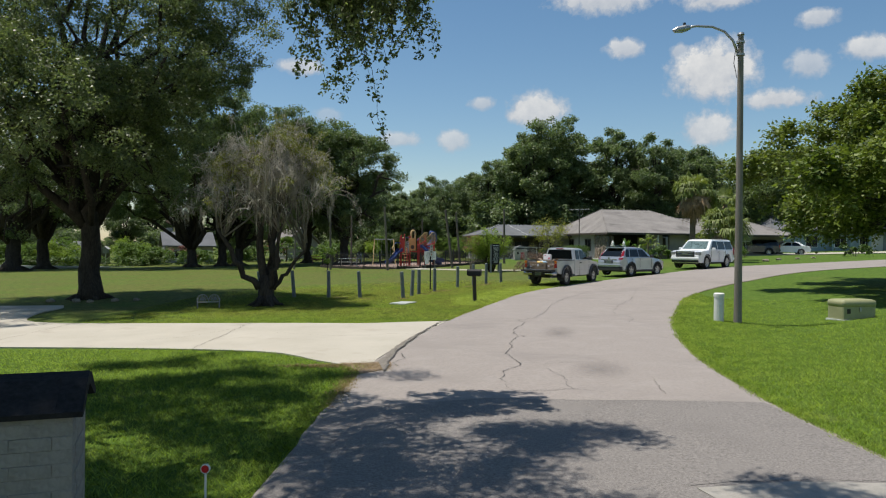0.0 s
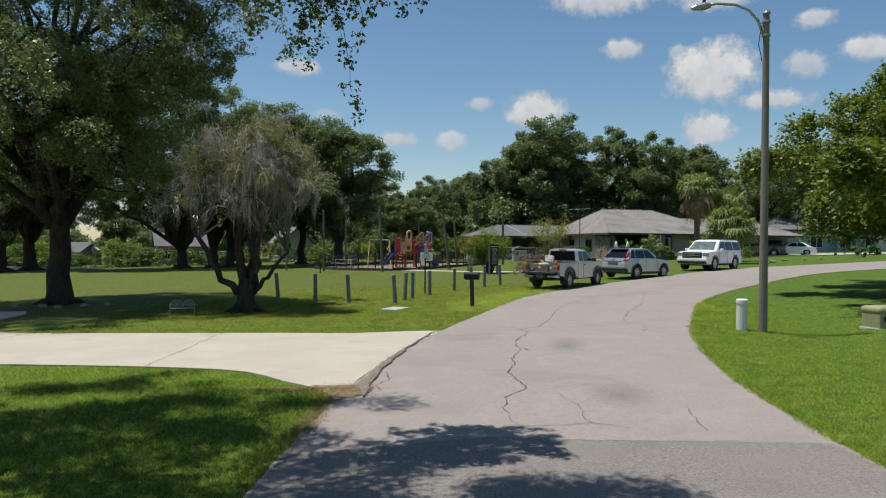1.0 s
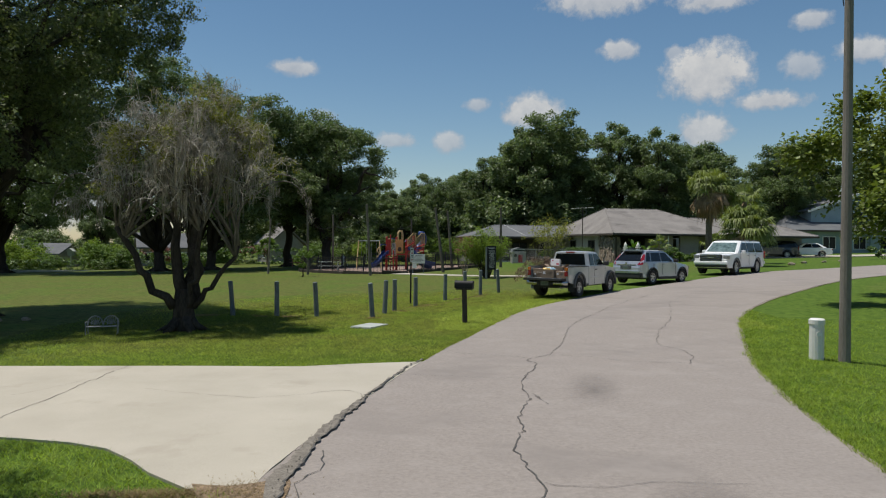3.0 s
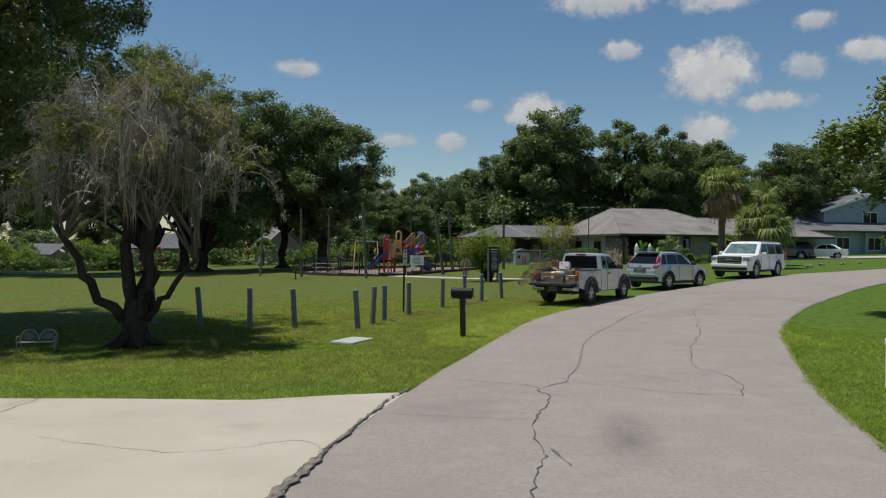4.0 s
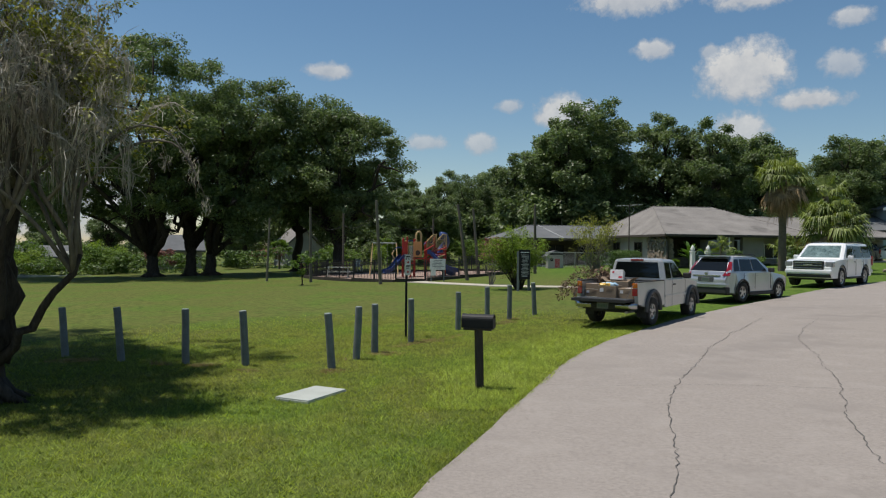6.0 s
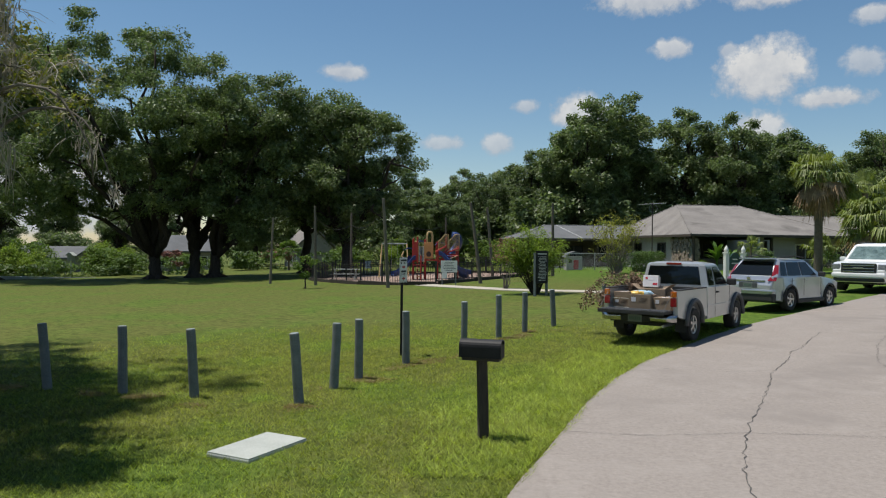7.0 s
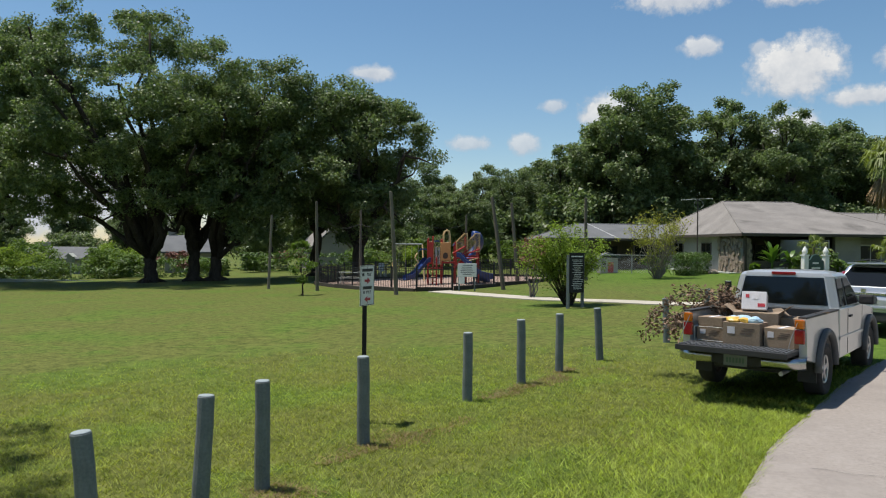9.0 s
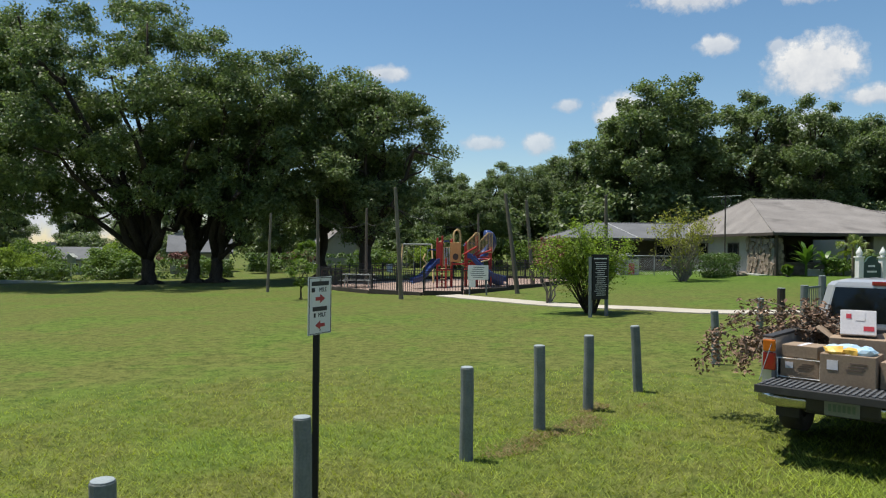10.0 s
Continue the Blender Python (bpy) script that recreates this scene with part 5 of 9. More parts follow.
def sedan(x, y, turn):
    t = thing("car", x, y, turn=turn, label="white saloon car parked on a drive beside the far house", category="car")
    t.scale = (1, 1, 1)
    r, half = 0.32, 0.88
    body = arch_outline([(-2.30, 0.34), (-2.36, 0.60), (-2.30, 0.92), (-1.9, 0.98), (0.85, 0.95), (1.2, 0.92), (2.05, 0.78), (2.28, 0.62), (2.28, 0.32), (2.0, 0.26)], [(1.35, 0.38, 0.35, 0.26), (-1.35, 0.38, 0.35, 0.26)])
    shell(body, half, [(-1, 0.05), (-0.96, 0.01), (0.96, 0.01), (1, 0.05)], CAR_WHITE, "body", t, round_ends(-2.38, 2.3, 0.6, 0.15))
    cabin(t, (-1.85, 1.05), (-1.05, 0.15), 0.82, 0.62, 0.94, 1.44, CAR_WHITE, [(-0.40, 0.60, 0.08, -0.36), (-1.42, -0.46, -0.42, -0.95)], CAR_GLASS)
    for s in (-1, 1):
        for ax in (-1.35, 1.35):
            wheel(t, ax, s * (half + 0.005), r, 0.20, 0.66, 5)
        part("tail_light", box_bm(-2.28, s * 0.70, 0.80, 0.10, 0.24, 0.14, 0.03), TAIL_RED, t)
        mirror_part(t, 0.62, s * 0.80, 1.0, CAR_WHITE)
    return t


TRUCK = (5.36, 32.05, 55.5)
pickup_truck(*TRUCK)
crossover(9.72, 37.5, 41.5)
large_suv("car", 15.35, 43.1, 226, CAR_WHITE, "white full-size sport utility car with a foil sunshade in its windscreen", 1.02)
large_suv("car", 31.2, 73.2, 172, CAR_BLACK, "black sport utility car on a drive beside the far house", 0.93, False)
sedan(34.4, 73.0, 165)


# cargo: placed in the truck's axes
def cargo_place(x, y, z, spin=0):
    a = radians(TRUCK[2])
    x, y, z = x / U, y / U, z / U
    return TRUCK[0] + x * math.cos(a) - y * math.sin(a), TRUCK[1] + x * math.sin(a) + y * math.cos(a), gz(TRUCK[0], TRUCK[1]) + z, TRUCK[2] + spin


def carton(x, y, z, w, d, h, spin, mat, label, flaps=False, printed=True, tip=0.0):
    wx, wy, wz, turn = cargo_place(x, y, z, spin)
    c = thing("cardboard_box", wx, wy, wz, turn, label, "box", "boxes in the truck bed")
    c.rotation_euler[1], c.scale = radians(tip), (1, 1, 1)
    part("carton", box_bm(0, 0, h / 2, d, w, h, 0.008), mat, c)
    if printed:
        bm = bmesh.new()
        for k in range(3):
            box_bm(-d / 2 - 0.002, -w * 0.2 + 0.02 * k, h * (0.75 - 0.1 * k), 0.004, w * 0.3, h * 0.045, bm=bm)
        part("print_bars", bm, PRINT, c)
        part("paper_label", box_bm(-d / 2 - 0.002, w * 0.27, h * 0.66, 0.004, w * 0.2, h * 0.3), CARD_PALE, c)
    part("tape", box_bm(0, 0, h + 0.001, d * 0.98, 0.05, 0.003), CARD_PALE if not flaps else CARD, c)
    if flaps:
        for s in (-1, 1):
            part("flap", pane_bm([(-d / 2, s * w / 2, h), (d / 2, s * w / 2, h), (d / 2, s * (w / 2 + 0.13), h + 0.1), (-d / 2, s * (w / 2 + 0.13), h + 0.1)], 0.006, s), CARD, c)
    return c


carton(-2.20, 0.50, 0.71, 0.38, 0.36, 0.22, 2, CARD, "brown cardboard box in a wire carrier on the truck bed")
carton(-2.20, 0.49, 0.935, 0.36, 0.34, 0.13, -4, CARD, "flat brown cardboard box on top of another", printed=False)
carton(-2.32, 0.02, 0.71, 0.50, 0.40, 0.32, 1, CARD, "open brown cardboard box with packets in it", flaps=False)
carton(-2.22, -0.46, 0.71, 0.40, 0.40, 0.27, -3, CARD, "brown cardboard box at the truck's side")
carton(-1.62, 0.05, 0.71, 0.62, 0.50, 0.42, 6, CARD, "large brown cardboard box behind the others", flaps=True, printed=False)
carton(-1.55, -0.46, 0.71, 0.46, 0.44, 0.36, -14, CARD, "brown cardboard box with raised flaps", flaps=True, printed=False)
carton(-1.66, 0.10, 1.135, 0.34, 0.26, 0.27, 12, CARD_PALE, "white carton with red print on top of the load", printed=False, tip=14)
white = [o for o in bpy.data.objects if o.parent is None and o.name.startswith("cardboard_box")][-1]
for y, z, w, h in ((0.09, 0.20, 0.05, 0.05), (-0.10, 0.07, 0.10, 0.05), (-0.02, 0.20, 0.09, 0.09)):
    part("red_print", box_bm(-0.132, y, z, 0.004, w, h), PRINT_RED if h < 0.08 else CARD_PALE, white)
wx, wy, wz, wt = cargo_place(-2.36, 0.02, 1.035)
bag = thing("packet_pile", wx, wy, wz, wt, "blue and yellow plastic packets in an open box", "packets")
bag.scale = (1, 1, 1)
for k, (dx, dy, s, m) in enumerate(((0.0, -0.12, 0.12, BLUE_BAG), (0.05, 0.03, 0.13, BLUE_BAG), (-0.05, 0.13, 0.11, YELLOW_BAG), (-0.06, -0.02, 0.09, YELLOW_BAG), (0.06, 0.16, 0.10, BLUE_BAG))):
    bm = bmesh.new()
    bmesh.ops.create_icosphere(bm, subdivisions=2, radius=s)
    for v in bm.verts:
        v.co = Vector((v.co.x, v.co.y, v.co.z * 0.5)) * (1 + 0.35 * noise.noise(v.co * 14 + Vector((k, 0, 0)))) + Vector((dx, dy, 0.02))
    part("packet", bm, m, bag)
wx, wy, wz, wt = cargo_place(-2.20, 0.50, 0.71)
rack = thing("wire_carrier", wx, wy, wz, wt, "thin white wire carrier round a cardboard box", "carrier")
rack.scale = (1, 1, 1)
for zz in (0.02, 0.215):
    part("wire", tube_bm([(-0.2, -0.21, zz), (-0.2, 0.21, zz), (0.2, 0.21, zz), (0.2, -0.21, zz), (-0.2, -0.21, zz)], [0.007] * 5, 5), WHITE_PLASTIC, rack)
for sy in (-0.21, 0.21):
    part("wire", tube_bm([(-0.2, sy, 0.0), (-0.2, sy, 0.22)], [0.007] * 2, 5), WHITE_PLASTIC, rack)

# the withered branch that sticks out of the bed over its left side
rng = np.random.default_rng(77)
wx, wy, wz, wt = cargo_place(-1.3, 0.4, 1.0)
branch = thing("cut_branch", wx, wy, wz, wt, "withered brown leafy branches hanging over the truck's side", "branch")
branch.scale = (1, 1, 1)
bm, tips = bmesh.new(), []
for k in range(13):
    end = np.array([rng.uniform(-0.75, 0.35), rng.uniform(0.7, 1.55), rng.uniform(-0.45, 0.05)])
    start = np.array([rng.uniform(-0.3, 0.5), -0.35, 0.05])
    line = limb_points(rng, start, end, 7, sag=0.18, rough=0.08)
    tube_bm(line, [0.011 - 0.0012 * i for i in range(8)], 5, bm)
    tips += [np.array(p) for p in line[1:]]
    for j in range(6):
        s = np.array(line[rng.integers(2, 8)])
        e = s + rng.normal(0, 0.17, 3) + np.array([0, 0, -0.05])
        tube_bm([tuple(s), tuple((s + e) / 2 + [0, 0, 0.03]), tuple(e)], [0.005, 0.004, 0.002], 4, bm)
        tips += [e, (s + e) / 2]
part("twigwork", bm, BARK_PALE, branch)
v, f = leaf_cloud(rng, np.array(tips), 0.06, 13, 0.062, 1.0, 0.3)
link("leaves", mesh_from("leaves", v, f), DEAD_LEAF, branch)


# ---------------------------------------------------------------- roadside things
def street_lamp():
    t = thing("street_lamp", 7.41, 18.26, label="grey weathered pole with a curved arm and a flat lamp head", category="street lamp")
    t.scale = (1.026 * U,) * 3
    part("pole", tube_bm([(0, 0, -0.3), (0, 0, 0.4), (-0.01, -0.02, 2.5), (-0.03, -0.05, 5.0), (-0.05, -0.08, 7.0)], [0.098, 0.094, 0.084, 0.074, 0.065], 12), LAMP_POLE, t)
    part("pole_cap", tube_bm([(-0.05, -0.08, 7.0), (-0.05, -0.08, 7.05)], [0.09, 0.07], 12), ALU, t)
    arm = [(-0.12, -0.08, 6.55), (-0.24, -0.08, 6.86), (-0.45, -0.09, 7.07), (-0.75, -0.10, 7.18), (-1.15, -0.12, 7.19), (-1.42, -0.13, 7.14)]
    part("arm", tube_bm(arm, [0.032, 0.032, 0.031, 0.03, 0.03, 0.03], 8), ALU, t, smooth=True)
    head = part("lamp_head", tube_bm([(-1.30, -0.125, 7.155), (-1.42, -0.13, 7.13), (-1.62, -0.135, 7.09), (-1.72, -0.14, 7.07)], [0.05, 0.085, 0.075, 0.03], 10), ALU, t)
    part("light_cell", tube_bm([(-1.44, -0.13, 7.19), (-1.44, -0.13, 7.26)], [0.035, 0.035], 8), CLADDING, head)
    part("lens", box_bm(-1.57, -0.135, 7.035, 0.22, 0.10, 0.02, 0.008), LAMP_CLEAR, head)
    for s in (0, 1):
        part("strap", tube_bm([(-0.05, -0.07, 6.50 + 0.3 * s), (-0.05, -0.07, 6.55 + 0.3 * s)], [0.098, 0.098], 12), GALV, t)
    part("cable", tube_bm([(-0.14, -0.10, 6.75), (-0.20, -0.12, 6.55), (-0.23, -0.12, 6.3), (-0.18, -0.12, 6.1), (-0.15, -0.10, 5.95)], [0.009] * 5, 5), CLADDING, t)


def pedestal():
    t = thing("utility_pedestal", 6.97, 18.35, label="white plastic utility pedestal standing in the grass", category="utility pedestal")
    t.scale = (1.06 * U,) * 3
    part("case", tube_bm([(0, 0, -0.1), (0, 0, 0.60)], [0.115, 0.113], 16), WHITE_PLASTIC, t, smooth=False)
    part("cap", tube_bm([(0, 0, 0.58), (0, 0, 0.65), (0, 0, 0.67)], [0.125, 0.125, 0.10], 16), WHITE_PLASTIC, t)
    part("label_plate", box_bm(-0.02, -0.115, 0.42, 0.08, 0.01, 0.06), SIGN_WHITE, t)


def transformer():
    t = thing("transformer_box", 10.4, 18.5, label="low olive green transformer box on the lawn", category="transformer box", turn=14)
    part("case", box_bm(0, 0, 0.17, 0.98, 0.54, 0.52, 0.05), KHAKI, t)
    part("lid", box_bm(0, 0, 0.385, 1.02, 0.58, 0.20, 0.085), KHAKI, t, smooth=True)
    part("base_pad", box_bm(0, 0, -0.06, 1.04, 0.60, 0.10, 0.02), CONCRETE, t)
    part("warning_plate", box_bm(-0.34, -0.275, 0.20, 0.10, 0.012, 0.12), DARK_WOOD, t)
    part("latch", box_bm(0.0, -0.285, 0.24, 0.05, 0.02, 0.10, 0.005), GALV, t)


def letter_box():
    t = thing("mailbox", 1.01, 23.28, label="black metal mailbox on a dark wooden post", category="mailbox", turn=-14)
    part("post", tube_bm([(0.03, 0, -0.3), (0.015, 0, 0.4), (0, 0, 0.84)], [0.072, 0.07, 0.068], 4), DARK_WOOD, t)
    part("platform", box_bm(0, 0, 0.84, 0.40, 0.15, 0.03, 0.006), DARK_WOOD, t)
    w, h = 0.085, 0.11
    outline = [(-w, 0), (w, 0), (w, h)] + [(w * math.cos(a), h + w * math.sin(a) * 0.92) for a in np.linspace(0, math.pi, 11)[1:-1]] + [(-w, h)]
    bm = prism_bm([(u, z + 0.858) for u, z in outline], -0.215, 0.20, axis="x")
    box = part("box", bm, BLACK_METAL, t)
    door = part("door", prism_bm([(u * 1.05, 0.858 + z * 1.03 - 0.003) for u, z in outline], 0.20, 0.222, axis="x"), BLACK_METAL, box)
    part("door_pull", box_bm(0.23, 0, 1.02, 0.018, 0.03, 0.04, 0.005), BLACK_METAL, door)
    part("back_rim", prism_bm([(u * 1.04, 0.858 + z * 1.02) for u, z in outline], -0.225, -0.21, axis="x"), BLACK_METAL, box)
    part("flag", box_bm(0.05, 0.093, 0.97, 0.20, 0.006, 0.04), BLACK_METAL, box)


def trail_sign():
    t = thing("trail_sign", -0.46, 28.85, gz(-0.46, 28.85) + 0.06, label="white trail sign with red arrows on a black post", category="sign", turn=70)
    part("post", tube_bm([(0, 0.03, -0.3), (0, 0.03, 1.30)], [0.034, 0.034], 4), BLACK_METAL, t)
    face = part("sign_plate", box_bm(0, 0, 1.50, 0.305, 0.006, 0.455, 0.0), SIGN_WHITE, t)
    for cx, cz, sx, sz in ((0, 1.72, 0.29, 0.005), (0, 1.28, 0.29, 0.005), (-0.143, 1.5, 0.005, 0.44), (0.143, 1.5, 0.005, 0.44)):
        part("border_line", box_bm(cx, -0.0045, cz, sx, 0.003, sz), SIGN_BLACK, face)
    bars(face, 1, -0.115, 0.115, -0.0045, 1.675, 0.05, 0.034, SIGN_BLACK, 4, thick=0.003)
    bars(face, 1, -0.115, -0.07, -0.0045, 1.625, 0.05, 0.034, SIGN_BLACK, 5, thick=0.003)
    letters(face, "MILE", 0.050, 0.035, -0.0035, 1.624, SIGN_BLACK)
    bars(face, 1, -0.115, 0.115, -0.0045, 1.475, 0.05, 0.034, SIGN_BLACK, 6, thick=0.003)
    bars(face, 1, -0.085, -0.06, -0.0045, 1.425, 0.05, 0.034, SIGN_BLACK, 7, thick=0.003)
    letters(face, "MILE", 0.050, 0.025, -0.0035, 1.424, SIGN_BLACK)
    for z, s in ((1.555, 1), (1.345, -1)):
        arrow = [(-0.06 * s, -0.014), (0.0, -0.014), (0.0, -0.034), (0.062 * s, 0.0), (0.0, 0.034), (0.0, 0.014), (-0.06 * s, 0.014)]
        part("arrow", prism_bm([(u, w + z) for u, w in arrow], -0.0065, -0.003), SIGN_RED, face)
    for z in (1.305, 1.70):
        part("bolt", tube_bm([(0, -0.001, z), (0, -0.009, z)], [0.008, 0.007], 6), GALV, face)


def notice_board():
    t = thing("notice_board", 3.12, 43.75, label="tall black notice board with white lines on two grey posts", category="notice board", turn=38)
    for s in (-1, 1):
        part("post", tube_bm([(s * 0.30, 0.0, -0.2), (s * 0.30, 0, 1.66)], [0.06, 0.06], 4), POST_PAINT, t)
    face = part("board", box_bm(0, -0.065, 1.08, 0.58, 0.03, 1.20, 0.006), BLACK_METAL, t)
    bars(face, 17, -0.22, 0.22, -0.084, 1.50, 0.056, 0.014, SIGN_WHITE, 9)
    bars(face, 1, -0.24, 0.24, -0.084, 1.61, 0.07, 0.035, SIGN_WHITE, 10)
    part("top_rail", box_bm(0, -0.06, 1.70, 0.62, 0.05, 0.05, 0.008), BLACK_METAL, t)


def entrance_sign():
    t = thing("entrance_sign", 10.9, 45.3, label="dark green arched sign between two white capped posts", category="sign", turn=20)
    for s in (-1, 1):
        p = part("post", box_bm(s * 0.40, 0, 0.70, 0.16, 0.16, 1.44, 0.008), WHITE_PAINT, t)
        part("post_cap", box_bm(s * 0.40, 0, 1.43, 0.21, 0.21, 0.04, 0.008), WHITE_PAINT, p)
        part("finial", lathe_z([(0.05, 1.45), (0.085, 1.50), (0.095, 1.55), (0.06, 1.63), (0.02, 1.70), (0.003, 1.74)], (s * 0.40, 0)), WHITE_PAINT, p, smooth=True)
    outline = [(-0.31, 0.75), (0.31, 0.75), (0.31, 1.25), (0.20, 1.30), (0.12, 1.42), (0, 1.46), (-0.12, 1.42), (-0.20, 1.30), (-0.31, 1.25)]
    face = part("board", prism_bm(outline, -0.03, 0.03), SIGN_GREEN, t)
    bars(face, 2, -0.18, 0.18, -0.032, 1.18, 0.16, 0.05, SIGN_WHITE, 3)


def lathe_z(profile, centre, segments=12):
    bm = bmesh.new()
    rings = [[bm.verts.new((centre[0] + r * math.cos(2 * math.pi * k / segments), centre[1] + r * math.sin(2 * math.pi * k / segments), z)) for k in range(segments)] for r, z in profile]
    for a, b in zip(rings, rings[1:]):
        for k in range(segments):
            bm.faces.new((a[k], a[(k + 1) % segments], b[(k + 1) % segments], b[k]))
    return bm


# white bench enamel, darkened in colour for the shade it stands in
BENCH_PAINT = material("shaded_white_enamel", (0.20, 0.20, 0.185), (0.30, 0.30, 0.285), scale=6, fine=40, rough=0.7)


def garden_bench():
    t = thing("garden_bench", -7.0, 21.8, label="white ornate cast metal garden bench, coloured grey for the shade", category="bench", turn=18)
    t.scale = (0.64, 0.70, 0.52)
    for k in range(7):
        part("seat_slat", box_bm(0, -0.16 + k * 0.055, 0.40, 1.10, 0.035, 0.016, 0.004), BENCH_PAINT, t)
    for s in (-1, 1):
        leg = part("leg_frame", tube_bm([(s * 0.52, -0.22, 0), (s * 0.55, -0.20, 0.2), (s * 0.54, -0.18, 0.40), (s * 0.56, -0.2, 0.60), (s * 0.55, 0.1, 0.63), (s * 0.54, 0.20, 0.58)], [0.022] * 6, 6), BENCH_PAINT, t)
        part("back_leg", tube_bm([(s * 0.52, 0.30, 0), (s * 0.53, 0.22, 0.4), (s * 0.5, 0.28, 0.72)], [0.022] * 3, 6), BENCH_PAINT, leg)
    for s in (-1, 1):
        cx = s * 0.28
        back = part("back_frame", tube_bm([(cx + 0.27 * math.cos(a), 0.26, 0.44 + 0.42 * math.sin(a)) for a in np.linspace(0, math.pi, 15)], [0.022] * 15, 6), BENCH_PAINT, t)
        for k in range(1, 8):
            a = math.pi * k / 8
            pts = [(cx + 0.25 * u * math.cos(a) + 0.02 * math.sin(9 * u + k), 0.26, 0.44 + 0.40 * u * math.sin(a)) for u in np.linspace(0.1, 1, 7)]
            part("scroll", tube_bm(pts, [0.014] * 7, 5), BENCH_PAINT, back)
        part("inner_arc", tube_bm([(cx + 0.14 * math.cos(a), 0.26, 0.44 + 0.22 * math.sin(a)) for a in np.linspace(0, math.pi, 11)], [0.014] * 11, 5), BENCH_PAINT, back)


def utility_lid():
    t = thing("utility_cover", -1.22, 22.86, gz(-1.22, 22.86) - 0.055, label="pale concrete utility lid lying flush in the lawn", category="utility cover", turn=-24)
    part("frame_ring", box_bm(0, 0, 0.03, 0.54, 0.88, 0.10, 0.012), CONCRETE, t)
    part("cover", box_bm(0, 0, 0.085, 0.525, 0.865, 0.018, 0.006), CONCRETE, t)


def reflector_stake():
    t = thing("reflector_stake", -1.57, 4.86, label="red round reflector on a thin white stake", category="reflector")
    part("stake", tube_bm([(0, 0, -0.1), (0, 0, 0.42)], [0.008, 0.008], 6), WHITE_PLASTIC, t)
    part("reflector", lathe_bm([(0.001, -0.012), (0.026, -0.012), (0.026, 0.006), (0.001, 0.006)], 16, (0, 0, 0.46)), REFLECTOR, t)
    part("reflector_rim", lathe_bm([(0.026, -0.014), (0.031, -0.014), (0.031, 0.008), (0.026, 0.008), (0.026, -0.014)], 16, (0, 0, 0.46)), WHITE_PLASTIC, t)


def brick_pillar():
    t = thing("mailbox_pillar", -2.37, 3.90, label="white-painted brick mailbox pillar with a black roof-shaped cap", category="mailbox pillar", turn=20)
    W, D, H = 0.78, 0.56, 1.10
    core = part("core", box_bm(0, 0, H / 2 - 0.1, W - 0.008, D - 0.008, H + 0.2), MORTAR, t)
    bl, bh, j = 0.195, 0.0675, 0.0025
    for face in ("front", "right", "back", "left"):
        run = W if face in ("front", "back") else D - 0.20
        n = 4 if run == W else 2
        step = run / n
        for c in range(int(H / (bh + j))):
            odd = (c % 2) * 0.5
            for k in range(n + (1 if odd and run == W else 0)):
                x0 = -run / 2 + (k - odd) * step
                x1 = min(x0 + step, run / 2)
                x0 = max(x0, -run / 2)
                if x1 - x0 < 0.03:
                    continue
                cx, length, z = (x0 + x1) / 2, x1 - x0 - j, 0.04 + c * (bh + j)
                d = 0.003 * math.sin(k * 5.1 + c * 3.3)
                bm = box_bm(0, 0, 0, length, 0.10, bh, 0.003)
                b = part("brick", bm, BRICK_PAINT, core)
                q = {"front": (cx, -D / 2 + 0.05 - d, z, 0), "back": (cx, D / 2 - 0.05 + d, z, 0), "right": (W / 2 - 0.05 + d, cx, z, 90), "left": (-W / 2 + 0.05 - d, cx, z, 90)}[face]
                b.location, b.rotation_euler = q[:3], (0, 0, radians(q[3]))
    w, y, z0 = W / 2 + 0.05, D / 2 + 0.03, H - 0.015
    cap = part("cap", prism_bm([(-y, z0), (-y - 0.01, z0 + 0.03), (-0.10, z0 + 0.165), (0.0, z0 + 0.19), (0.10, z0 + 0.165), (y + 0.01, z0 + 0.03), (y, z0), (y - 0.05, z0 + 0.01), (0, z0 + 0.12), (-y + 0.05, z0 + 0.01)], -w, w, axis="x"), CAP_BLACK, t, "black metal cap shaped like a small roof")
    part("gable", prism_bm([(-y + 0.07, z0 - 0.01), (y - 0.07, z0 - 0.01), (0, z0 + 0.115)], -w + 0.06, w - 0.06, axis="x"), BRICK_PAINT, t)
    for x in (-0.3, 0.0, 0.3):
        part("seam", pane_bm([(x, -y - 0.012, z0 + 0.03), (x + 0.012, -y - 0.012, z0 + 0.03), (x + 0.012, -0.10, z0 + 0.17), (x, -0.10, z0 + 0.17)], 0.008, -1), CAP_BLACK, cap)


for build in (street_lamp, pedestal, transformer, letter_box, trail_sign, notice_board, entrance_sign, garden_bench, utility_lid, reflector_stake, brick_pillar):
    build()

# posts and a short rail by the footpath
for x, y, h, m, label in ((6.45, 39.2, 1.0, DARK_WOOD, "dark weathered wooden post by the footpath"), (7.2, 40.0, 1.0, POST_PAINT, "grey-painted wooden post by the footpath"), (7.95, 41.0, 1.15, POST_PAINT, "grey-painted wooden post by the footpath")):
    p = thing("gate_post", x, y, label=label, category="post")
    part("shaft", tube_bm([(0, 0, -0.2), (0, 0, h)], [0.085, 0.08], 10), m, p)
    part("end_grain", tube_bm([(0, 0, h), (0, 0, h + 0.006)], [0.078, 0.072], 10), POST_TOP, p)
rail = thing("barrier_rail", 7.55, 40.5, label="grey metal barrier with upright bars between two posts", category="barrier", turn=53)
part("top_rail", box_bm(0, 0, 0.92, 1.05, 0.04, 0.05, 0.008), POST_PAINT, rail)
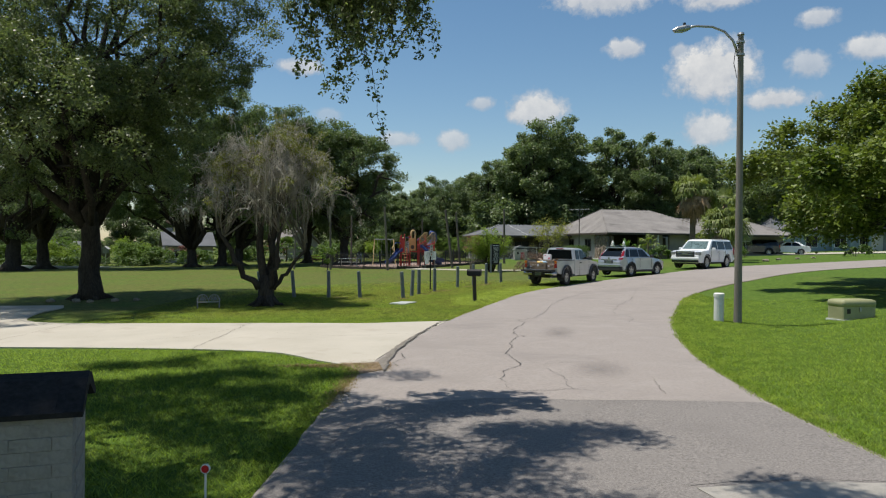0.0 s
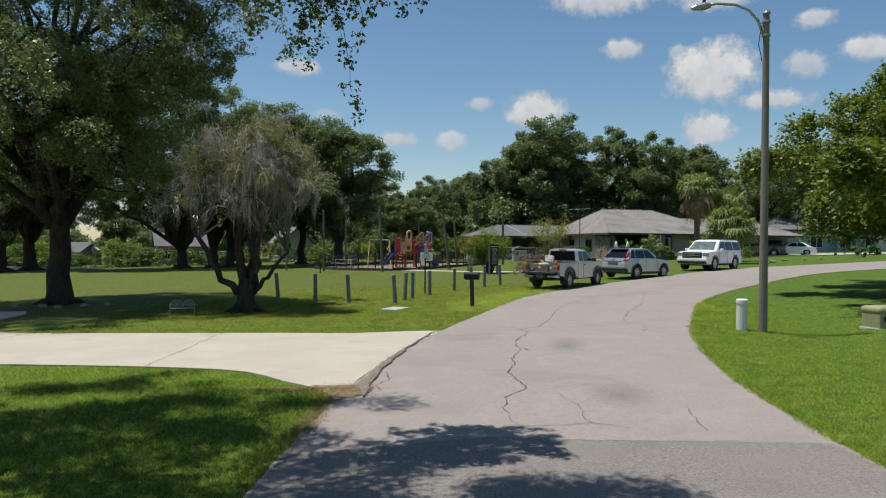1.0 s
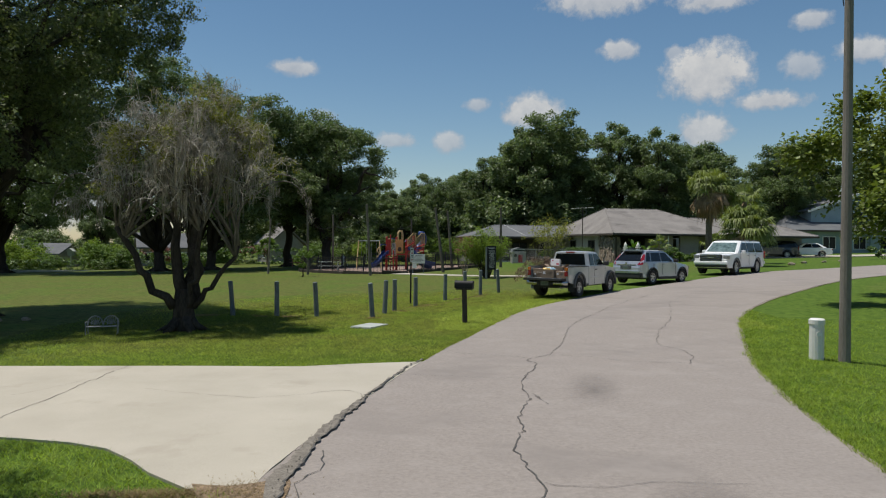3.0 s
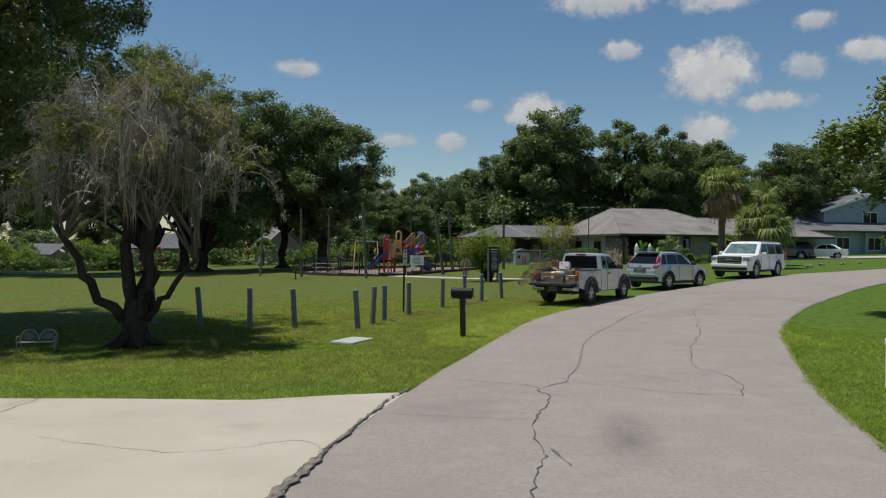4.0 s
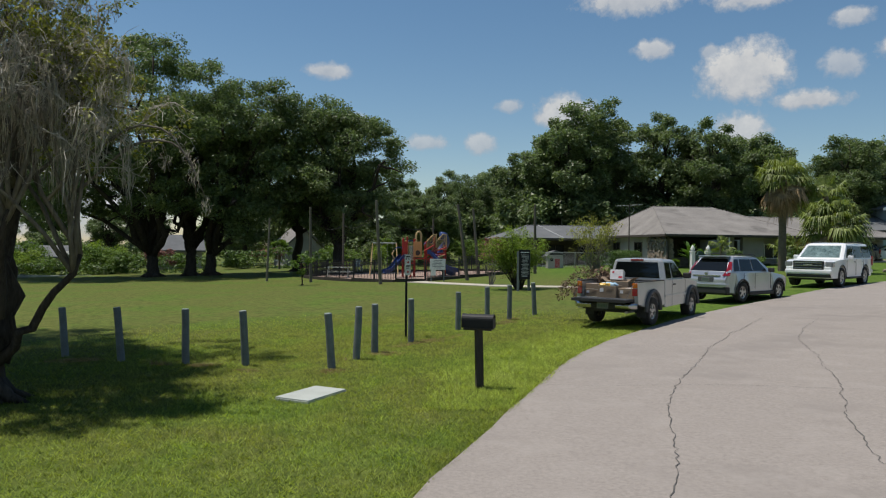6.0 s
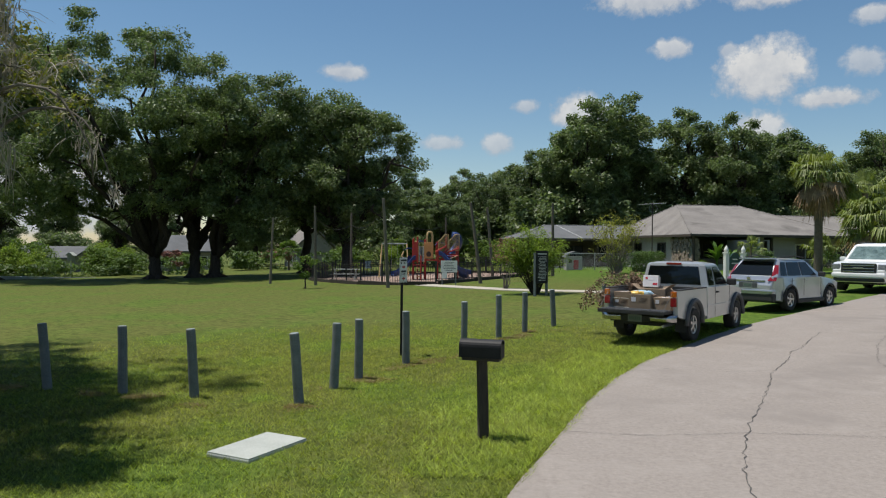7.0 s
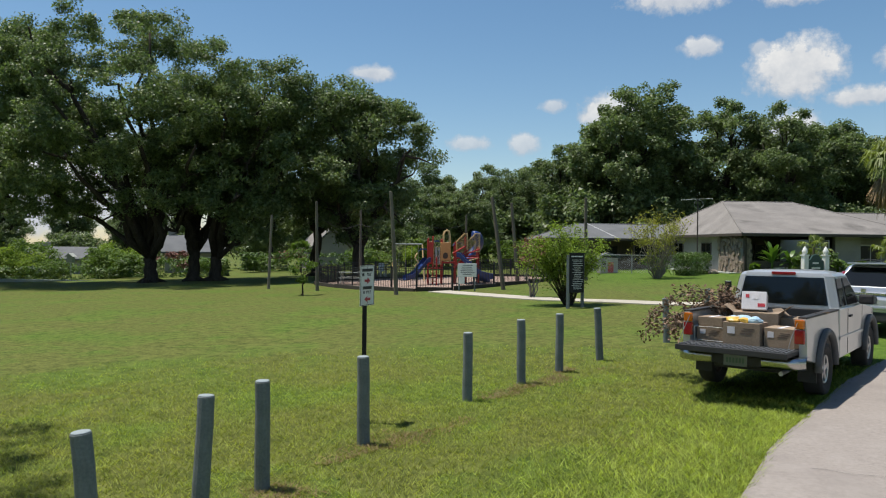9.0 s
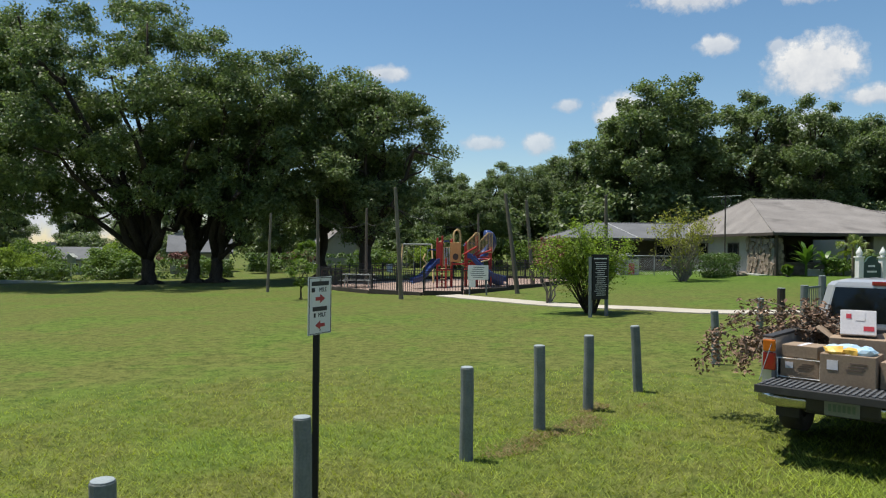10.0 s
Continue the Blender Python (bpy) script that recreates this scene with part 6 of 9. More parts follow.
part("bottom_rail", box_bm(0, 0, 0.20, 1.05, 0.04, 0.05, 0.008), POST_PAINT, rail)
for k in range(8):
    part("bar", tube_bm([(-0.46 + k * 0.13, 0, 0.2), (-0.46 + k * 0.13, 0, 0.92)], [0.012] * 2, 6), POST_PAINT, rail)

# rocks at the oak's foot and on the lawn across the road
def rock(x, y, r, seed, label="rough brown stone lying on the lawn"):
    t = thing("rock", x, y, label=label, category="rock", group="lawn rocks")
    bm = bmesh.new()
    bmesh.ops.create_icosphere(bm, subdivisions=2, radius=r)
    for v in bm.verts:
        k = 1 + 0.5 * noise.noise(v.co * (2.2 / r) + Vector((seed, 0, 0)))
        v.co = Vector((v.co.x * k * 1.25, v.co.y * k, v.co.z * k * 0.7 + r * 0.35))
    part("stone", bm, ROCK, t)


for i, (x, y, r) in enumerate(((-11.2, 24.9, 0.11), (-10.6, 25.2, 0.09), (-12.4, 24.7, 0.12), (-11.9, 24.6, 0.09), (-13.4, 24.9, 0.12), (24.6, 55.5, 0.2), (26.9, 58.4, 0.16), (29.0, 59.6, 0.15), (31.0, 61.0, 0.14), (13.6, 67.6, 0.25))):
    rock(x, y, r, i * 3.7)


# ---------------------------------------------------------------- the tree hung with moss
def arch(a, b, c, n):
    """A limb that rises from a, passes near b and hangs down to c."""
    a, b, c = (np.array(q, float) for q in (a, b, c))
    return [a * (1 - u) ** 2 + 2 * b * u * (1 - u) + c * u * u for u in np.linspace(0, 1, n)]


def moss_tree():
    rng = np.random.default_rng(91)
    t = thing("moss_tree", -5.41, 22.4, label="half-bare small tree hung with grey Spanish moss", category="tree")
    stems = [((-0.10, 0.03), (-0.35, 0.15, 2.7), 0.135), ((0.12, 0.05), (0.25, 0.2, 2.8), 0.135), ((-0.2, -0.1), (-1.45, -0.25, 2.35), 0.095), ((0.2, -0.05), (1.2, 0.1, 1.95), 0.062), ((0.02, 0.14), (0.05, 0.5, 2.7), 0.10), ((0.10, -0.10), (0.55, -0.35, 2.5), 0.07)]
    bm, forks = bmesh.new(), []
    tube_bm(limb_points(rng, (0, 0, -0.3), (0, 0, 0.95), 4), [0.40, 0.29, 0.245, 0.225, 0.16], 14, bm)
    for j in range(6):
        ra = j * 1.05 + rng.uniform(-0.3, 0.3)
        tube_bm([(0.1 * math.cos(ra), 0.1 * math.sin(ra), 0.3), (0.33 * math.cos(ra), 0.33 * math.sin(ra), 0.08), (0.62 * math.cos(ra), 0.62 * math.sin(ra), -0.02)], [0.14, 0.08, 0.03], 6, bm)
    for (bx, by), top, r in stems:
        line = limb_points(rng, (bx, by, 0.55), top, 7, sag=-0.06, rough=0.10)
        tube_bm(line, [r * k for k in (1.25, 1.05, 0.98, 0.92, 0.86, 0.78, 0.68, 0.56)], 9, bm)
        forks += [np.array(line[-1]), np.array(line[6])]
    part("trunk", bm, BARK, t, smooth=True)
    bm, twig_bm, hang, high = bmesh.new(), bmesh.new(), [], []
    for k in range(66):
        s = forks[k % len(forks)]
        a = 2.39996 * k + rng.uniform(-0.4, 0.4)
        reach = (2.15 if math.cos(a) > 0 else 2.55) * math.sqrt(rng.uniform(0.02, 1.0))
        top = 5.55 - 0.30 * reach ** 2 + rng.uniform(-0.6, 0.25)
        fall = rng.uniform(0.0, 0.4) + 0.24 * reach * rng.uniform(0.2, 1.2)
        e = np.array([reach * math.cos(a), reach * math.sin(a) * (0.9 if math.sin(a) > 0 else 0.6), max(2.3, top - fall)])
        mid = np.array([e[0] * 0.72 + s[0] * 0.2, e[1] * 0.72 + s[1] * 0.2, top + 0.35])
        line = [p + rng.normal(0, 0.05, 3) * (0 < i < 8) for i, p in enumerate(arch(s, mid, e, 9))]
        tube_bm([tuple(p) for p in line], [0.034, 0.028, 0.021, 0.016, 0.012, 0.009, 0.007, 0.005, 0.003], 6, bm)
        hang += line[3:] + line[2:6]
        for j in range(13):
            i = int(rng.integers(3, 9))
            s2 = line[i]
            b = math.atan2(s2[1], s2[0]) + rng.normal(0, 0.9)
            far = rng.uniform(0.2, 0.75)
            rise = rng.uniform(0.0, 0.35)
            sag = rng.choice([0.62, 0.1, -0.75], p=[0.5, 0.25, 0.25])
            e2 = s2 + np.array([far * math.cos(b) * (1 if sag > 0 else 0.55), far * math.sin(b) * (1 if sag > 0 else 0.55), rise - sag * far - rng.uniform(0, 0.12)])
            l2 = [p + rng.normal(0, 0.02, 3) for p in arch(s2, (s2 + e2) / 2 + [0, 0, rise + 0.16], e2, 6)]
            tube_bm([tuple(p) for p in l2], [0.0085, 0.0075, 0.006, 0.005, 0.004, 0.002], 4, twig_bm)
            hang += l2[2:]
            if s2[2] > 3.3:
                high += l2[1:]
            for q in range(4):
                s3 = l2[int(rng.integers(2, 6))]
                e3 = s3 + rng.normal(0, 0.13, 3) + np.array([0, 0, -0.06])
                tube_bm([tuple(s3), tuple((s3 + e3) / 2 + [0, 0, 0.04]), tuple(e3)], [0.004, 0.003, 0.0015], 3, twig_bm)
    # two long bare arms that reach out and hang at their ends
    for sx, y0, z1 in ((-1, -0.3, 3.75), (1, 0.15, 3.55), (-1, 0.2, 3.45), (1, -0.35, 3.75)):
        ex = sx * rng.uniform(2.65, 2.95)
        line = arch((sx * 1.0, y0, 2.6), (ex * 0.86, y0, z1 + 0.75), (ex, y0, 2.65), 11)
        tube_bm([tuple(p + rng.normal(0, 0.02, 3)) for p in line], [0.026 - 0.002 * i for i in range(11)], 5, bm)
        hang += line[6:] * 3
    part("branchwork", bm, BARK_GREY, t, smooth=True)
    part("twigwork", twig_bm, TWIG, t)
    # moss: thin hanging strands in tufts, the longest low down and inside the crown
    hang = np.array(hang)
    tuft = hang[rng.choice(len(hang), 520)]
    n_each = 20
    lows = np.clip(1.25 - np.abs(tuft[:, 2] - 3.1) * 0.55, 0.25, 1.2)
    length = (0.05 + 1.25 * rng.uniform(0, 1, len(tuft)) ** np.clip(1.1 + 1.1 * np.hypot(tuft[:, 0], tuft[:, 1]), 1.1, 3.4)) * lows * np.where(np.hypot(tuft[:, 0], tuft[:, 1]) > 1.5, rng.uniform(0.15, 0.8, len(tuft)), 1.0)
    top = np.repeat(tuft, n_each, axis=0) + rng.normal(0, 1, (len(tuft) * n_each, 3)) * [0.055, 0.055, 0.06]
    length = np.repeat(length, n_each) * rng.uniform(0.4, 1.0, len(top))
    length = np.minimum(length, np.maximum(0.06, top[:, 2] - 1.25 - 0.30 * np.hypot(top[:, 0], top[:, 1])))
    n = len(top)
    ang = rng.uniform(0, math.pi, n)
    side = np.stack([np.cos(ang), np.sin(ang), np.zeros(n)], -1)
    pull = np.repeat(tuft, n_each, axis=0)[:, :2]
    verts = []
    for i, (f, w) in enumerate(((0, 0.003), (0.35, 0.0055), (0.7, 0.0045), (1.0, 0.001))):
        c = top + np.stack([np.zeros(n), np.zeros(n), -length * f], -1) + rng.normal(0, 0.022, (n, 3)) * (i > 0)
        c[:, :2] += (pull - c[:, :2]) * 0.35 * f
        verts += [c - side * w, c + side * w]
    v = np.stack(verts, 1).reshape(-1, 3)
    b = np.arange(n)[:, None] * 8
    f = np.concatenate([b + np.array([[2 * i, 2 * i + 1, 2 * i + 3, 2 * i + 2]]) for i in range(3)], 0)
    link("hanging_moss", mesh_from("hanging_moss", v, f), MOSS, t, "grey hanging Spanish moss")
    high = np.array(high)
    pick = high[rng.choice(len(high), 1800)]
    pick = pick[noise_mask(pick)]
    v, f = leaf_cloud(rng, pick, 0.10, 20, 0.055)
    link("leaves", mesh_from("leaves", v, f), LEAF_YELLOW, t, "sparse yellow-green leaves")


def noise_mask(points):
    return np.array([noise.noise(Vector(p) * 0.9) > -0.06 for p in points])


moss_tree()

# twigs that hang from the overhanging oak into the view
rng = np.random.default_rng(123)
spray = thing("hanging_twigs", -1.4, 9.0, 4.6, label="drooping oak twigs with small dark leaves", category="twigs")
bm, tips = bmesh.new(), []
for k in range(88):
    s = np.array([rng.uniform(-0.35, 1.05), rng.uniform(-0.5, 0.7), rng.uniform(0.6, 1.0)])
    e = s + np.array([rng.uniform(-0.35, 0.35), rng.uniform(-0.3, 0.3), -rng.uniform(0.4, 1.15)])
    line = limb_points(rng, s, e, 6, sag=0.08, rough=0.12)
    tube_bm(line, [0.009, 0.008, 0.006, 0.005, 0.004, 0.003, 0.002], 4, bm)
    tips += [np.array(p) for p in line]
for (x, z), (ex, ez) in (((0.35, -0.1), (0.66, -1.32)), ((0.0, -0.1), (0.12, -0.78)), ((-0.42, 0.1), (-0.40, -0.50)), ((0.3, -0.1), (-0.05, -0.72))):
    line = limb_points(rng, (x, 0.1, z + 0.4), (ex, 0.1, ez), 9, rough=0.10)
    tube_bm(line, [0.006 - 0.0005 * i for i in range(10)], 4, bm)
    tips += [np.array(p) for p in line[5:]]
for k in range(6):
    s = np.array([-2.2 + 0.2 * k, -1.0, 2.2])
    tube_bm(limb_points(rng, s, (rng.uniform(-0.9, 0.9), rng.uniform(-0.4, 0.6), 0.9), 6, sag=0.08), [0.02, 0.018, 0.016, 0.013, 0.011, 0.009, 0.007], 5, bm)
part("twigwork", bm, BARK, spray)
v, f = leaf_cloud(rng, np.array(tips), 0.06, 22, 0.056, 1.0, 0.3)
link("leaves", mesh_from("leaves", v, f), LEAF_OAK, spray)


# ---------------------------------------------------------------- palms and shrubs
def palm(x, y, trunk_h, crown_r, fronds, label, seed, dead=0.3, trunk_r=0.17, lean=(0, 0), leaf=None):
    rng = np.random.default_rng(seed)
    t = thing("palm_tree", x, y, label=label, category="palm tree")
    part("trunk", tube_bm([(0, 0, -0.2), (lean[0] * 0.3, lean[1] * 0.3, trunk_h * 0.4), (lean[0], lean[1], trunk_h)], [trunk_r * 1.15, trunk_r, trunk_r * 0.95], 12), PALM_TRUNK, t)
    top = np.array([lean[0], lean[1], trunk_h])
    for name, mat, count, lo, hi in (("frond_head", leaf or PALM_LEAF, int(fronds * (1 - dead)), -0.35 + dead * 0.6, 1.4), ("dead_skirt", PALM_DEAD, int(fronds * dead), -1.45, -0.25)):
        verts, faces = [], []
        for k in range(count):
            a, el = rng.uniform(0, 2 * math.pi), rng.uniform(lo, hi)
            d = np.array([math.cos(a) * math.cos(el), math.sin(a) * math.cos(el), math.sin(el)])
            side = np.array([-math.sin(a), math.cos(a), 0])
            stalk = crown_r * rng.uniform(0.40, 0.55)
            hub = top + d * stalk + np.array([0, 0, -0.12 * stalk])
            i0 = len(verts)
            verts += [top + side * 0.03, top - side * 0.03, hub - side * 0.02, hub + side * 0.02]
            faces.append((i0, i0 + 1, i0 + 2, i0 + 3))
            up = np.cross(side, d)
            for q in range(27):
                b = (q - 13) / 13 * 1.75
                dd = d * math.cos(b) + side * math.sin(b)
                ln = crown_r * rng.uniform(0.48, 0.62) * (1 - 0.25 * abs(b) / 1.75)
                mid, tip = hub + dd * ln * 0.6 + np.array([0, 0, -0.06 * ln]), hub + dd * ln * 0.92 + np.array([0, 0, -0.55 * ln]) * rng.uniform(0.4, 1.5)
                wv = np.cross(dd, up) * 0.019 * crown_r
                i0 = len(verts)
                verts += [hub, mid + wv, tip, mid - wv + up * 0.02]
                faces.append((i0, i0 + 1, i0 + 2, i0 + 3))
        if count:
            link(name, mesh_from(name, np.array(verts), np.array(faces)), mat, t)
    return t


palm(20.3, 59.3, 5.7, 2.05, 66, "tall cabbage palm with a skirt of brown dead fronds", 5, 0.42, 0.22)
palm(23.0, 59.5, 4.6, 2.0, 30, "cabbage palm behind a taller one", 6, 0.2, 0.18)
palm(21.0, 54.6, 2.6, 2.2, 84, "low bushy yellow-green palm on the lawn", 8, 0.08, 0.2)
palm(17.6, 62.5, 1.6, 1.0, 14, "small young palm in front of the porch", 10, 0.0, 0.06)
palm(22.5, 64.0, 1.2, 1.5, 20, "low palm beside the house front", 12, 0.0, 0.1)
palm(-19.0, 88.5, 1.9, 1.7, 26, "small pale green palm on the far lawn", 13, 0.0, 0.1, leaf=LEAF_LIGHT)


def shrub(name, x, y, w, d, h, leaves, size, label, mat=None, seed=1, stems=6, category="shrub", turn=0, boxy=False, base=0.0, clump=0.16, flowers=None):
    """A shrub or hedge: stems and a crown of leaves down to near the ground."""
    rng = np.random.default_rng(seed)
    t = thing(name, x, y, label=label, category=category, turn=turn)
    bm = bmesh.new()
    for k in range(stems):
        e = np.array([rng.uniform(-0.4, 0.4) * w, rng.uniform(-0.4, 0.4) * d, h * rng.uniform(0.6, 0.9)])
        tube_bm(limb_points(rng, (e[0] * (0.9 if boxy else 0.15), e[1] * 0.2, -0.05), e, 4, rough=0.12), [0.03, 0.026, 0.02, 0.015, 0.008], 5, bm)
    if stems:
        part("stemwork", bm, BARK_PALE, t)
    else:
        bm.free()
    n = max(1, leaves // 12)
    if boxy:
        c = rng.uniform(-0.5, 0.5, (n, 3))
        ax = rng.integers(0, 3, n)
        c[np.arange(n), ax] = np.sign(c[np.arange(n), ax]) * rng.uniform(0.38, 0.5, n)
        c = c * np.array([w, d, h - base]) + np.array([0, 0, (h + base) / 2])
    else:
        lobes = [((0, 0, (h + base) / 2), (w / 2, d / 2, (h - base) / 2))]
        for k in range(5):
            a = k * 1.26 + rng.uniform(-0.3, 0.3)
            lobes.append(((0.28 * w * math.cos(a), 0.28 * d * math.sin(a), base + (h - base) * rng.uniform(0.3, 0.75)), (w * 0.27, d * 0.27, (h - base) * 0.28)))
        c = crown_points(rng, lobes, n, 0.6)
        c[:, 2] = np.maximum(c[:, 2], 0.05)
    v, f = leaf_cloud(rng, c, clump, 12, size)
    v[:, 2] = np.maximum(v[:, 2], 0.0)
    link("foliage", mesh_from("foliage", v, f), mat or LEAF_MID, t)
    if flowers:
        c = crown_points(rng, [((0, 0, h * 0.75), (w * 0.45, d * 0.45, h * 0.25))], 60, 0.85)
        v, f = leaf_cloud(rng, c, 0.14, 14, 0.09)
        link("blossom", mesh_from("blossom", v, f), flowers, t)
    return t


# crepe myrtle by the notice board, with arching sprays
def spray_shrub(x, y, seed):
    rng = np.random.default_rng(seed)
    t = thing("crepe_myrtle", x, y, label="loose yellow-green crepe myrtle with red flower tips", category="shrub")
    bm, pts, ends = bmesh.new(), [], []
    for k in range(64):
        a, reach = rng.uniform(0, 2 * math.pi), 1.45 * math.sqrt(rng.uniform(0.03, 1.0))
        e = np.array([reach * math.cos(a) - 0.25, reach * math.sin(a) * 0.6, rng.uniform(1.7, 2.75) - 0.42 * reach])
        line = arch((0.14 * math.cos(a), 0.14 * math.sin(a), 0), (e[0] * 0.55, e[1] * 0.55, e[2] * rng.uniform(0.85, 1.05)), e, 8)
        tube_bm([tuple(p) for p in line], [0.018 - 0.0021 * i for i in range(8)], 5, bm)
        pts += [p + rng.normal(0, 0.07, 3) for p in line[3:] for _ in range(2)]
        ends.append(e)
    part("stemwork", bm, BARK, t)
    v, f = spray_cloud(rng, np.array(pts), (0, 0, 0.6), 0.36, 14, 0.085, slim=0.22)
    link("foliage", mesh_from("foliage", v, f), LEAF_BRIGHT, t)
    v, f = leaf_cloud(rng, np.array(pts), 0.15, 12, 0.07)
    link("foliage", mesh_from("foliage", v, f), LEAF_BRIGHT, t)
    red = np.array([e + rng.normal(0, 0.08, 3) for e in ends if e[0] < -0.75 and e[2] > 1.5 for _ in range(2)])
    v, f = leaf_cloud(rng, red, 0.09, 24, 0.06)
    link("blossom", mesh_from("blossom", v, f), LEAF_RED, t, "red flower heads")


spray_shrub(3.0, 44.9, 41)
shrub("crepe_myrtle", 1.9, 49.0, 1.2, 0.9, 2.3, 620, 0.12, "dark red-leaved shrub behind a green one", LEAF_RED, 42, base=0.5)
def vase_tree(x, y, seed):
    """A many-stemmed small tree whose pale stems fan out from the ground."""
    rng = np.random.default_rng(seed)
    t = thing("small_tree", x, y, label="sparse many-stemmed small tree with yellowing leaves", category="tree")
    bm, pts = bmesh.new(), []
    for k in range(30):
        a, reach = 2.4 * k, 1.75 * math.sqrt(rng.uniform(0.05, 1.0))
        e = np.array([reach * math.cos(a), reach * math.sin(a) * 0.8, rng.uniform(2.9, 4.1) - 0.32 * reach])
        line = limb_points(rng, (0.1 * math.cos(a), 0.1 * math.sin(a), -0.05), e, 7, sag=0.03, rough=0.10)
        tube_bm(line, [0.035, 0.032, 0.028, 0.024, 0.019, 0.015, 0.010, 0.005], 5, bm)
        pts += [np.array(p) + rng.normal(0, 0.12, 3) for p in line[5:] for _ in range(2)]
        for j in range(3):
            s = np.array(line[int(rng.integers(3, 7))])
            e2 = s + rng.normal(0, 0.32, 3) + [0, 0, 0.15]
            tube_bm([tuple(s), tuple((s + e2) / 2), tuple(e2)], [0.011, 0.008, 0.004], 4, bm)
            pts += [e2, e2 + rng.normal(0, 0.1, 3)]
    part("stemwork", bm, BARK_PALE, t)
    v, f = leaf_cloud(rng, np.array(pts), 0.17, 9, 0.12)
    link("foliage", mesh_from("foliage", v, f), LEAF_PALE, t)


vase_tree(9.2, 62.5, 44)
tree("sapling", -8.45, 53.4, 1.6, 0.04, 0.5, [((0, 0, 1.1), (0.55, 0.5, 0.45)), ((0.2, 0.1, 1.4), (0.4, 0.4, 0.3))], 900, 0.12, 0.10, 12, "small light green sapling on the lawn", seed=45, leaf=LEAF_LIGHT, limbs=6)
shrub("hedge", 12.2, 67.0, 4.4, 0.9, 1.25, 9000, 0.10, "clipped green hedge along the house wall", HEDGE_LEAF, 46, boxy=True, turn=60, category="hedge", stems=0)
shrub("shrub", 9.6, 64.4, 1.6, 1.2, 1.1, 1200, 0.13, "rounded green shrub below a small tree", HEDGE_LEAF, 47)
shrub("agave", 15.6, 66.0, 0.9, 0.9, 0.5, 260, 0.3, "pale spiky plant by the house corner", LEAF_LIGHT, 48)
for i, (dx, dy, h) in enumerate(((16.6, 66.0, 2.3), (17.8, 66.4, 2.0), (18.8, 66.6, 1.3), (19.8, 66.8, 1.5), (20.6, 66.6, 1.2), (26.0, 67.2, 1.6))):
    rngb = np.random.default_rng(200 + i)
    t = thing("banana_plant", dx, dy, label="broad-leaved green banana plant before the porch", category="plant")
    verts, faces = [], []
    for k in range(22):
        a, el = rngb.uniform(0, 6.28), rngb.uniform(0.2, 1.35)
        d = np.array([math.cos(a) * math.cos(el), math.sin(a) * math.cos(el), math.sin(el)])
        s = np.array([-math.sin(a), math.cos(a), 0]) * 0.125
        base = np.array([0, 0, h * rngb.uniform(0.25, 0.5)])
        i0 = len(verts)
        for q in range(5):
            w = (0.2, 0.9, 1.0, 0.8, 0.1)[q]
            p = base + d * h * 0.62 * q / 4 + np.array([0, 0, -0.75 * (q / 4) ** 2 * 0.6])
            verts += [p - s * w, p + s * w]
        for q in range(4):
            faces.append((i0 + 2 * q, i0 + 2 * q + 1, i0 + 2 * q + 3, i0 + 2 * q + 2))
    link("leaves", mesh_from("leaves", np.array(verts), np.array(faces)), BANANA, t)
    part("stem", tube_bm([(0, 0, -0.1), (0, 0, h * 0.5)], [0.08, 0.05], 8), LEAF_MID, t)
for i, (x, y, w, h) in enumerate(((18.2, 65.8, 1.4, 1.0), (19.6, 65.9, 1.6, 1.3), (21.2, 66.2, 1.5, 0.9), (24.0, 66.4, 1.8, 1.2), (27.5, 67.0, 2.2, 1.3))):
    shrub("shrub", x, y, w, 1.0, h, 900, 0.16, "leafy green shrub before the porch", (LEAF_MID, HEDGE_LEAF)[i % 2], 150 + i)
shrub("shrub", 36.5, 64.5, 2.6, 1.4, 0.9, 1200, 0.2, "dark green shrub beside the far drive", HEDGE_LEAF, 49)


# ---------------------------------------------------------------- houses
def hip_roof(name, parent, x0, x1, y0, y1, ze, rx0, rx1, ry, zr, mat, thick=0.16):
    """A hipped roof over the eave rectangle with its ridge from rx0 to rx1 at ry."""
    bm = bmesh.new()
    e = [bm.verts.new(p) for p in ((x0, y0, ze), (x1, y0, ze), (x1, y1, ze), (x0, y1, ze))]
    r = [bm.verts.new(p) for p in ((rx0, ry, zr), (rx1, ry, zr))]
    lo = [bm.verts.new((v.co.x, v.co.y, ze - thick)) for v in e]
    for f in ((e[0], e[1], r[1], r[0]), (e[1], e[2], r[1]), (e[2], e[3], r[0], r[1]), (e[3], e[0], r[0])):
        bm.faces.new(f)
    for i in range(4):
        bm.faces.new((e[(i + 1) % 4], e[i], lo[i], lo[(i + 1) % 4]))
    bm.faces.new(lo[::-1])
    bmesh.ops.recalc_face_normals(bm, faces=bm.faces[:])
    roof = part(name, bm, mat, parent)
    part("fascia", ring_bm(x0 - 0.02, x1 + 0.02, y0 - 0.02, y1 + 0.02, ze - thick - 0.02, ze - 0.03, 0.03), FASCIA, roof)
    for a, b in (((x0, y0, ze), (rx0, ry, zr)), ((x1, y0, ze), (rx1, ry, zr)), ((x0, y1, ze), (rx0, ry, zr)), ((rx0, ry, zr), (rx1, ry, zr))):
        part("ridge_cap", tube_bm([a, b], [0.05, 0.05], 6), mat, roof)
    return roof


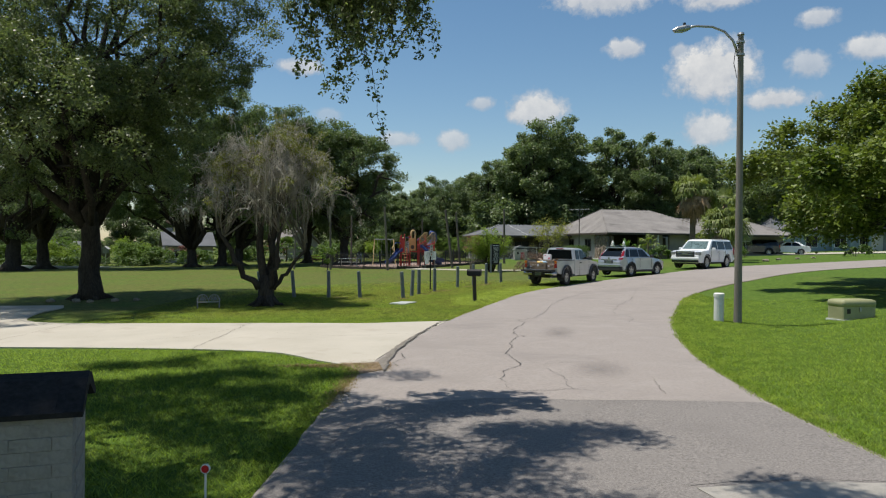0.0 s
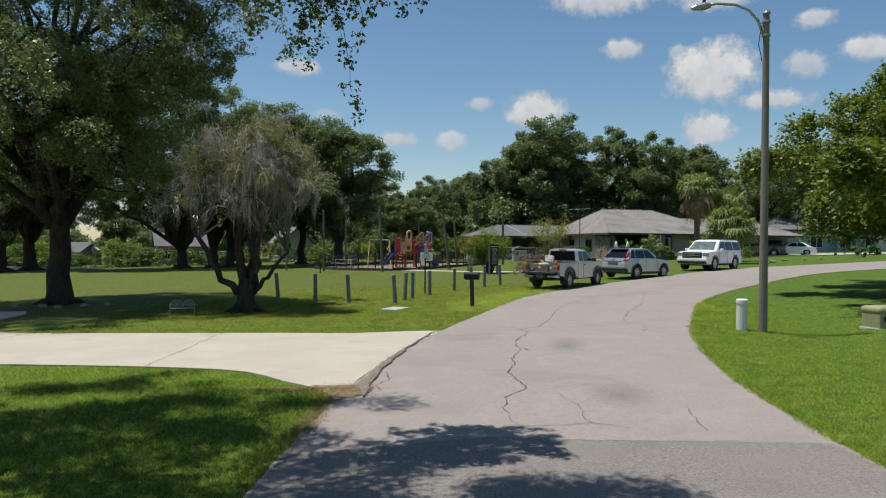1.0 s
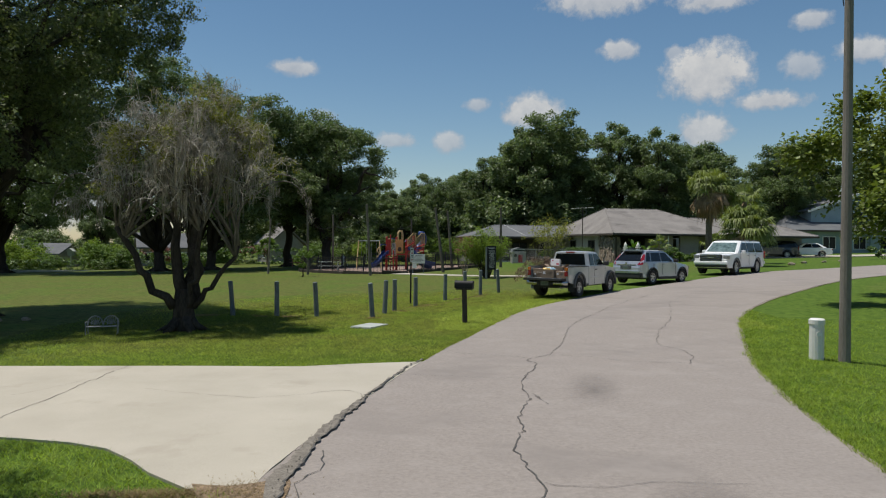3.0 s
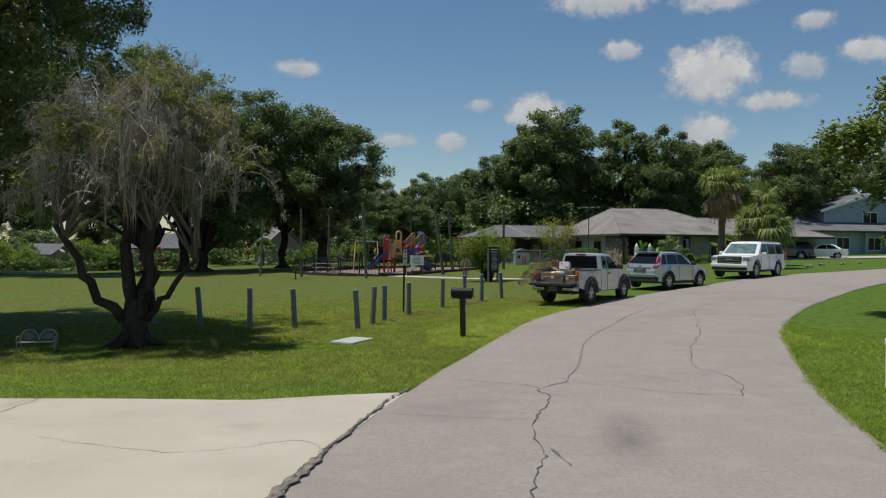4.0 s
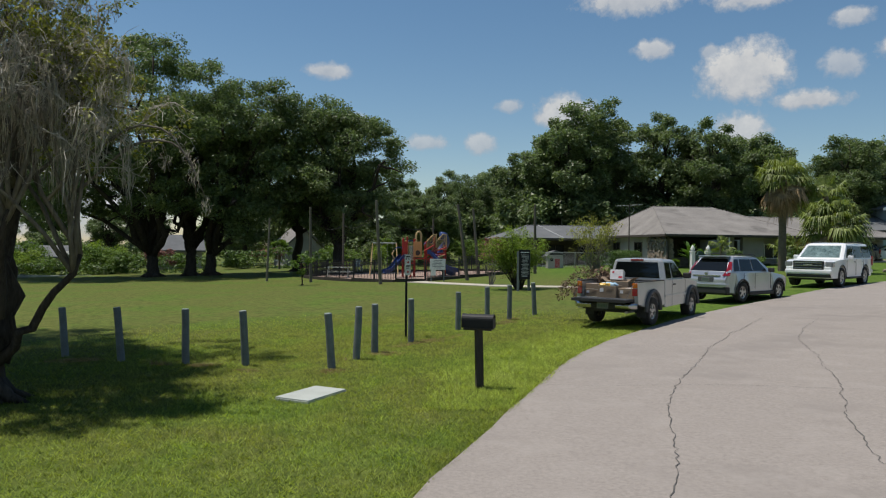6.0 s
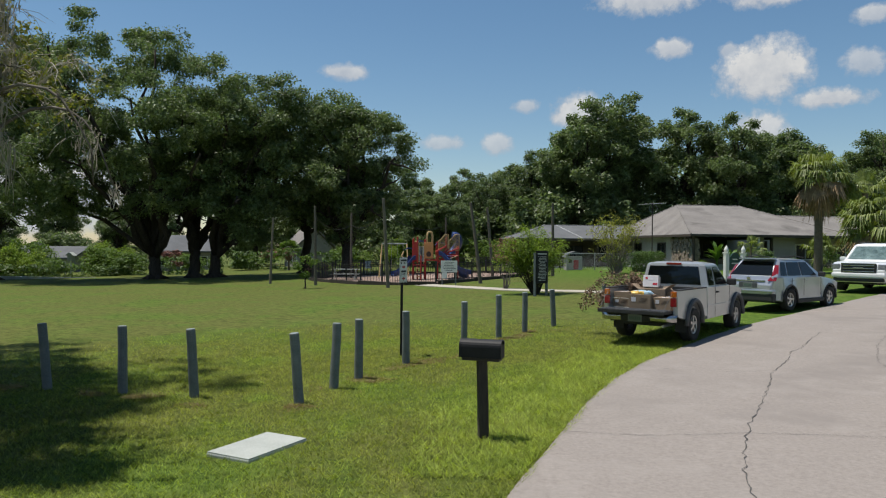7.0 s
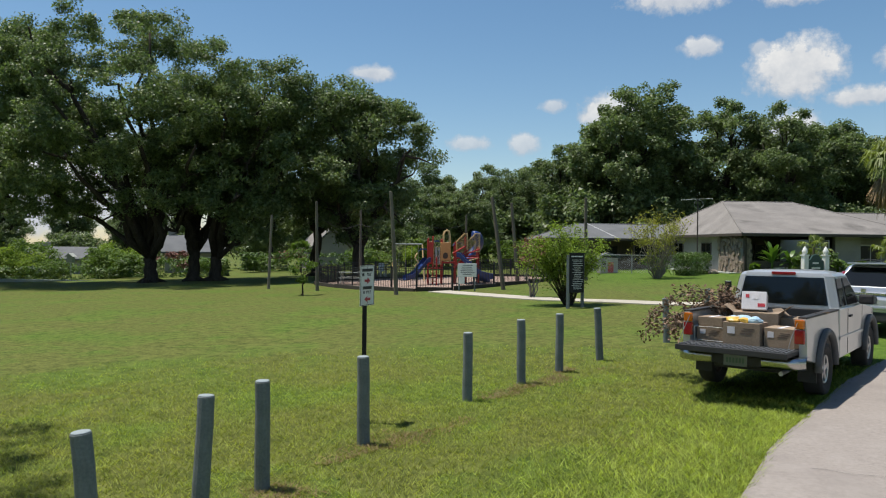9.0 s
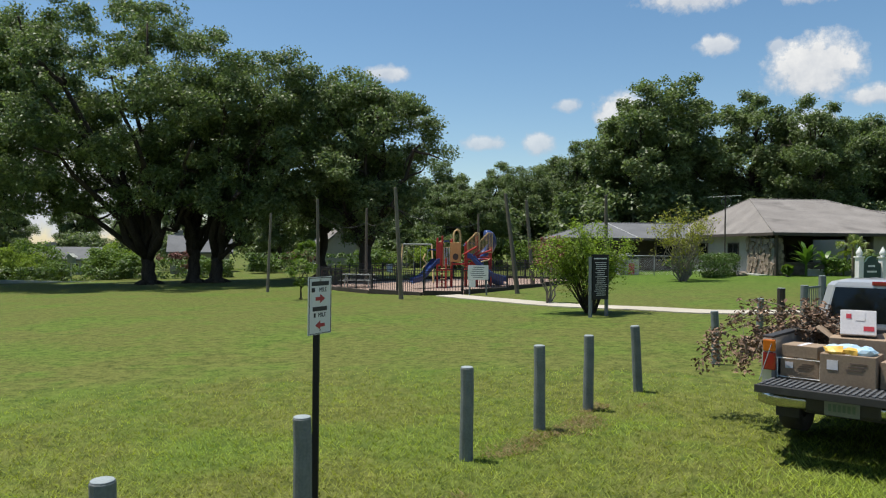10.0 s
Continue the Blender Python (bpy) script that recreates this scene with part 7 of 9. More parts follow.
def ring_bm(x0, x1, y0, y1, z0, z1, t):
    bm = bmesh.new()
    for cx, cy, sx, sy in (((x0 + x1) / 2, y0, x1 - x0, t), ((x0 + x1) / 2, y1, x1 - x0, t), (x0, (y0 + y1) / 2, t, y1 - y0), (x1, (y0 + y1) / 2, t, y1 - y0)):
        box_bm(cx, cy, (z0 + z1) / 2, sx, sy, z1 - z0, bm=bm)
    return bm


def window_part(parent, x, y, z, w, h, axis="x", depth=0.05, frame_mat=None):
    """A window on a wall that runs along x (or y), with frame and pane."""
    f = bmesh.new()
    sx, sy = (w, depth) if axis == "x" else (depth, w)
    for dx, dz, lw, lh in ((0, h / 2, w + 0.1, 0.07), (0, -h / 2, w + 0.1, 0.07), (w / 2, 0, 0.06, h), (-w / 2, 0, 0.06, h), (0, 0, 0.04, h)):
        if axis == "x":
            box_bm(x + dx, y, z + dz, lw, depth + 0.04, lh, bm=f)
        else:
            box_bm(x, y + dx, z + dz, depth + 0.04, lw, lh, bm=f)
    win = part("window", f, frame_mat or WHITE_PAINT, parent)
    part("window_pane", box_bm(x, y, z, sx, sy, h), DARK_OPENING, win)
    return win


def main_house():
    t = thing("house", 15.0, 66.5, 0.72, 11, "low grey-roofed bungalow with a stone-faced corner and deep eaves", "house")
    h = 2.36
    hip_roof("roof", t, 0, 12.2, 0, 17, 2.50, 3.3, 8.7, 9.2, 5.02, ROOF)
    hip_roof("roof", t, 8.4, 20.5, 1.2, 12, 2.49, 9.5, 17.5, 6.6, 4.15, ROOF)
    wall = part("wall", box_bm(0.72, 9.0, h / 2, 0.24, 14.6, h), STUCCO, t)
    # porch wall, with the eave's shade in its colour
    part("wall", box_bm(3.0, 5.0, h / 2, 4.6, 0.22, h), STUCCO_SHADED, t)
    part("wall", box_bm(5.55, 1.2, h / 2, 0.9, 0.3, h), STUCCO, t)
    part("wall", box_bm(7.55, 1.2, h / 2, 1.7, 0.3, h), STUCCO, t)
    part("wall", box_bm(8.3, 2.6, h / 2, 0.22, 2.6, h), STUCCO, t)
    part("wall", box_bm(14.3, 3.2, h / 2, 11.8, 0.22, h), STUCCO, t)
    part("wall", box_bm(10.4, 16.3, h / 2, 19.5, 0.22, h), STUCCO, t)
    part("wall", box_bm(20.1, 9.5, h / 2, 0.22, 12.6, h), STUCCO, t)
    part("floor_slab", box_bm(10, 9, -0.2, 20.6, 16, 0.5), CONCRETE, t)
    door = part("door", box_bm(6.35, 1.9, 1.05, 0.8, 0.08, 2.1, 0.01), FASCIA, t)
    part("door_handle", box_bm(6.62, 1.84, 1.0, 0.05, 0.06, 0.12, 0.01), CHROME, door)
    for x in (2.2, 4.2):
        window_part(t, x, 4.87, 1.25, 1.5, 1.2, frame_mat=FASCIA)
    for x in (10.5, 13.0, 16.0):
        window_part(t, x, 3.07, 1.3, 1.5, 1.1)
    for y in (6.0, 10.5):
        window_part(t, 0.58, y, 1.35, 1.4, 1.1, "y", frame_mat=FASCIA)
    part("downpipe", tube_bm([(5.05, 0.12, 0), (5.05, 0.12, 2.35)], [0.05, 0.05], 8), WHITE_PAINT, t)
    part("post", box_bm(0.4, 0.4, h / 2, 0.16, 0.16, h, 0.01), FASCIA, t)
    # the stone facing: single stones on the side wall and the corner pier
    rng = np.random.default_rng(5)
    pier = part("stone_pier", box_bm(0.60, 2.2, 1.08, 0.50, 3.2, 2.2, 0.02), MORTAR, t, "wall facing of rough brown field stones")
    part("stone_return", box_bm(2.4, 1.0, 0.40, 3.4, 0.34, 0.8, 0.02), STONE, t)
    for k in range(170):
        w, hh = rng.uniform(0.16, 0.34), rng.uniform(0.22, 0.52)
        sides = int(rng.integers(5, 8))
        ring = [(w / 2 * math.cos(6.283 * q / sides + 0.4) * rng.uniform(0.8, 1.2), hh / 2 * math.sin(6.283 * q / sides + 0.4) * rng.uniform(0.8, 1.2)) for q in range(sides)]
        front = k % 4 == 3
        bm = prism_bm(ring, -0.06, 0.06, axis="y" if front else "x")
        stone = part("stone", bm, STONE, pier)
        if front:
            stone.location = (rng.uniform(0.45, 0.82), 0.56 + rng.uniform(-0.02, 0.02), rng.uniform(0.15, 2.1))
            stone.rotation_euler = (0, rng.uniform(-0.5, 0.5), 0)
        else:
            stone.location = (0.34 + rng.uniform(-0.03, 0.02), rng.uniform(0.72, 3.68), rng.uniform(0.15, 2.1))
            stone.rotation_euler = (rng.uniform(-0.5, 0.5), 0, 0)
    part("planter_wall", box_bm(4.4, -0.55, 0.20, 5.6, 0.22, 0.46, 0.02), CONCRETE, t)
    return t


def left_wing():
    t = thing("house_wing", 3.6, 75.6, 0.55, 8, "lower grey-roofed wing with white ridge lines, in shade below", "house")
    roof = hip_roof("roof", t, 0, 13.5, 0, 9.5, 2.42, 3.2, 11.5, 4.6, 3.62, ROOF_BLUE)
    for a, b in (((0, 0, 2.43), (3.2, 4.6, 3.64)), ((5.4, 0, 2.43), (4.2, 4.6, 3.64))):
        part("white_flashing", tube_bm([a, b], [0.035, 0.035], 6), GALV, roof)
    # front wall below the wing's eave, shade painted in
    part("wall", box_bm(6.8, 3.4, 1.1, 12.2, 0.22, 2.3), STUCCO_SHADED, t)
    part("wall", box_bm(0.6, 6.0, 1.1, 0.22, 5.2, 2.3), STUCCO, t)
    part("floor_slab", box_bm(6.8, 4.8, -0.2, 12.8, 8.6, 0.4), CONCRETE, t)
    for x in (2.5, 5.5, 8.5, 11.0):
        window_part(t, x, 3.27, 1.2, 1.6, 1.3, frame_mat=FASCIA)
    for x in (0.5, 3.6, 6.8, 10.0):
        part("porch_post", box_bm(x, 0.5, 1.1, 0.12, 0.12, 2.3, 0.01), FASCIA, t)


def blue_house():
    t = thing("house", 39.5, 84.0, 1.35, 3, "two-storey blue-grey house with a white-edged gable", "house")
    hip_roof("lower_roof", t, -2.2, 12, -1.0, 8, 2.75, 0.5, 9, 4.5, 4.5, ROOF_BLUE)
    part("wall", box_bm(5, 3.5, 1.3, 12.4, 7.2, 2.7), STUCCO_BLUE, t)
    gable = [(2.2, 2.4), (12.4, 2.4), (12.4, 4.9), (7.3, 6.6), (2.2, 4.9)]
    part("upper_wall", prism_bm(gable, 2.0, 10.0), STUCCO_BLUE, t)
    for s in (-1, 1):
        pts = [(7.3, 6.75), (7.3 + s * 5.7, 4.85), (7.3 + s * 5.7, 5.02), (7.3, 6.95)]
        part("roof_slope", prism_bm(pts, 1.5, 10.5), ROOF_BLUE, t)
        pts = [(7.3, 6.62), (7.3 + s * 5.75, 4.72), (7.3 + s * 5.75, 5.0), (7.3, 6.9)]
        part("bargeboard", prism_bm(pts, 1.42, 1.5), WHITE_PAINT, t)
    for x in (5.2, 7.4, 9.6):
        part("porch_column", box_bm(x, -0.6, 1.3, 0.28, 0.28, 2.7, 0.02), STUCCO_BLUE, t)
    for x in (3.0, 6.4, 9.4):
        window_part(t, x, -0.14, 1.4, 1.4, 1.3)
    window_part(t, 7.3, 1.96, 4.2, 1.6, 1.2)
    part("garage_door", box_bm(10.6, -0.14, 1.1, 1.9, 0.08, 2.1, 0.02), WHITE_PAINT, t)


def far_house(x, y, z, turn, w, d, h, rise, wall_mat, roof_mat, label):
    t = thing("house", x, y, z, turn, label, "house")
    part("wall", box_bm(0, 0, h / 2, w, d, h), wall_mat, t)
    part("gable", prism_bm([(-d / 2, h), (d / 2, h), (0, h + rise)], -w / 2, w / 2, axis="x"), wall_mat, t)
    for s in (-1, 1):
        part("roof_slope", prism_bm([(s * (d / 2 + 0.4), h - 0.12), (0, h + rise + 0.06), (0, h + rise + 0.26), (s * (d / 2 + 0.4), h + 0.06)], -w / 2 - 0.4, w / 2 + 0.4, axis="x"), roof_mat, t)
    for k in (-0.3, 0.05, 0.32):
        window_part(t, k * w, -d / 2 - 0.03, h * 0.55, 1.3, 1.1)
    part("chimney", box_bm(-w * 0.38, 0.4, h + rise, 0.9, 0.9, 1.6, 0.03), wall_mat, t)
    return t


main_house()
left_wing()
blue_house()
far_house(-36.2, 103, -1.2, 25, 6.2, 7, 2.5, 1.7, STUCCO, ROOF_BLUE, "pale bungalow with a blue-grey roof beyond the far lawn")
far_house(-54, 106, -1.9, 0, 8, 7, 2.2, 1.2, STUCCO, ROOF_BLUE, "grey-roofed bungalow behind garden shrubs")
far_house(-21.8, 108, -0.9, -60, 6, 4.6, 2.8, 2.2, STUCCO, ROOF, "grey gabled house behind the trees")
far_house(56, 82, 1.3, 0, 10, 9, 2.7, 2.0, STUCCO_PALE, ROOF_BLUE, "white house behind a roadside tree")
drive2 = np.stack([np.linspace(24, 75, 40), 70.3 + 0.06 * (np.linspace(24, 75, 40) - 24)], -1)
sheet("driveway_far", lerp_rows(drive2, drive2 + np.array([0.3, 5.0]), 3), 0.03, DRIVE, "pale concrete drive before the far houses", "driveway", 0.04)

# aerial on a mast by the house
mast = thing("antenna_mast", 12.6, 67.5, label="dark mast with a television aerial", category="antenna")
part("mast", tube_bm([(0, 0, -0.1), (0, 0, 4.75)], [0.05, 0.035], 8), FASCIA, mast)
boom = part("boom", tube_bm([(-1.0, 0.1, 4.62), (0.9, -0.1, 4.72)], [0.018, 0.018], 5), GALV, mast)
for k in range(9):
    x = -0.95 + 0.22 * k
    part("element", tube_bm([(x, -0.45 + 0.03 * k, 4.63 + 0.05 * k / 4), (x, 0.45 - 0.03 * k, 4.63 + 0.05 * k / 4)], [0.008, 0.008], 4), GALV, boom)
part("loop", tube_bm([(0.05 + 0.28 * math.cos(a), 0, 4.35 + 0.28 * math.sin(a)) for a in np.linspace(0, 6.28, 17)], [0.012] * 17, 4), GALV, mast)

# chain-link fence with a toy house behind it
fence = thing("chain_link_fence", 9.0, 70.0, label="galvanised chain-link fence between the houses", category="fence", turn=10)
for k in range(5):
    part("post", tube_bm([(-4.2 + 2.1 * k, 0, -0.2), (-4.2 + 2.1 * k, 0, 1.25)], [0.032, 0.032], 6), GALV, fence)
part("top_rail", tube_bm([(-4.2, 0, 1.22), (4.2, 0, 1.22)], [0.024, 0.024], 6), GALV, fence)
bm = bmesh.new()
for k in range(60):
    x = -4.2 + 0.14 * k
    for s in (-1, 1):
        a, b = (x, 0.004 * s, 0.05), (x + s * 1.15, 0.004 * s, 1.2)
        if abs(b[0]) < 4.25:
            tube_bm([a, b], [0.004, 0.004], 3, bm, cap=False)
part("mesh", bm, GALV, fence)
toy = thing("toy_house", 7.6, 71.6, label="small plastic play house with a blue-grey roof", category="toy house", turn=8)
part("wall", box_bm(0, 0, 0.5, 1.2, 1.0, 1.1, 0.04), STUCCO, toy)
part("roof", prism_bm([(-0.72, 0.98), (-0.45, 1.28), (0, 1.40), (0.45, 1.28), (0.72, 0.98), (0.40, 1.18), (-0.40, 1.18)], -0.6, 0.6), ROOF_BLUE, toy)
part("door", box_bm(0.1, -0.51, 0.4, 0.38, 0.04, 0.7, 0.01), SIGN_RED, toy)
part("window", box_bm(-0.35, -0.51, 0.68, 0.24, 0.04, 0.24, 0.01), DARK_OPENING, toy)


# ---------------------------------------------------------------- playground
PLAY = (-2.6, 61.0)
mulch_pts = [(-10.4, 63.0), (-8.4, 60.0), (-6.2, 57.3), (-3.4, 55.2), (-1.7, 55.3), (0.2, 58.0), (1.9, 60.4), (3.6, 63.0), (3.0, 66.5), (-1.0, 69.0), (-6.0, 69.0), (-9.6, 66.5)]
patch("mulch_bed", mulch_pts, 0.05, MULCH, "pinkish brown wood mulch of the playground", "mulch", 0.06)
border = thing("timber_edging", *PLAY, label="dark timber edging round the playground mulch", category="edging")
fence = thing("playground_fence", *PLAY, label="black metal picket fence round the playground", category="fence")
loop = mulch_pts + mulch_pts[:1]
z_mid = gz(*PLAY)
for (ax, ay), (bx, by) in zip(loop, loop[1:]):
    length, ang = math.hypot(bx - ax, by - ay), math.atan2(by - ay, bx - ax)
    mid = ((ax + bx) / 2 - PLAY[0], (ay + by) / 2 - PLAY[1], gz((ax + bx) / 2, (ay + by) / 2) - z_mid)
    e = part("timber", box_bm(0, -0.14, 0.08, length, 0.12, 0.22, 0.015), DARK_WOOD, border)
    e.location, e.rotation_euler = mid, (0, 0, ang)
    gate = abs((ax + bx) / 2 + 2.55) < 0.5 and ay < 56
    n = max(1, round(length / 2.2))
    for k in range(n):
        u0, u1 = -length / 2 + length * k / n, -length / 2 + length * (k + 1) / n
        po = part("fence_post", box_bm(u0, 0, 0.58, 0.07, 0.07, 1.3, 0.006), FENCE_BLACK, fence)
        po.location, po.rotation_euler = mid, (0, 0, ang)
        bm = bmesh.new()
        for z in (0.16, 1.02, 1.14):
            box_bm((u0 + u1) / 2, 0, z, u1 - u0, 0.025, 0.03, bm=bm)
        m = int((u1 - u0) / 0.12)
        for q in range(m):
            box_bm(u0 + (q + 0.5) * (u1 - u0) / m, 0, 0.62, 0.018, 0.018, 1.06, bm=bm)
        pa = part("fence_panel", bm, FENCE_BLACK, fence)
        pa.location, pa.rotation_euler = mid, (0, 0, ang)


def play_set():
    t = thing("playground_set", -2.84, 60.9, turn=8, label="red, blue and tan climbing frame with slides", category="playground set")
    t.scale = (0.86 * U, U, U)
    # posts carry three decks; x runs across the view, y away
    posts = [(-0.80, -0.5, 2.55), (-0.52, -0.55, 2.65), (-0.80, 0.5, 2.5), (0.06, -0.5, 2.5), (0.06, 0.5, 2.5), (0.92, -0.5, 2.35), (0.92, 0.5, 2.3), (1.58, -0.5, 2.65), (1.58, 0.5, 2.6), (2.4, -0.5, 2.1), (2.4, 0.5, 2.1), (-0.30, -1.1, 1.5)]
    for x, y, h in posts:
        part("post", tube_bm([(x, y, -0.1), (x, y, h), (x, y, h + 0.04)], [0.055, 0.055, 0.03], 10), PLAY_RED, t)
    for x, y, z, w in ((-0.38, 0, 0.95, 0.9), (0.5, 0, 1.25, 0.85), (1.25, 0, 1.5, 0.7), (2.0, 0, 1.6, 0.85)):
        part("deck", box_bm(x, 0, z, w, 1.05, 0.06, 0.01), PLAY_DECK, t)
        part("deck_rim", box_bm(x, -0.53, z, w, 0.04, 0.10, 0.01), PLAY_RED, t)
    # panels
    p = part("panel", box_bm(0.28, -0.56, 1.85, 0.66, 0.05, 1.0, 0.03), PLAY_ORANGE, t)
    part("panel_cutout", lathe_bm([(0.001, 0), (0.17, 0), (0.17, 0.02)], 16, (0.28, -0.60, 1.62), None), PLAY_DECK, p)
    guard = part("guard_rail", tube_bm([(-0.46, -0.56, 1.15), (-0.46, -0.56, 2.1), (0.0, -0.56, 2.1), (0.0, -0.56, 1.15), (-0.46, -0.56, 1.15)], [0.03] * 5, 6), PLAY_TAN, t)
    for k in range(1, 5):
        part("bar", tube_bm([(-0.46 + 0.092 * k, -0.56, 1.15), (-0.46 + 0.092 * k, -0.56, 2.1)], [0.018] * 2, 5), CARD_PALE, guard)
    part("deck_panel", box_bm(-0.66, -0.54, 1.75, 0.24, 0.05, 1.2, 0.02), PLAY_RED, t)
    part("deck_panel", box_bm(0.97, -0.58, 1.40, 0.10, 0.05, 1.0, 0.02), PLAY_RED, t)
    for x0, z0, x1, z1 in ((0.75, 1.75, 1.55, 2.15), (0.95, 1.45, 1.7, 1.95), (1.6, 1.72, 2.45, 2.0), (1.2, 1.2, 1.75, 1.75)):
        part("stair_rail", tube_bm([(x0, -0.66, z0), (x1, -0.66, z1)], [0.045, 0.045], 7), PLAY_RED, t)
    # arch hoops
    for y in (-0.45, 0.45):
        part("hoop", tube_bm([(0.18, y, 2.2), (0.18, y, 2.75), (0.24, y, 2.95), (0.38, y, 3.02), (0.52, y, 2.95), (0.58, y, 2.75), (0.58, y, 2.2)], [0.045] * 7, 8), PLAY_TAN, t)
    part("hoop", tube_bm([(-0.75, -0.5, 1.9), (-0.75, -0.5, 2.38), (-0.5, -0.5, 2.42), (-0.35, -0.5, 2.2)], [0.03] * 4, 8), PLAY_TAN, t)
    # railings of tan bars
    for x0, x1, z0, z1 in ((0.98, 1.68, 1.75, 2.85), (1.70, 2.46, 1.85, 2.85)):
        rail = part("railing", tube_bm([(x0, -0.55, z0), (x0, -0.55, z1 - 0.45), (x0 + 0.5, -0.55, z1), (x1, -0.55, z1), (x1, -0.55, z0), (x0, -0.55, z0)], [0.035] * 6, 6), PLAY_TAN, t)
        for k in range(1, 9):
            x = x0 + (x1 - x0) * k / 9
            part("bar", tube_bm([(x, -0.55, z0), (x, -0.55, min(z1, z1 - 0.45 + (x - x0) * 0.9))], [0.016, 0.016], 5), PLAY_TAN, rail)
    part("step_rail", tube_bm([(0.75, -0.75, 0.9), (1.3, -0.75, 1.45), (2.4, -0.75, 1.55)], [0.03] * 3, 6), PLAY_RED, t)
    part("step_rail", tube_bm([(1.2, -0.8, 0.7), (1.75, -0.8, 1.35), (2.3, -0.8, 1.5)], [0.03] * 3, 6), PLAY_TAN, t)

    def slide(points, width, name):
        bm = bmesh.new()
        rows = []
        for i, p in enumerate(points):
            d = Vector(points[min(i + 1, len(points) - 1)]) - Vector(points[max(i - 1, 0)])
            s = Vector((-d.y, d.x, 0)).normalized()
            rows.append([bm.verts.new(Vector(p) + s * (width / 2 * u) + Vector((0, 0, h))) for u, h in ((-1.15, 0.20), (-1.0, 0.21), (-0.9, 0.02), (0, -0.01), (0.9, 0.02), (1.0, 0.21), (1.15, 0.20), (1.0, -0.06), (0, -0.07), (-1.0, -0.06))])
        for a, b in zip(rows, rows[1:]):
            for k in range(10):
                bm.faces.new((a[k], a[(k + 1) % 10], b[(k + 1) % 10], b[k]))
        bmesh.ops.recalc_face_normals(bm, faces=bm.faces[:])
        return part(name, bm, PLAY_BLUE, t, smooth=False)

    slide([(-0.80, -0.3, 1.32), (-1.0, -0.4, 1.28), (-1.25, -0.55, 1.0), (-1.55, -0.7, 0.66), (-1.9, -0.85, 0.42), (-2.3, -1.0, 0.32)], 0.62, "slide")
    tube_line = [(2.1, 0.5, 2.75), (2.45, 0.6, 2.72), (2.62, 0.9, 2.35), (2.45, 1.3, 2.0), (2.0, 1.2, 1.6), (1.8, 0.6, 1.2), (2.0, 0.2, 0.85), (2.5, 0.1, 0.55), (2.9, 0.0, 0.40), (3.2, -0.1, 0.34)]
    part("tube_slide", tube_bm([tuple(p) for p in np.array(smooth_line(tube_line, 0.12))], [0.27] * len(smooth_line(tube_line, 0.12)), 12), PLAY_BLUE, t, smooth=True)
    slide([(1.0, -0.8, 1.62), (1.25, -0.85, 1.58), (1.6, -0.95, 1.25), (2.0, -1.05, 0.92), (2.5, -1.1, 0.62), (3.0, -1.15, 0.5), (3.3, -1.2, 0.46)], 0.5, "slide")
    slide([(1.25, -1.25, 1.55), (1.6, -1.4, 1.2), (2.0, -1.5, 0.9), (2.5, -1.6, 0.62), (3.1, -1.65, 0.48)], 0.5, "slide")
    # small roofs
    for x, z, w in ((-1.1, 1.95, 0.65), (-0.25, 2.4, 0.45), (1.15, 2.3, 0.75)):
        part("roof_panel", prism_bm([(x - w / 2, z - 0.12), (x - w / 4, z + 0.06), (x + w / 4, z + 0.06), (x + w / 2, z - 0.12), (x + w / 4, z - 0.02), (x - w / 4, z - 0.02)], -0.5, 0.4), PLAY_BLUE, t)
    part("climber", tube_bm([(-1.5, -0.1, 1.75), (-1.65, -0.2, 1.5), (-1.45, -0.2, 1.25), (-1.65, -0.2, 1.0)], [0.05] * 4, 8), PLAY_TAN, t)
    lad = part("ladder", tube_bm([(-0.30, -1.0, 0.0), (-0.30, -0.9, 1.0), (-0.30, -0.55, 1.6)], [0.035] * 3, 6), PLAY_TAN, t)
    for k in range(4):
        part("rung", tube_bm([(-0.62, -1.05, 0.25 + 0.25 * k), (-0.30, -1.0, 0.25 + 0.25 * k)], [0.025] * 2, 6), PLAY_TAN, lad)
    part("toddler_steps", box_bm(-0.45, -0.9, 0.45, 0.40, 0.5, 0.08, 0.01), PLAY_DECK, t)
    part("play_wheel", lathe_bm([(0.10, -0.03), (0.22, -0.03), (0.22, 0.03), (0.10, 0.03), (0.10, -0.03)], 14, (1.25, -0.6, 1.15)), PLAY_RED, t)


play_set()
SWING_GREY = material("greyed_green_tube", (0.20, 0.24, 0.21), (0.30, 0.34, 0.30), rough=0.5)
swing = thing("swing_frame", -5.3, 65.5, label="greyed metal swing frame with yellow legs", category="swing", turn=6)
part("top_bar", tube_bm([(-0.85, 0, 2.3), (0.85, 0, 2.3)], [0.045, 0.045], 8), SWING_GREY, swing)
for x in (-0.85, 0.85):
    for s in (-1, 1):
        part("leg", tube_bm([(x, 0, 2.3), (x + 0.15 * (1 if x > 0 else -1), s * 0.9, 0)], [0.045, 0.045], 8), PLAY_TAN if s < 0 else SWING_GREY, swing)
for x in (-0.4, 0.4):
    for s in (-0.2, 0.2):
        part("chain", tube_bm([(x + s, 0, 2.3), (x + s, 0, 0.55)], [0.01, 0.01], 4), GALV, swing)
    part("swing_seat", box_bm(x, 0, 0.53, 0.46, 0.18, 0.04, 0.01), CLADDING, swing)
rules = thing("rules_sign", -0.95, 54.4, label="small white rules sign on two posts by the fence", category="sign", turn=4)
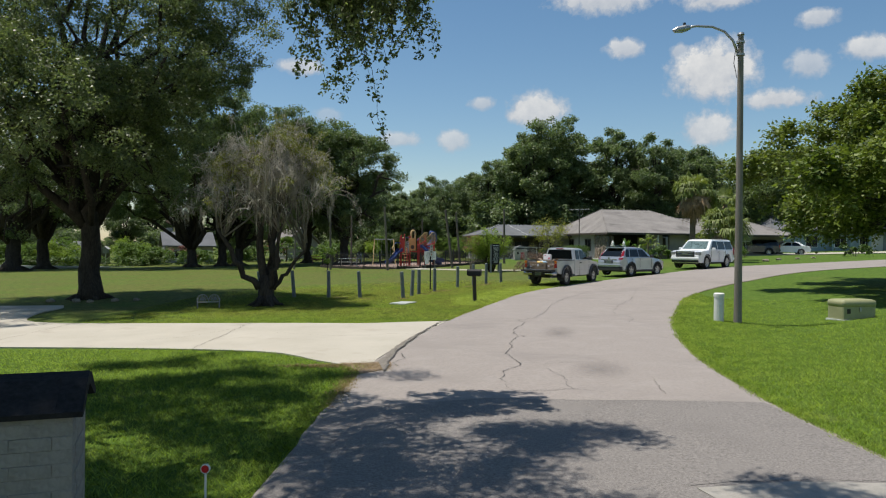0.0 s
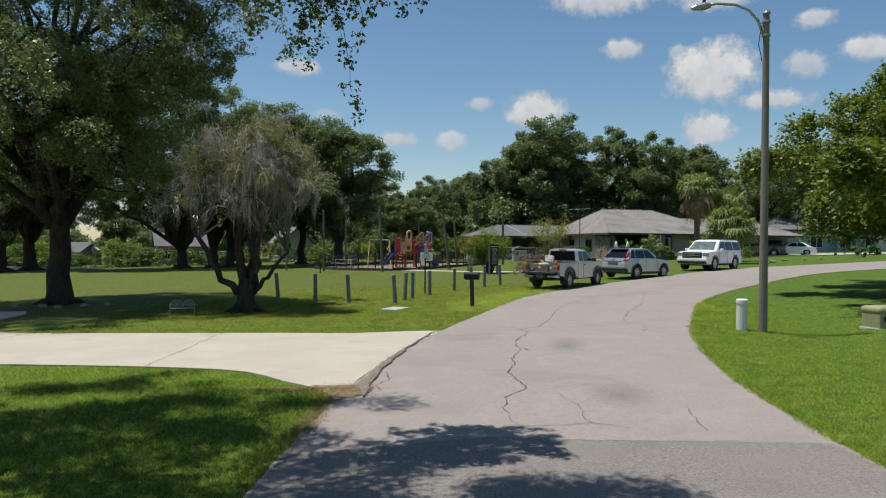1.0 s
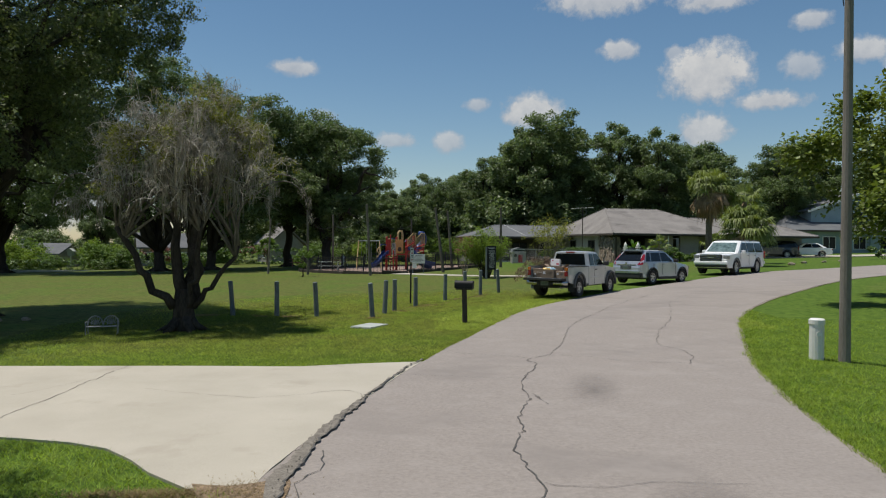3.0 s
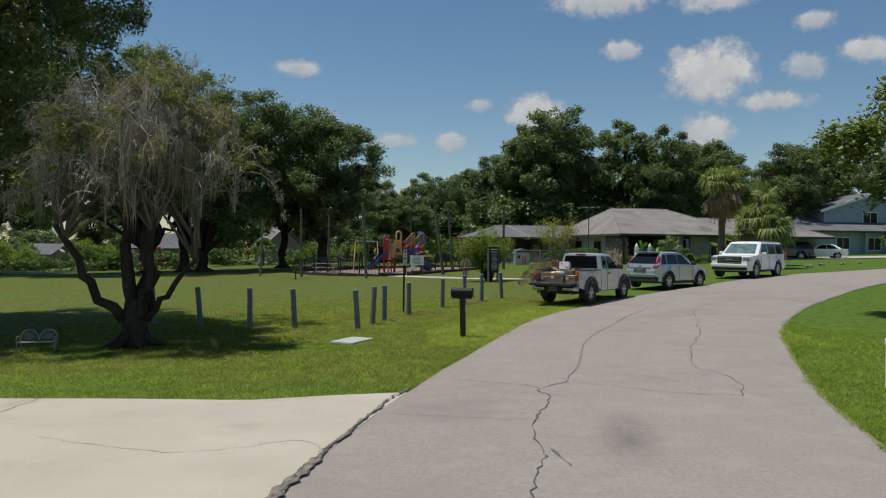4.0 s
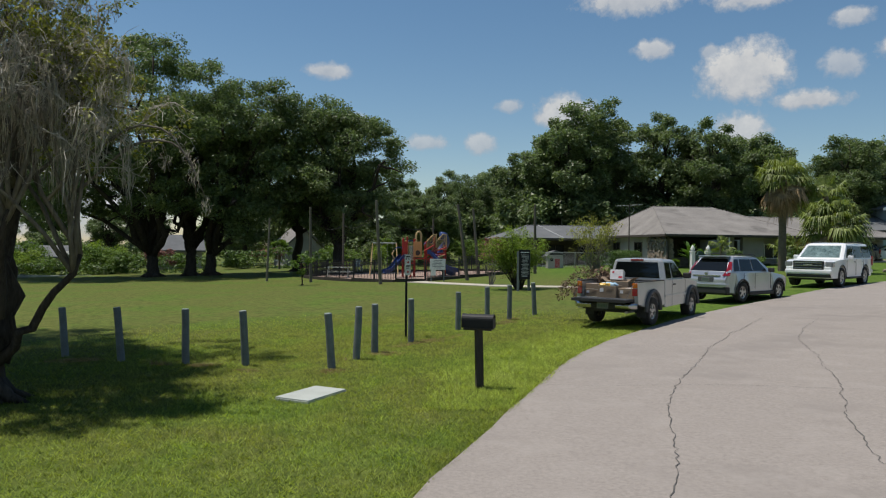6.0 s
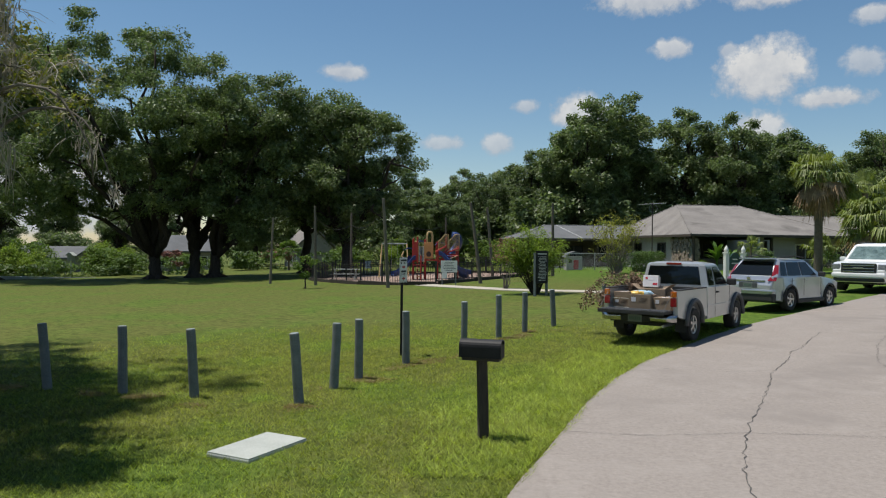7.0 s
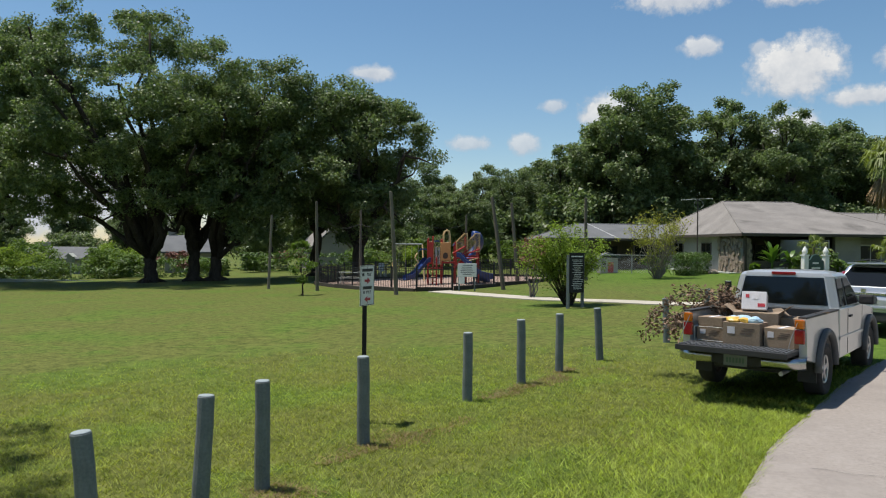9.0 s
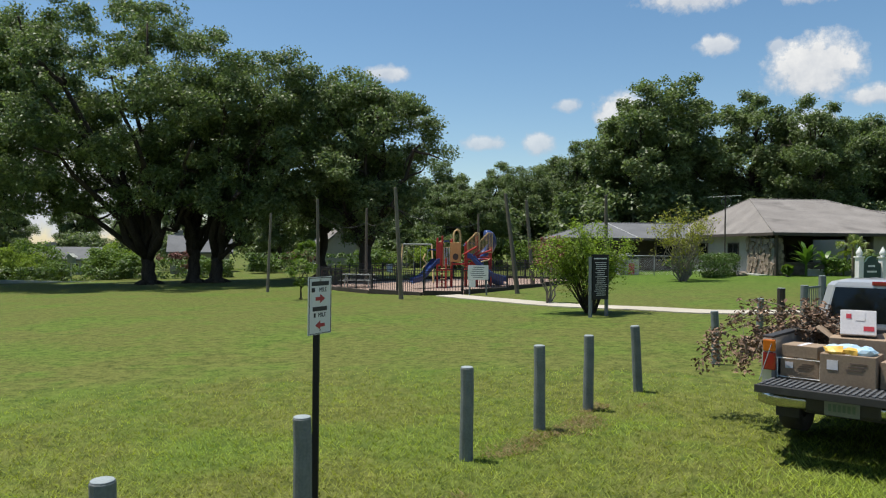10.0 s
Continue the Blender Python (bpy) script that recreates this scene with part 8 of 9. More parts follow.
for s in (-1, 1):
    part("post", tube_bm([(s * 0.36, 0.03, -0.1), (s * 0.36, 0.03, 1.05)], [0.035, 0.035], 6), POST_PAINT, rules)
rf = part("sign_plate", box_bm(0, 0, 0.98, 0.88, 0.02, 0.62, 0.005), SIGN_WHITE, rules)
bars(rf, 6, -0.34, 0.34, -0.013, 1.2, 0.085, 0.03, POST_PAINT, 12)
rs = part("notice_plate", box_bm(-0.25, 0, 0.50, 0.28, 0.02, 0.32, 0.005), SIGN_WHITE, rules)

# old light poles round the playground
POLES = [(-3.97, 52.7, -4.25, 52.6, 4.58, 0.10), (-8.8, 57.2, -8.85, 57.1, 4.40, 0.09), (0.75, 55.0, 0.15, 55.4, 4.55, 0.11), (1.45, 60.8, 1.05, 60.8, 4.6, 0.11), (5.2, 61.8, 5.15, 61.7, 4.95, 0.11), (-8.1, 64.4, -8.1, 64.4, 4.35, 0.09), (-12.1, 59.3, -11.95, 59.3, 3.8, 0.08), (-2.0, 69.5, -2.0, 69.5, 4.3, 0.09)]
tops = []
for x, y, tx, ty, tz, r in POLES:
    p = thing("wooden_pole", x, y, label="slim weathered wooden pole near the playground", category="pole", group="playground poles")
    z0 = gz(x, y)
    part("shaft", tube_bm([(0, 0, -0.2), ((tx - x) * 0.5, (ty - y) * 0.5, (tz - z0) * 0.5), (tx - x, ty - y, tz - z0)], [r * 1.0, r * 0.85, r * 0.7], 10), POLE_DARK, p)
    part("cap", tube_bm([(tx - x, ty - y, tz - z0), (tx - x, ty - y, tz - z0 + 0.03)], [r * 0.72, r * 0.6], 10), POLE_DARK, p)
    tops.append((tx, ty, tz))
for a, b in ((5, 0), (0, 7), (5, 1)):
    A, B = np.array(tops[a]) - [0, 0, 0.8], np.array(tops[b]) - [0, 0, 0.6]
    c = thing("overhead_cable", *A, label="thin black cable sagging between two poles", category="cable")
    part("cable", tube_bm([tuple((B - A) * u + np.array([0, 0, -0.5 * math.sin(math.pi * u)])) for u in np.linspace(0, 1, 9)], [0.014] * 9, 5), CLADDING, c)


def picnic_table(x, y, turn, mat, label):
    t = thing("picnic_table", x, y, turn=turn, label=label, category="picnic table")
    for k in range(5):
        part("top_board", box_bm(0, -0.30 + 0.15 * k, 0.74, 1.8, 0.135, 0.04, 0.005), mat, t)
    for s in (-1, 1):
        for k in (0, 1):
            part("seat_board", box_bm(0, s * (0.62 + 0.13 * k), 0.44, 1.8, 0.12, 0.04, 0.005), mat, t)
        part("leg", tube_bm([(s * 0.65, -0.65, 0), (s * 0.65, -0.2, 0.72)], [0.04, 0.04], 4), mat, t)
        part("leg", tube_bm([(s * 0.65, 0.65, 0), (s * 0.65, 0.2, 0.72)], [0.04, 0.04], 4), mat, t)
        part("cross_bar", box_bm(s * 0.65, 0, 0.42, 0.06, 1.5, 0.08), mat, t)


RED_WOOD = material("red_brown_boards", (0.16, 0.065, 0.045), (0.26, 0.12, 0.085), scale=3, fine=30, rough=0.85)
picnic_table(-12.2, 72.0, 10, RED_WOOD, "red-brown wooden picnic table beside the playground")
picnic_table(-9.5, 77.0, -12, RED_WOOD, "red-brown wooden picnic table beside the playground")
picnic_table(-8.0, 62.0, 5, CONCRETE, "pale concrete picnic table inside the fence")
chair = thing("garden_chair", -8.2, 72.5, label="white plastic garden chair under a tree", category="chair", turn=30)
part("seat", box_bm(0, 0, 0.42, 0.46, 0.46, 0.04, 0.01), WHITE_PLASTIC, chair)
part("backrest", box_bm(0, 0.24, 0.70, 0.44, 0.04, 0.54, 0.02), WHITE_PLASTIC, chair)
for sx in (-1, 1):
    for sy in (-1, 1):
        part("leg", tube_bm([(sx * 0.2, sy * 0.2, 0), (sx * 0.19, sy * 0.19, 0.42)], [0.025, 0.022], 6), WHITE_PLASTIC, chair)

# ---------------------------------------------------------------- hedges, shrubs and edging of the far gardens
wall_low = thing("garden_kerb", -40, 76.0, label="low pale kerb edging a garden bed", category="kerb", turn=-2)
part("kerb", box_bm(0, 0, 0.10, 34, 0.3, 0.34, 0.03), CONCRETE, wall_low)
# solid dark strip standing in for the shadow behind the kerb
part("kerb_shadow_gap", box_bm(0, 0.2, 0.22, 34, 0.10, 0.06), DARK_WOOD, wall_low)
for x, y, w, h, s in ((-52, 81, 14, 1.1, 1), (-39, 80, 13, 1.05, 2), (-66, 84, 16, 1.2, 3)):
    shrub("hedge", x, y, w, 1.3, h, 5200, 0.22, "long clipped green garden hedge", HEDGE_LEAF, 60 + s, boxy=True, category="hedge", stems=0)
shrub("hedge", -27.5, 80, 9, 1.4, 1.5, 3600, 0.24, "dark clipped hedge behind the oaks", HEDGE_LEAF, 66, boxy=True, category="hedge", turn=12, stems=0)
shrub("hedge", -19.5, 92, 13, 1.5, 1.8, 4200, 0.26, "dark clipped hedge in front of a house", HEDGE_LEAF, 67, boxy=True, category="hedge", turn=4, stems=0)
shrub("hedge", -3.0, 90, 10, 2.0, 2.6, 5200, 0.28, "tall green hedge behind the playground", LEAF_MID, 68, boxy=True, category="hedge", turn=8, stems=0)
BUSH = [(-46, 84, 4.0, 2.4, 0), (-50, 86, 5, 3.2, 1), (-56, 86, 4.5, 2.6, 0), (-42, 86, 4.0, 2.0, 1), (-36, 84, 5, 3.4, 2), (-33, 83, 4, 2.6, 2), (-61, 88, 6, 3.6, 0), (-68, 90, 6, 3.0, 1), (-31, 92, 4, 2.4, 2), (-48, 92, 6, 4.6, 1), (-40, 93, 5, 3.8, 0), (-76, 92, 7, 4, 2),
        (-25, 94, 4, 2.0, 2), (-14, 95, 5, 2.6, 1), (-8, 96, 5, 3.4, 0), (-12, 84, 2.2, 1.0, 0), (-14.5, 83, 2.2, 0.9, 0), (1.5, 88, 4, 2.6, 1)]
mats = (LEAF_BRIGHT, LEAF_LIGHT, LEAF_MID)
bush_kinds = [shrub("shrub", -44 - 3 * k, 83, 4, 3.4, 2.6, 6500, 0.205, ("bright yellow-green garden shrub", "rounded green garden shrub", "dark green garden shrub")[k], mats[k], 70 + k, clump=0.3) for k in range(3)]
for i, (x, y, w, h, k) in enumerate(BUSH):
    copy_thing(bush_kinds[k], pose(x * U, y * U, gz(x, y) * U, 0, 0, 70 * i) @ Matrix.Diagonal((w / 4.6, w / 4.6, h / 3.4, 1)))
for x, y, s in ((-30.5, 86, 1), (-22.5, 97, 2)):
    shrub("crepe_myrtle", x, y, 3.6, 2.4, 2.2, 1300, 0.2, "shrub in red-pink blossom before a house", LEAF_RED, 80 + s, base=0.9, clump=0.25)
bird = thing("bird_house", -37.7, 81.5, label="white bird house on a post above the hedge", category="bird house")
part("post", tube_bm([(0, 0, 0), (0, 0, 1.5)], [0.06, 0.06], 6), WHITE_PAINT, bird)
part("house_box", box_bm(0, 0, 1.75, 0.5, 0.5, 0.5, 0.02), CONCRETE, bird)
part("roof", prism_bm([(-0.4, 1.98), (0.4, 1.98), (0, 2.3)], -0.35, 0.35), CONCRETE, bird)

# undergrowth closing the foot of the woods
under = shrub("undergrowth", 10, 90, 12, 6, 6.5, 11000, 0.46, "dense dark undergrowth at the foot of the wood", LEAF_FAR, 90, clump=0.6, category="undergrowth", stems=10)
UNDER = [(-12, 104, 0.8), (-4, 98, 0.7), (2, 94, 0.8), (20, 93, 0.9), (30, 92, 0.8), (40, 93, 0.9), (50, 95, 0.9), (60, 95, 0.9), (70, 95, 1), (82, 95, 1), (95, 93, 1), (108, 90, 1), (-22, 116, 0.9), (-34, 120, 0.9), (-46, 118, 0.75), (-58, 114, 0.75), (-70, 110, 0.75), (-82, 104, 0.9), (-94, 98, 0.9), (-106, 92, 1), (120, 86, 1), (5, 103, 1.1), (15, 100, 1.1)]
for i, (x, y, s) in enumerate(UNDER):
    copy_thing(under, pose(x * U, y * U, gz(x, y) * U, 0, 0, 15 * (i % 7) - 45) @ Matrix.Diagonal((s, s, s, 1)))



# ---------------------------------------------------------------- cracks, dirt and grass
def crack(line, width, seed, lift=0.030):
    """A jagged narrow crack along plan points, as a flat strip."""
    rng = np.random.default_rng(seed)
    pts = smooth_line(line, 0.11)
    d = np.gradient(pts, axis=0)
    drift = np.cumsum(rng.normal(0, 0.013, pts.shape), 0)
    pts = pts + drift - np.linspace(0, 1, len(pts))[:, None] * drift[-1] + rng.normal(0, 0.014, pts.shape)
    nn = np.stack([-d[:, 1], d[:, 0]], -1) / (np.linalg.norm(d, axis=1)[:, None] + 1e-6)
    w = width * rng.uniform(0.3, 1.25, (len(pts), 1))
    rows = np.stack([pts - nn * w, pts + nn * w], 1)
    z = ground_z(rows[..., 0], rows[..., 1]) + lift
    return np.concatenate([rows, z[..., None]], -1) * U


CRACKS = [
    ([(8.2, 31.7), (6.4, 28.9), (5.24, 26.7), (3.95, 24.0), (3.32, 22.3), (2.94, 20.5), (2.36, 18.55)], 0.024), ([(2.36, 18.55), (1.95, 18.1), (2.0, 17.6), (1.8, 16.8), (1.62, 15.9), (1.58, 15.1), (1.46, 14.45), (1.33, 13.95), (1.34, 13.45), (1.15, 12.8), (1.17, 12.15), (1.24, 11.65), (1.07, 11.2), (0.91, 10.9), (0.89, 10.5), (0.78, 10.2)], 0.030),
    ([(0.53, 18.83), (1.0, 18.6), (1.53, 18.43), (1.95, 18.15)], 0.020), ([(2.32, 18.5), (3.0, 18.28), (3.49, 17.87), (4.13, 17.68), (4.53, 17.63)], 0.020), ([(0.0, 16.6), (0.38, 16.53), (0.88, 16.4), (1.4, 16.3), (1.72, 16.3)], 0.018),
    ([(6.4, 24.6), (5.94, 23.3), (5.27, 21.55), (4.69, 19.75), (4.86, 19.1), (4.78, 18.3), (4.53, 17.65)], 0.020), ([(1.24, 11.65), (1.68, 11.6), (2.25, 11.65), (2.87, 11.6)], 0.014), ([(0.84, 10.3), (0.92, 9.85), (1.0, 9.45), (1.48, 9.46), (1.73, 9.56), (2.1, 9.25)], 0.016),
    ([(1.67, 14.87), (1.62, 15.2), (1.75, 14.6)], 0.016), ([(-0.7, 12.6), (-0.6, 12.2), (-0.72, 11.8), (-0.68, 11.3)], 0.024),
    ([(1.6, 11.1), (1.71, 10.3), (1.72, 9.5)], 0.012), ([(3.0, 10.3), (2.87, 9.7), (2.84, 9.2)], 0.014), ([(1.83, 23.55), (2.75, 23.4), (3.72, 23.55), (4.53, 23.5), (6.2, 23.2)], 0.014),
    ([(3.8, 27.3), (4.4, 27.1), (5.2, 27.0)], 0.014), ([(9.5, 31.5), (7.8, 28.6), (6.4, 24.6)], 0.014), ([(-0.6, 8.95), (0.7, 8.98), (1.9, 8.85), (3.8, 8.74)], 0.012), ([(2.0, 5.73), (2.8, 5.87), (3.6, 5.8)], 0.02),
]
verts, faces = [], []
for i, (line, w) in enumerate(CRACKS):
    strip = crack(line, w * 0.25, 300 + i)
    base = sum(len(v) for v in verts)
    k = len(strip)
    verts.append(strip.reshape(-1, 3))
    faces.append(np.stack([base + 2 * np.arange(k - 1), base + 2 * np.arange(k - 1) + 1, base + 2 * np.arange(k - 1) + 3, base + 2 * np.arange(k - 1) + 2], -1))
tagged(link("road_cracks", mesh_from("road_cracks", np.concatenate(verts), np.concatenate(faces)), TAR), "dark jagged cracks in the asphalt", "cracks", kind="stuff")
# joints of the concrete drive
verts, faces = [], []
for i, (line, w) in enumerate((([(-4.6, 13.25), (-4.6, 17.5)], 0.012), ([(-9.0, 13.8), (-9.0, 17.85)], 0.012), ([(-13.2, 14.2), (-12.6, 23.0)], 0.012), ([(-3.6, 15.6), (-2.0, 15.0), (-0.9, 15.4), (-0.5, 15.0)], 0.007), ([(-6.0, 14.4), (-5.2, 15.2), (-4.7, 16.4)], 0.006))):
    strip = crack(line, w * 0.4, 340 + i, 0.030)
    base = sum(len(v) for v in verts)
    k = len(strip)
    verts.append(strip.reshape(-1, 3))
    faces.append(np.stack([base + 2 * np.arange(k - 1), base + 2 * np.arange(k - 1) + 1, base + 2 * np.arange(k - 1) + 3, base + 2 * np.arange(k - 1) + 2], -1))
tagged(link("driveway_joints", mesh_from("driveway_joints", np.concatenate(verts), np.concatenate(faces)), SEAM), "dark joints in the concrete driveway", "joints", kind="stuff")
DIRT_OUT = [(-1.62, 11.68), (-1.3, 11.62), (-1.0, 11.74), (-0.84, 11.78), (-0.79, 11.3), (-0.92, 11.0), (-1.04, 10.85), (-1.2, 10.7), (-1.27, 11.0), (-1.42, 11.25)]
rng = np.random.default_rng(71)
patch("dirt_patch", [tuple(p) for p in smooth_line(DIRT_OUT + DIRT_OUT[:1], 0.12)[:-1]], 0.031, DIRT, "bare brown earth at the driveway corner", "earth", 0.004)
edge_out = smooth_line([(-1.0, 11.75), (-0.96, 12.3), (-0.9, 12.9), (-0.76, 13.9), (-0.52, 15.2), (-0.2, 16.8), (0.10, 17.95)], 0.08)
edge_in = smooth_line([(-0.86, 10.9), (-0.84, 11.8), (-0.80, 12.7), (-0.65, 14.0), (-0.43, 15.5), (-0.10, 17.2), (0.14, 18.0)], 0.08)
take = np.linspace(0, 1, 110)
edge_out, edge_in = (np.stack([np.interp(take, np.linspace(0, 1, len(q)), q[:, i]) for i in (0, 1)], -1) for q in (edge_out, edge_in))
edge_rng = np.random.default_rng(8)
edge_out = edge_out + np.stack([edge_rng.normal(0, 0.018, 110), 0 * take], -1)
edge_in = edge_in + np.stack([edge_rng.normal(0, 0.014, 110) + 0.02 * np.sin(take * 40), 0 * take], -1)
sheet("broken_edge", lerp_rows(edge_out, edge_in, 4), 0.041, CRUMBLE, "dark crumbling asphalt edge along the driveway", "road edge")
dark_w = np.stack([edge_rng.uniform(0.002, 0.020, 110), 0 * take], -1)
sheet("edge_crack", np.stack([edge_in - dark_w * 0.6, edge_in + dark_w], 1), 0.045, TAR, "ragged dark crack along the broken road edge", "crack")
chips = thing("asphalt_crumbs", -0.8, 12.5, label="loose asphalt crumbs along the broken road edge", category="gravel", kind="stuff")
bm = bmesh.new()
for k in range(120):
    i = int(edge_rng.integers(0, 110))
    q = edge_out[i] + (edge_in[i] - edge_out[i]) * edge_rng.uniform(-0.2, 1.3)
    r = edge_rng.uniform(0.003, 0.009)
    m = Matrix.Translation((q[0] + 0.8, q[1] - 12.5, gz(*q) - gz(-0.8, 12.5) + 0.044 + r * 0.3)) @ Matrix.Rotation(edge_rng.uniform(0, 3), 4, Vector((0.3, 0.5, 0.8))) @ Matrix.Diagonal((r * 1.3, r, r * 0.7, 1))
    bmesh.ops.create_icosphere(bm, subdivisions=1, radius=1, matrix=m)
part("crumbs", bm, CRUMBLE, chips)


# sandy strip along the inner road edge
edge_r = np.array([p for p in right_line if 3.0 < p[1] < 60])
sand_w = 0.07 + 0.05 * np.array([noise.noise(Vector((a * 0.9, b * 0.9, 1.5))) for a, b in edge_r])
sheet("road_shoulder", np.stack([edge_r - [0.05, 0], edge_r + np.stack([sand_w, 0 * sand_w], -1)], 1), 0.014, SAND, "narrow sandy strip between road and grass", "road shoulder")
# an oil stain on the lane, thin to nothing at its border
stain = bpy.data.materials.new("oil_stain")
stain.use_nodes = True
sn, sl = stain.node_tree.nodes, stain.node_tree.links
sn["Principled BSDF"].inputs["Base Color"].default_value, sn["Principled BSDF"].inputs["Roughness"].default_value = (0.07, 0.06, 0.058, 1), 0.8
where, dist, blot, fade, mul, sheer, blend = (sn.new(k) for k in ("ShaderNodeTexCoord", "ShaderNodeVectorMath", "ShaderNodeTexNoise", "ShaderNodeMapRange", "ShaderNodeMath", "ShaderNodeBsdfTransparent", "ShaderNodeMixShader"))
dist.operation, mul.operation = "LENGTH", "MULTIPLY"
sl.new(where.outputs["Object"], dist.inputs[0])
sl.new(where.outputs["Object"], blot.inputs["Vector"])
blot.inputs["Scale"].default_value, blot.inputs["Detail"].default_value = 2.2, 6.0
fade.inputs["From Min"].default_value, fade.inputs["From Max"].default_value = 1.0, 0.0
sl.new(dist.outputs["Value"], fade.inputs["Value"])
sl.new(fade.outputs["Result"], mul.inputs[0])
sl.new(blot.outputs["Fac"], mul.inputs[1])
thin = sn.new("ShaderNodeMath")
thin.operation, thin.inputs[1].default_value = "MULTIPLY", 0.42
sl.new(mul.outputs[0], thin.inputs[0])
sl.new(thin.outputs[0], blend.inputs[0])
sl.new(sheer.outputs[0], blend.inputs[1])
sl.new(sn["Principled BSDF"].outputs[0], blend.inputs[2])
sl.new(blend.outputs[0], sn["Material Output"].inputs["Surface"])
for x, y, sx, sy in ((2.5, 15.6, 0.42, 1.3), (2.4, 11.0, 0.5, 0.9)):
    ring = [(math.cos(a), math.sin(a), 0) for a in np.linspace(0, 2 * math.pi, 25)[:-1]]
    spot = tagged(link("oil_stain", mesh_from("oil_stain", np.array(ring), np.arange(24)[None, :]), stain), "dark oil stain on the asphalt", "stain", kind="structure")
    spot.location, spot.scale, spot.rotation_euler = (x * U, y * U, (gz(x, y) + 0.034) * U), (sx * U, sy * U, U), (0, 0, radians(-12))


# lawn blades near the way, as one mass
def in_road(x, y, over=-0.03):
    return (x > np.interp(y, left_line[:, 1], left_line[:, 0]) + over) & (x < np.interp(y, right_line[:, 1], right_line[:, 0]) - over)


def in_drive(x, y):
    far = np.interp(x, drive_far[::-1][:, 0], drive_far[::-1][:, 1])
    near = np.interp(x, drive_near[:, 0], drive_near[:, 1])
    return (y > near - 0.02) & (y < far + 0.02) & (x < 0.3)


def blades(name, boxes, height, seed, label="short mown grass blades along the road", verge=0.0, mat=None):
    rng = np.random.default_rng(seed)
    pts = []
    for x0, x1, y0, y1, per_m2 in boxes:
        n = int((x1 - x0) * (y1 - y0) * per_m2)
        p = np.stack([rng.uniform(x0, x1, n), rng.uniform(y0, y1, n)], -1)
        way = np.interp(p[:, 1], [0, 14, 24, 36], [0.0, 0.6, 1.2, 1.2])
        near = np.hypot(p[:, 0] - way, np.maximum(0, p[:, 1] - 24))
        ragged = -0.03 + 0.13 * rng.uniform(0, 1, n) ** 2 * np.array([0.5 + noise.noise(Vector((a * 1.7, b * 1.7, 3))) for a, b in p]).clip(0, 1)
        keep = (~in_road(p[:, 0], p[:, 1], ragged)) & (~in_drive(p[:, 0], p[:, 1])) & (rng.uniform(0, 1, n) > (near - 5.0) / 6.5)
        pts.append(p[keep])
    p = np.concatenate(pts)
    if verge:
        p = p[in_road(p[:, 0], p[:, 1], -verge * rng.uniform(0, 1, len(p)))]
    p = p[~((np.abs((p[:, 0] + 1.22) * 0.914 - (p[:, 1] - 22.86) * 0.407) < 0.29) & (np.abs((p[:, 0] + 1.22) * 0.407 + (p[:, 1] - 22.86) * 0.914) < 0.46))]
    n = len(p)
    z = ground_z(p[:, 0], p[:, 1])
    a = rng.uniform(0, 2 * math.pi, n)
    h = height * rng.uniform(0.5, 1.3, n)
    lean = h * rng.uniform(0.5, 1.8, n)
    b = rng.uniform(0, 2 * math.pi, n)
    w = 0.0058
    base = np.stack([p[:, 0], p[:, 1], z - 0.005], -1)
    side = np.stack([np.cos(a), np.sin(a), 0 * a], -1) * w * np.sign(np.sin(b - a) + 1e-9)[:, None]
    tip = base + np.stack([np.cos(b) * lean, np.sin(b) * lean, h], -1)
    v = np.stack([base - side, base + side, tip], 1).reshape(-1, 3) * U
    me = mesh_from(name, v, np.arange(3 * n).reshape(n, 3))
    face = np.cross(v[1::3] - v[0::3], v[2::3] - v[0::3])
    face /= np.linalg.norm(face, axis=1)[:, None]
    up = face * 0.35 + np.array([0, 0, 0.8])
    up /= np.linalg.norm(up, axis=1)[:, None]
    me.normals_split_custom_set_from_vertices(np.repeat(up, 3, axis=0))
    return tagged(link(name, me, mat or BLADE), label, "grass", kind="stuff")


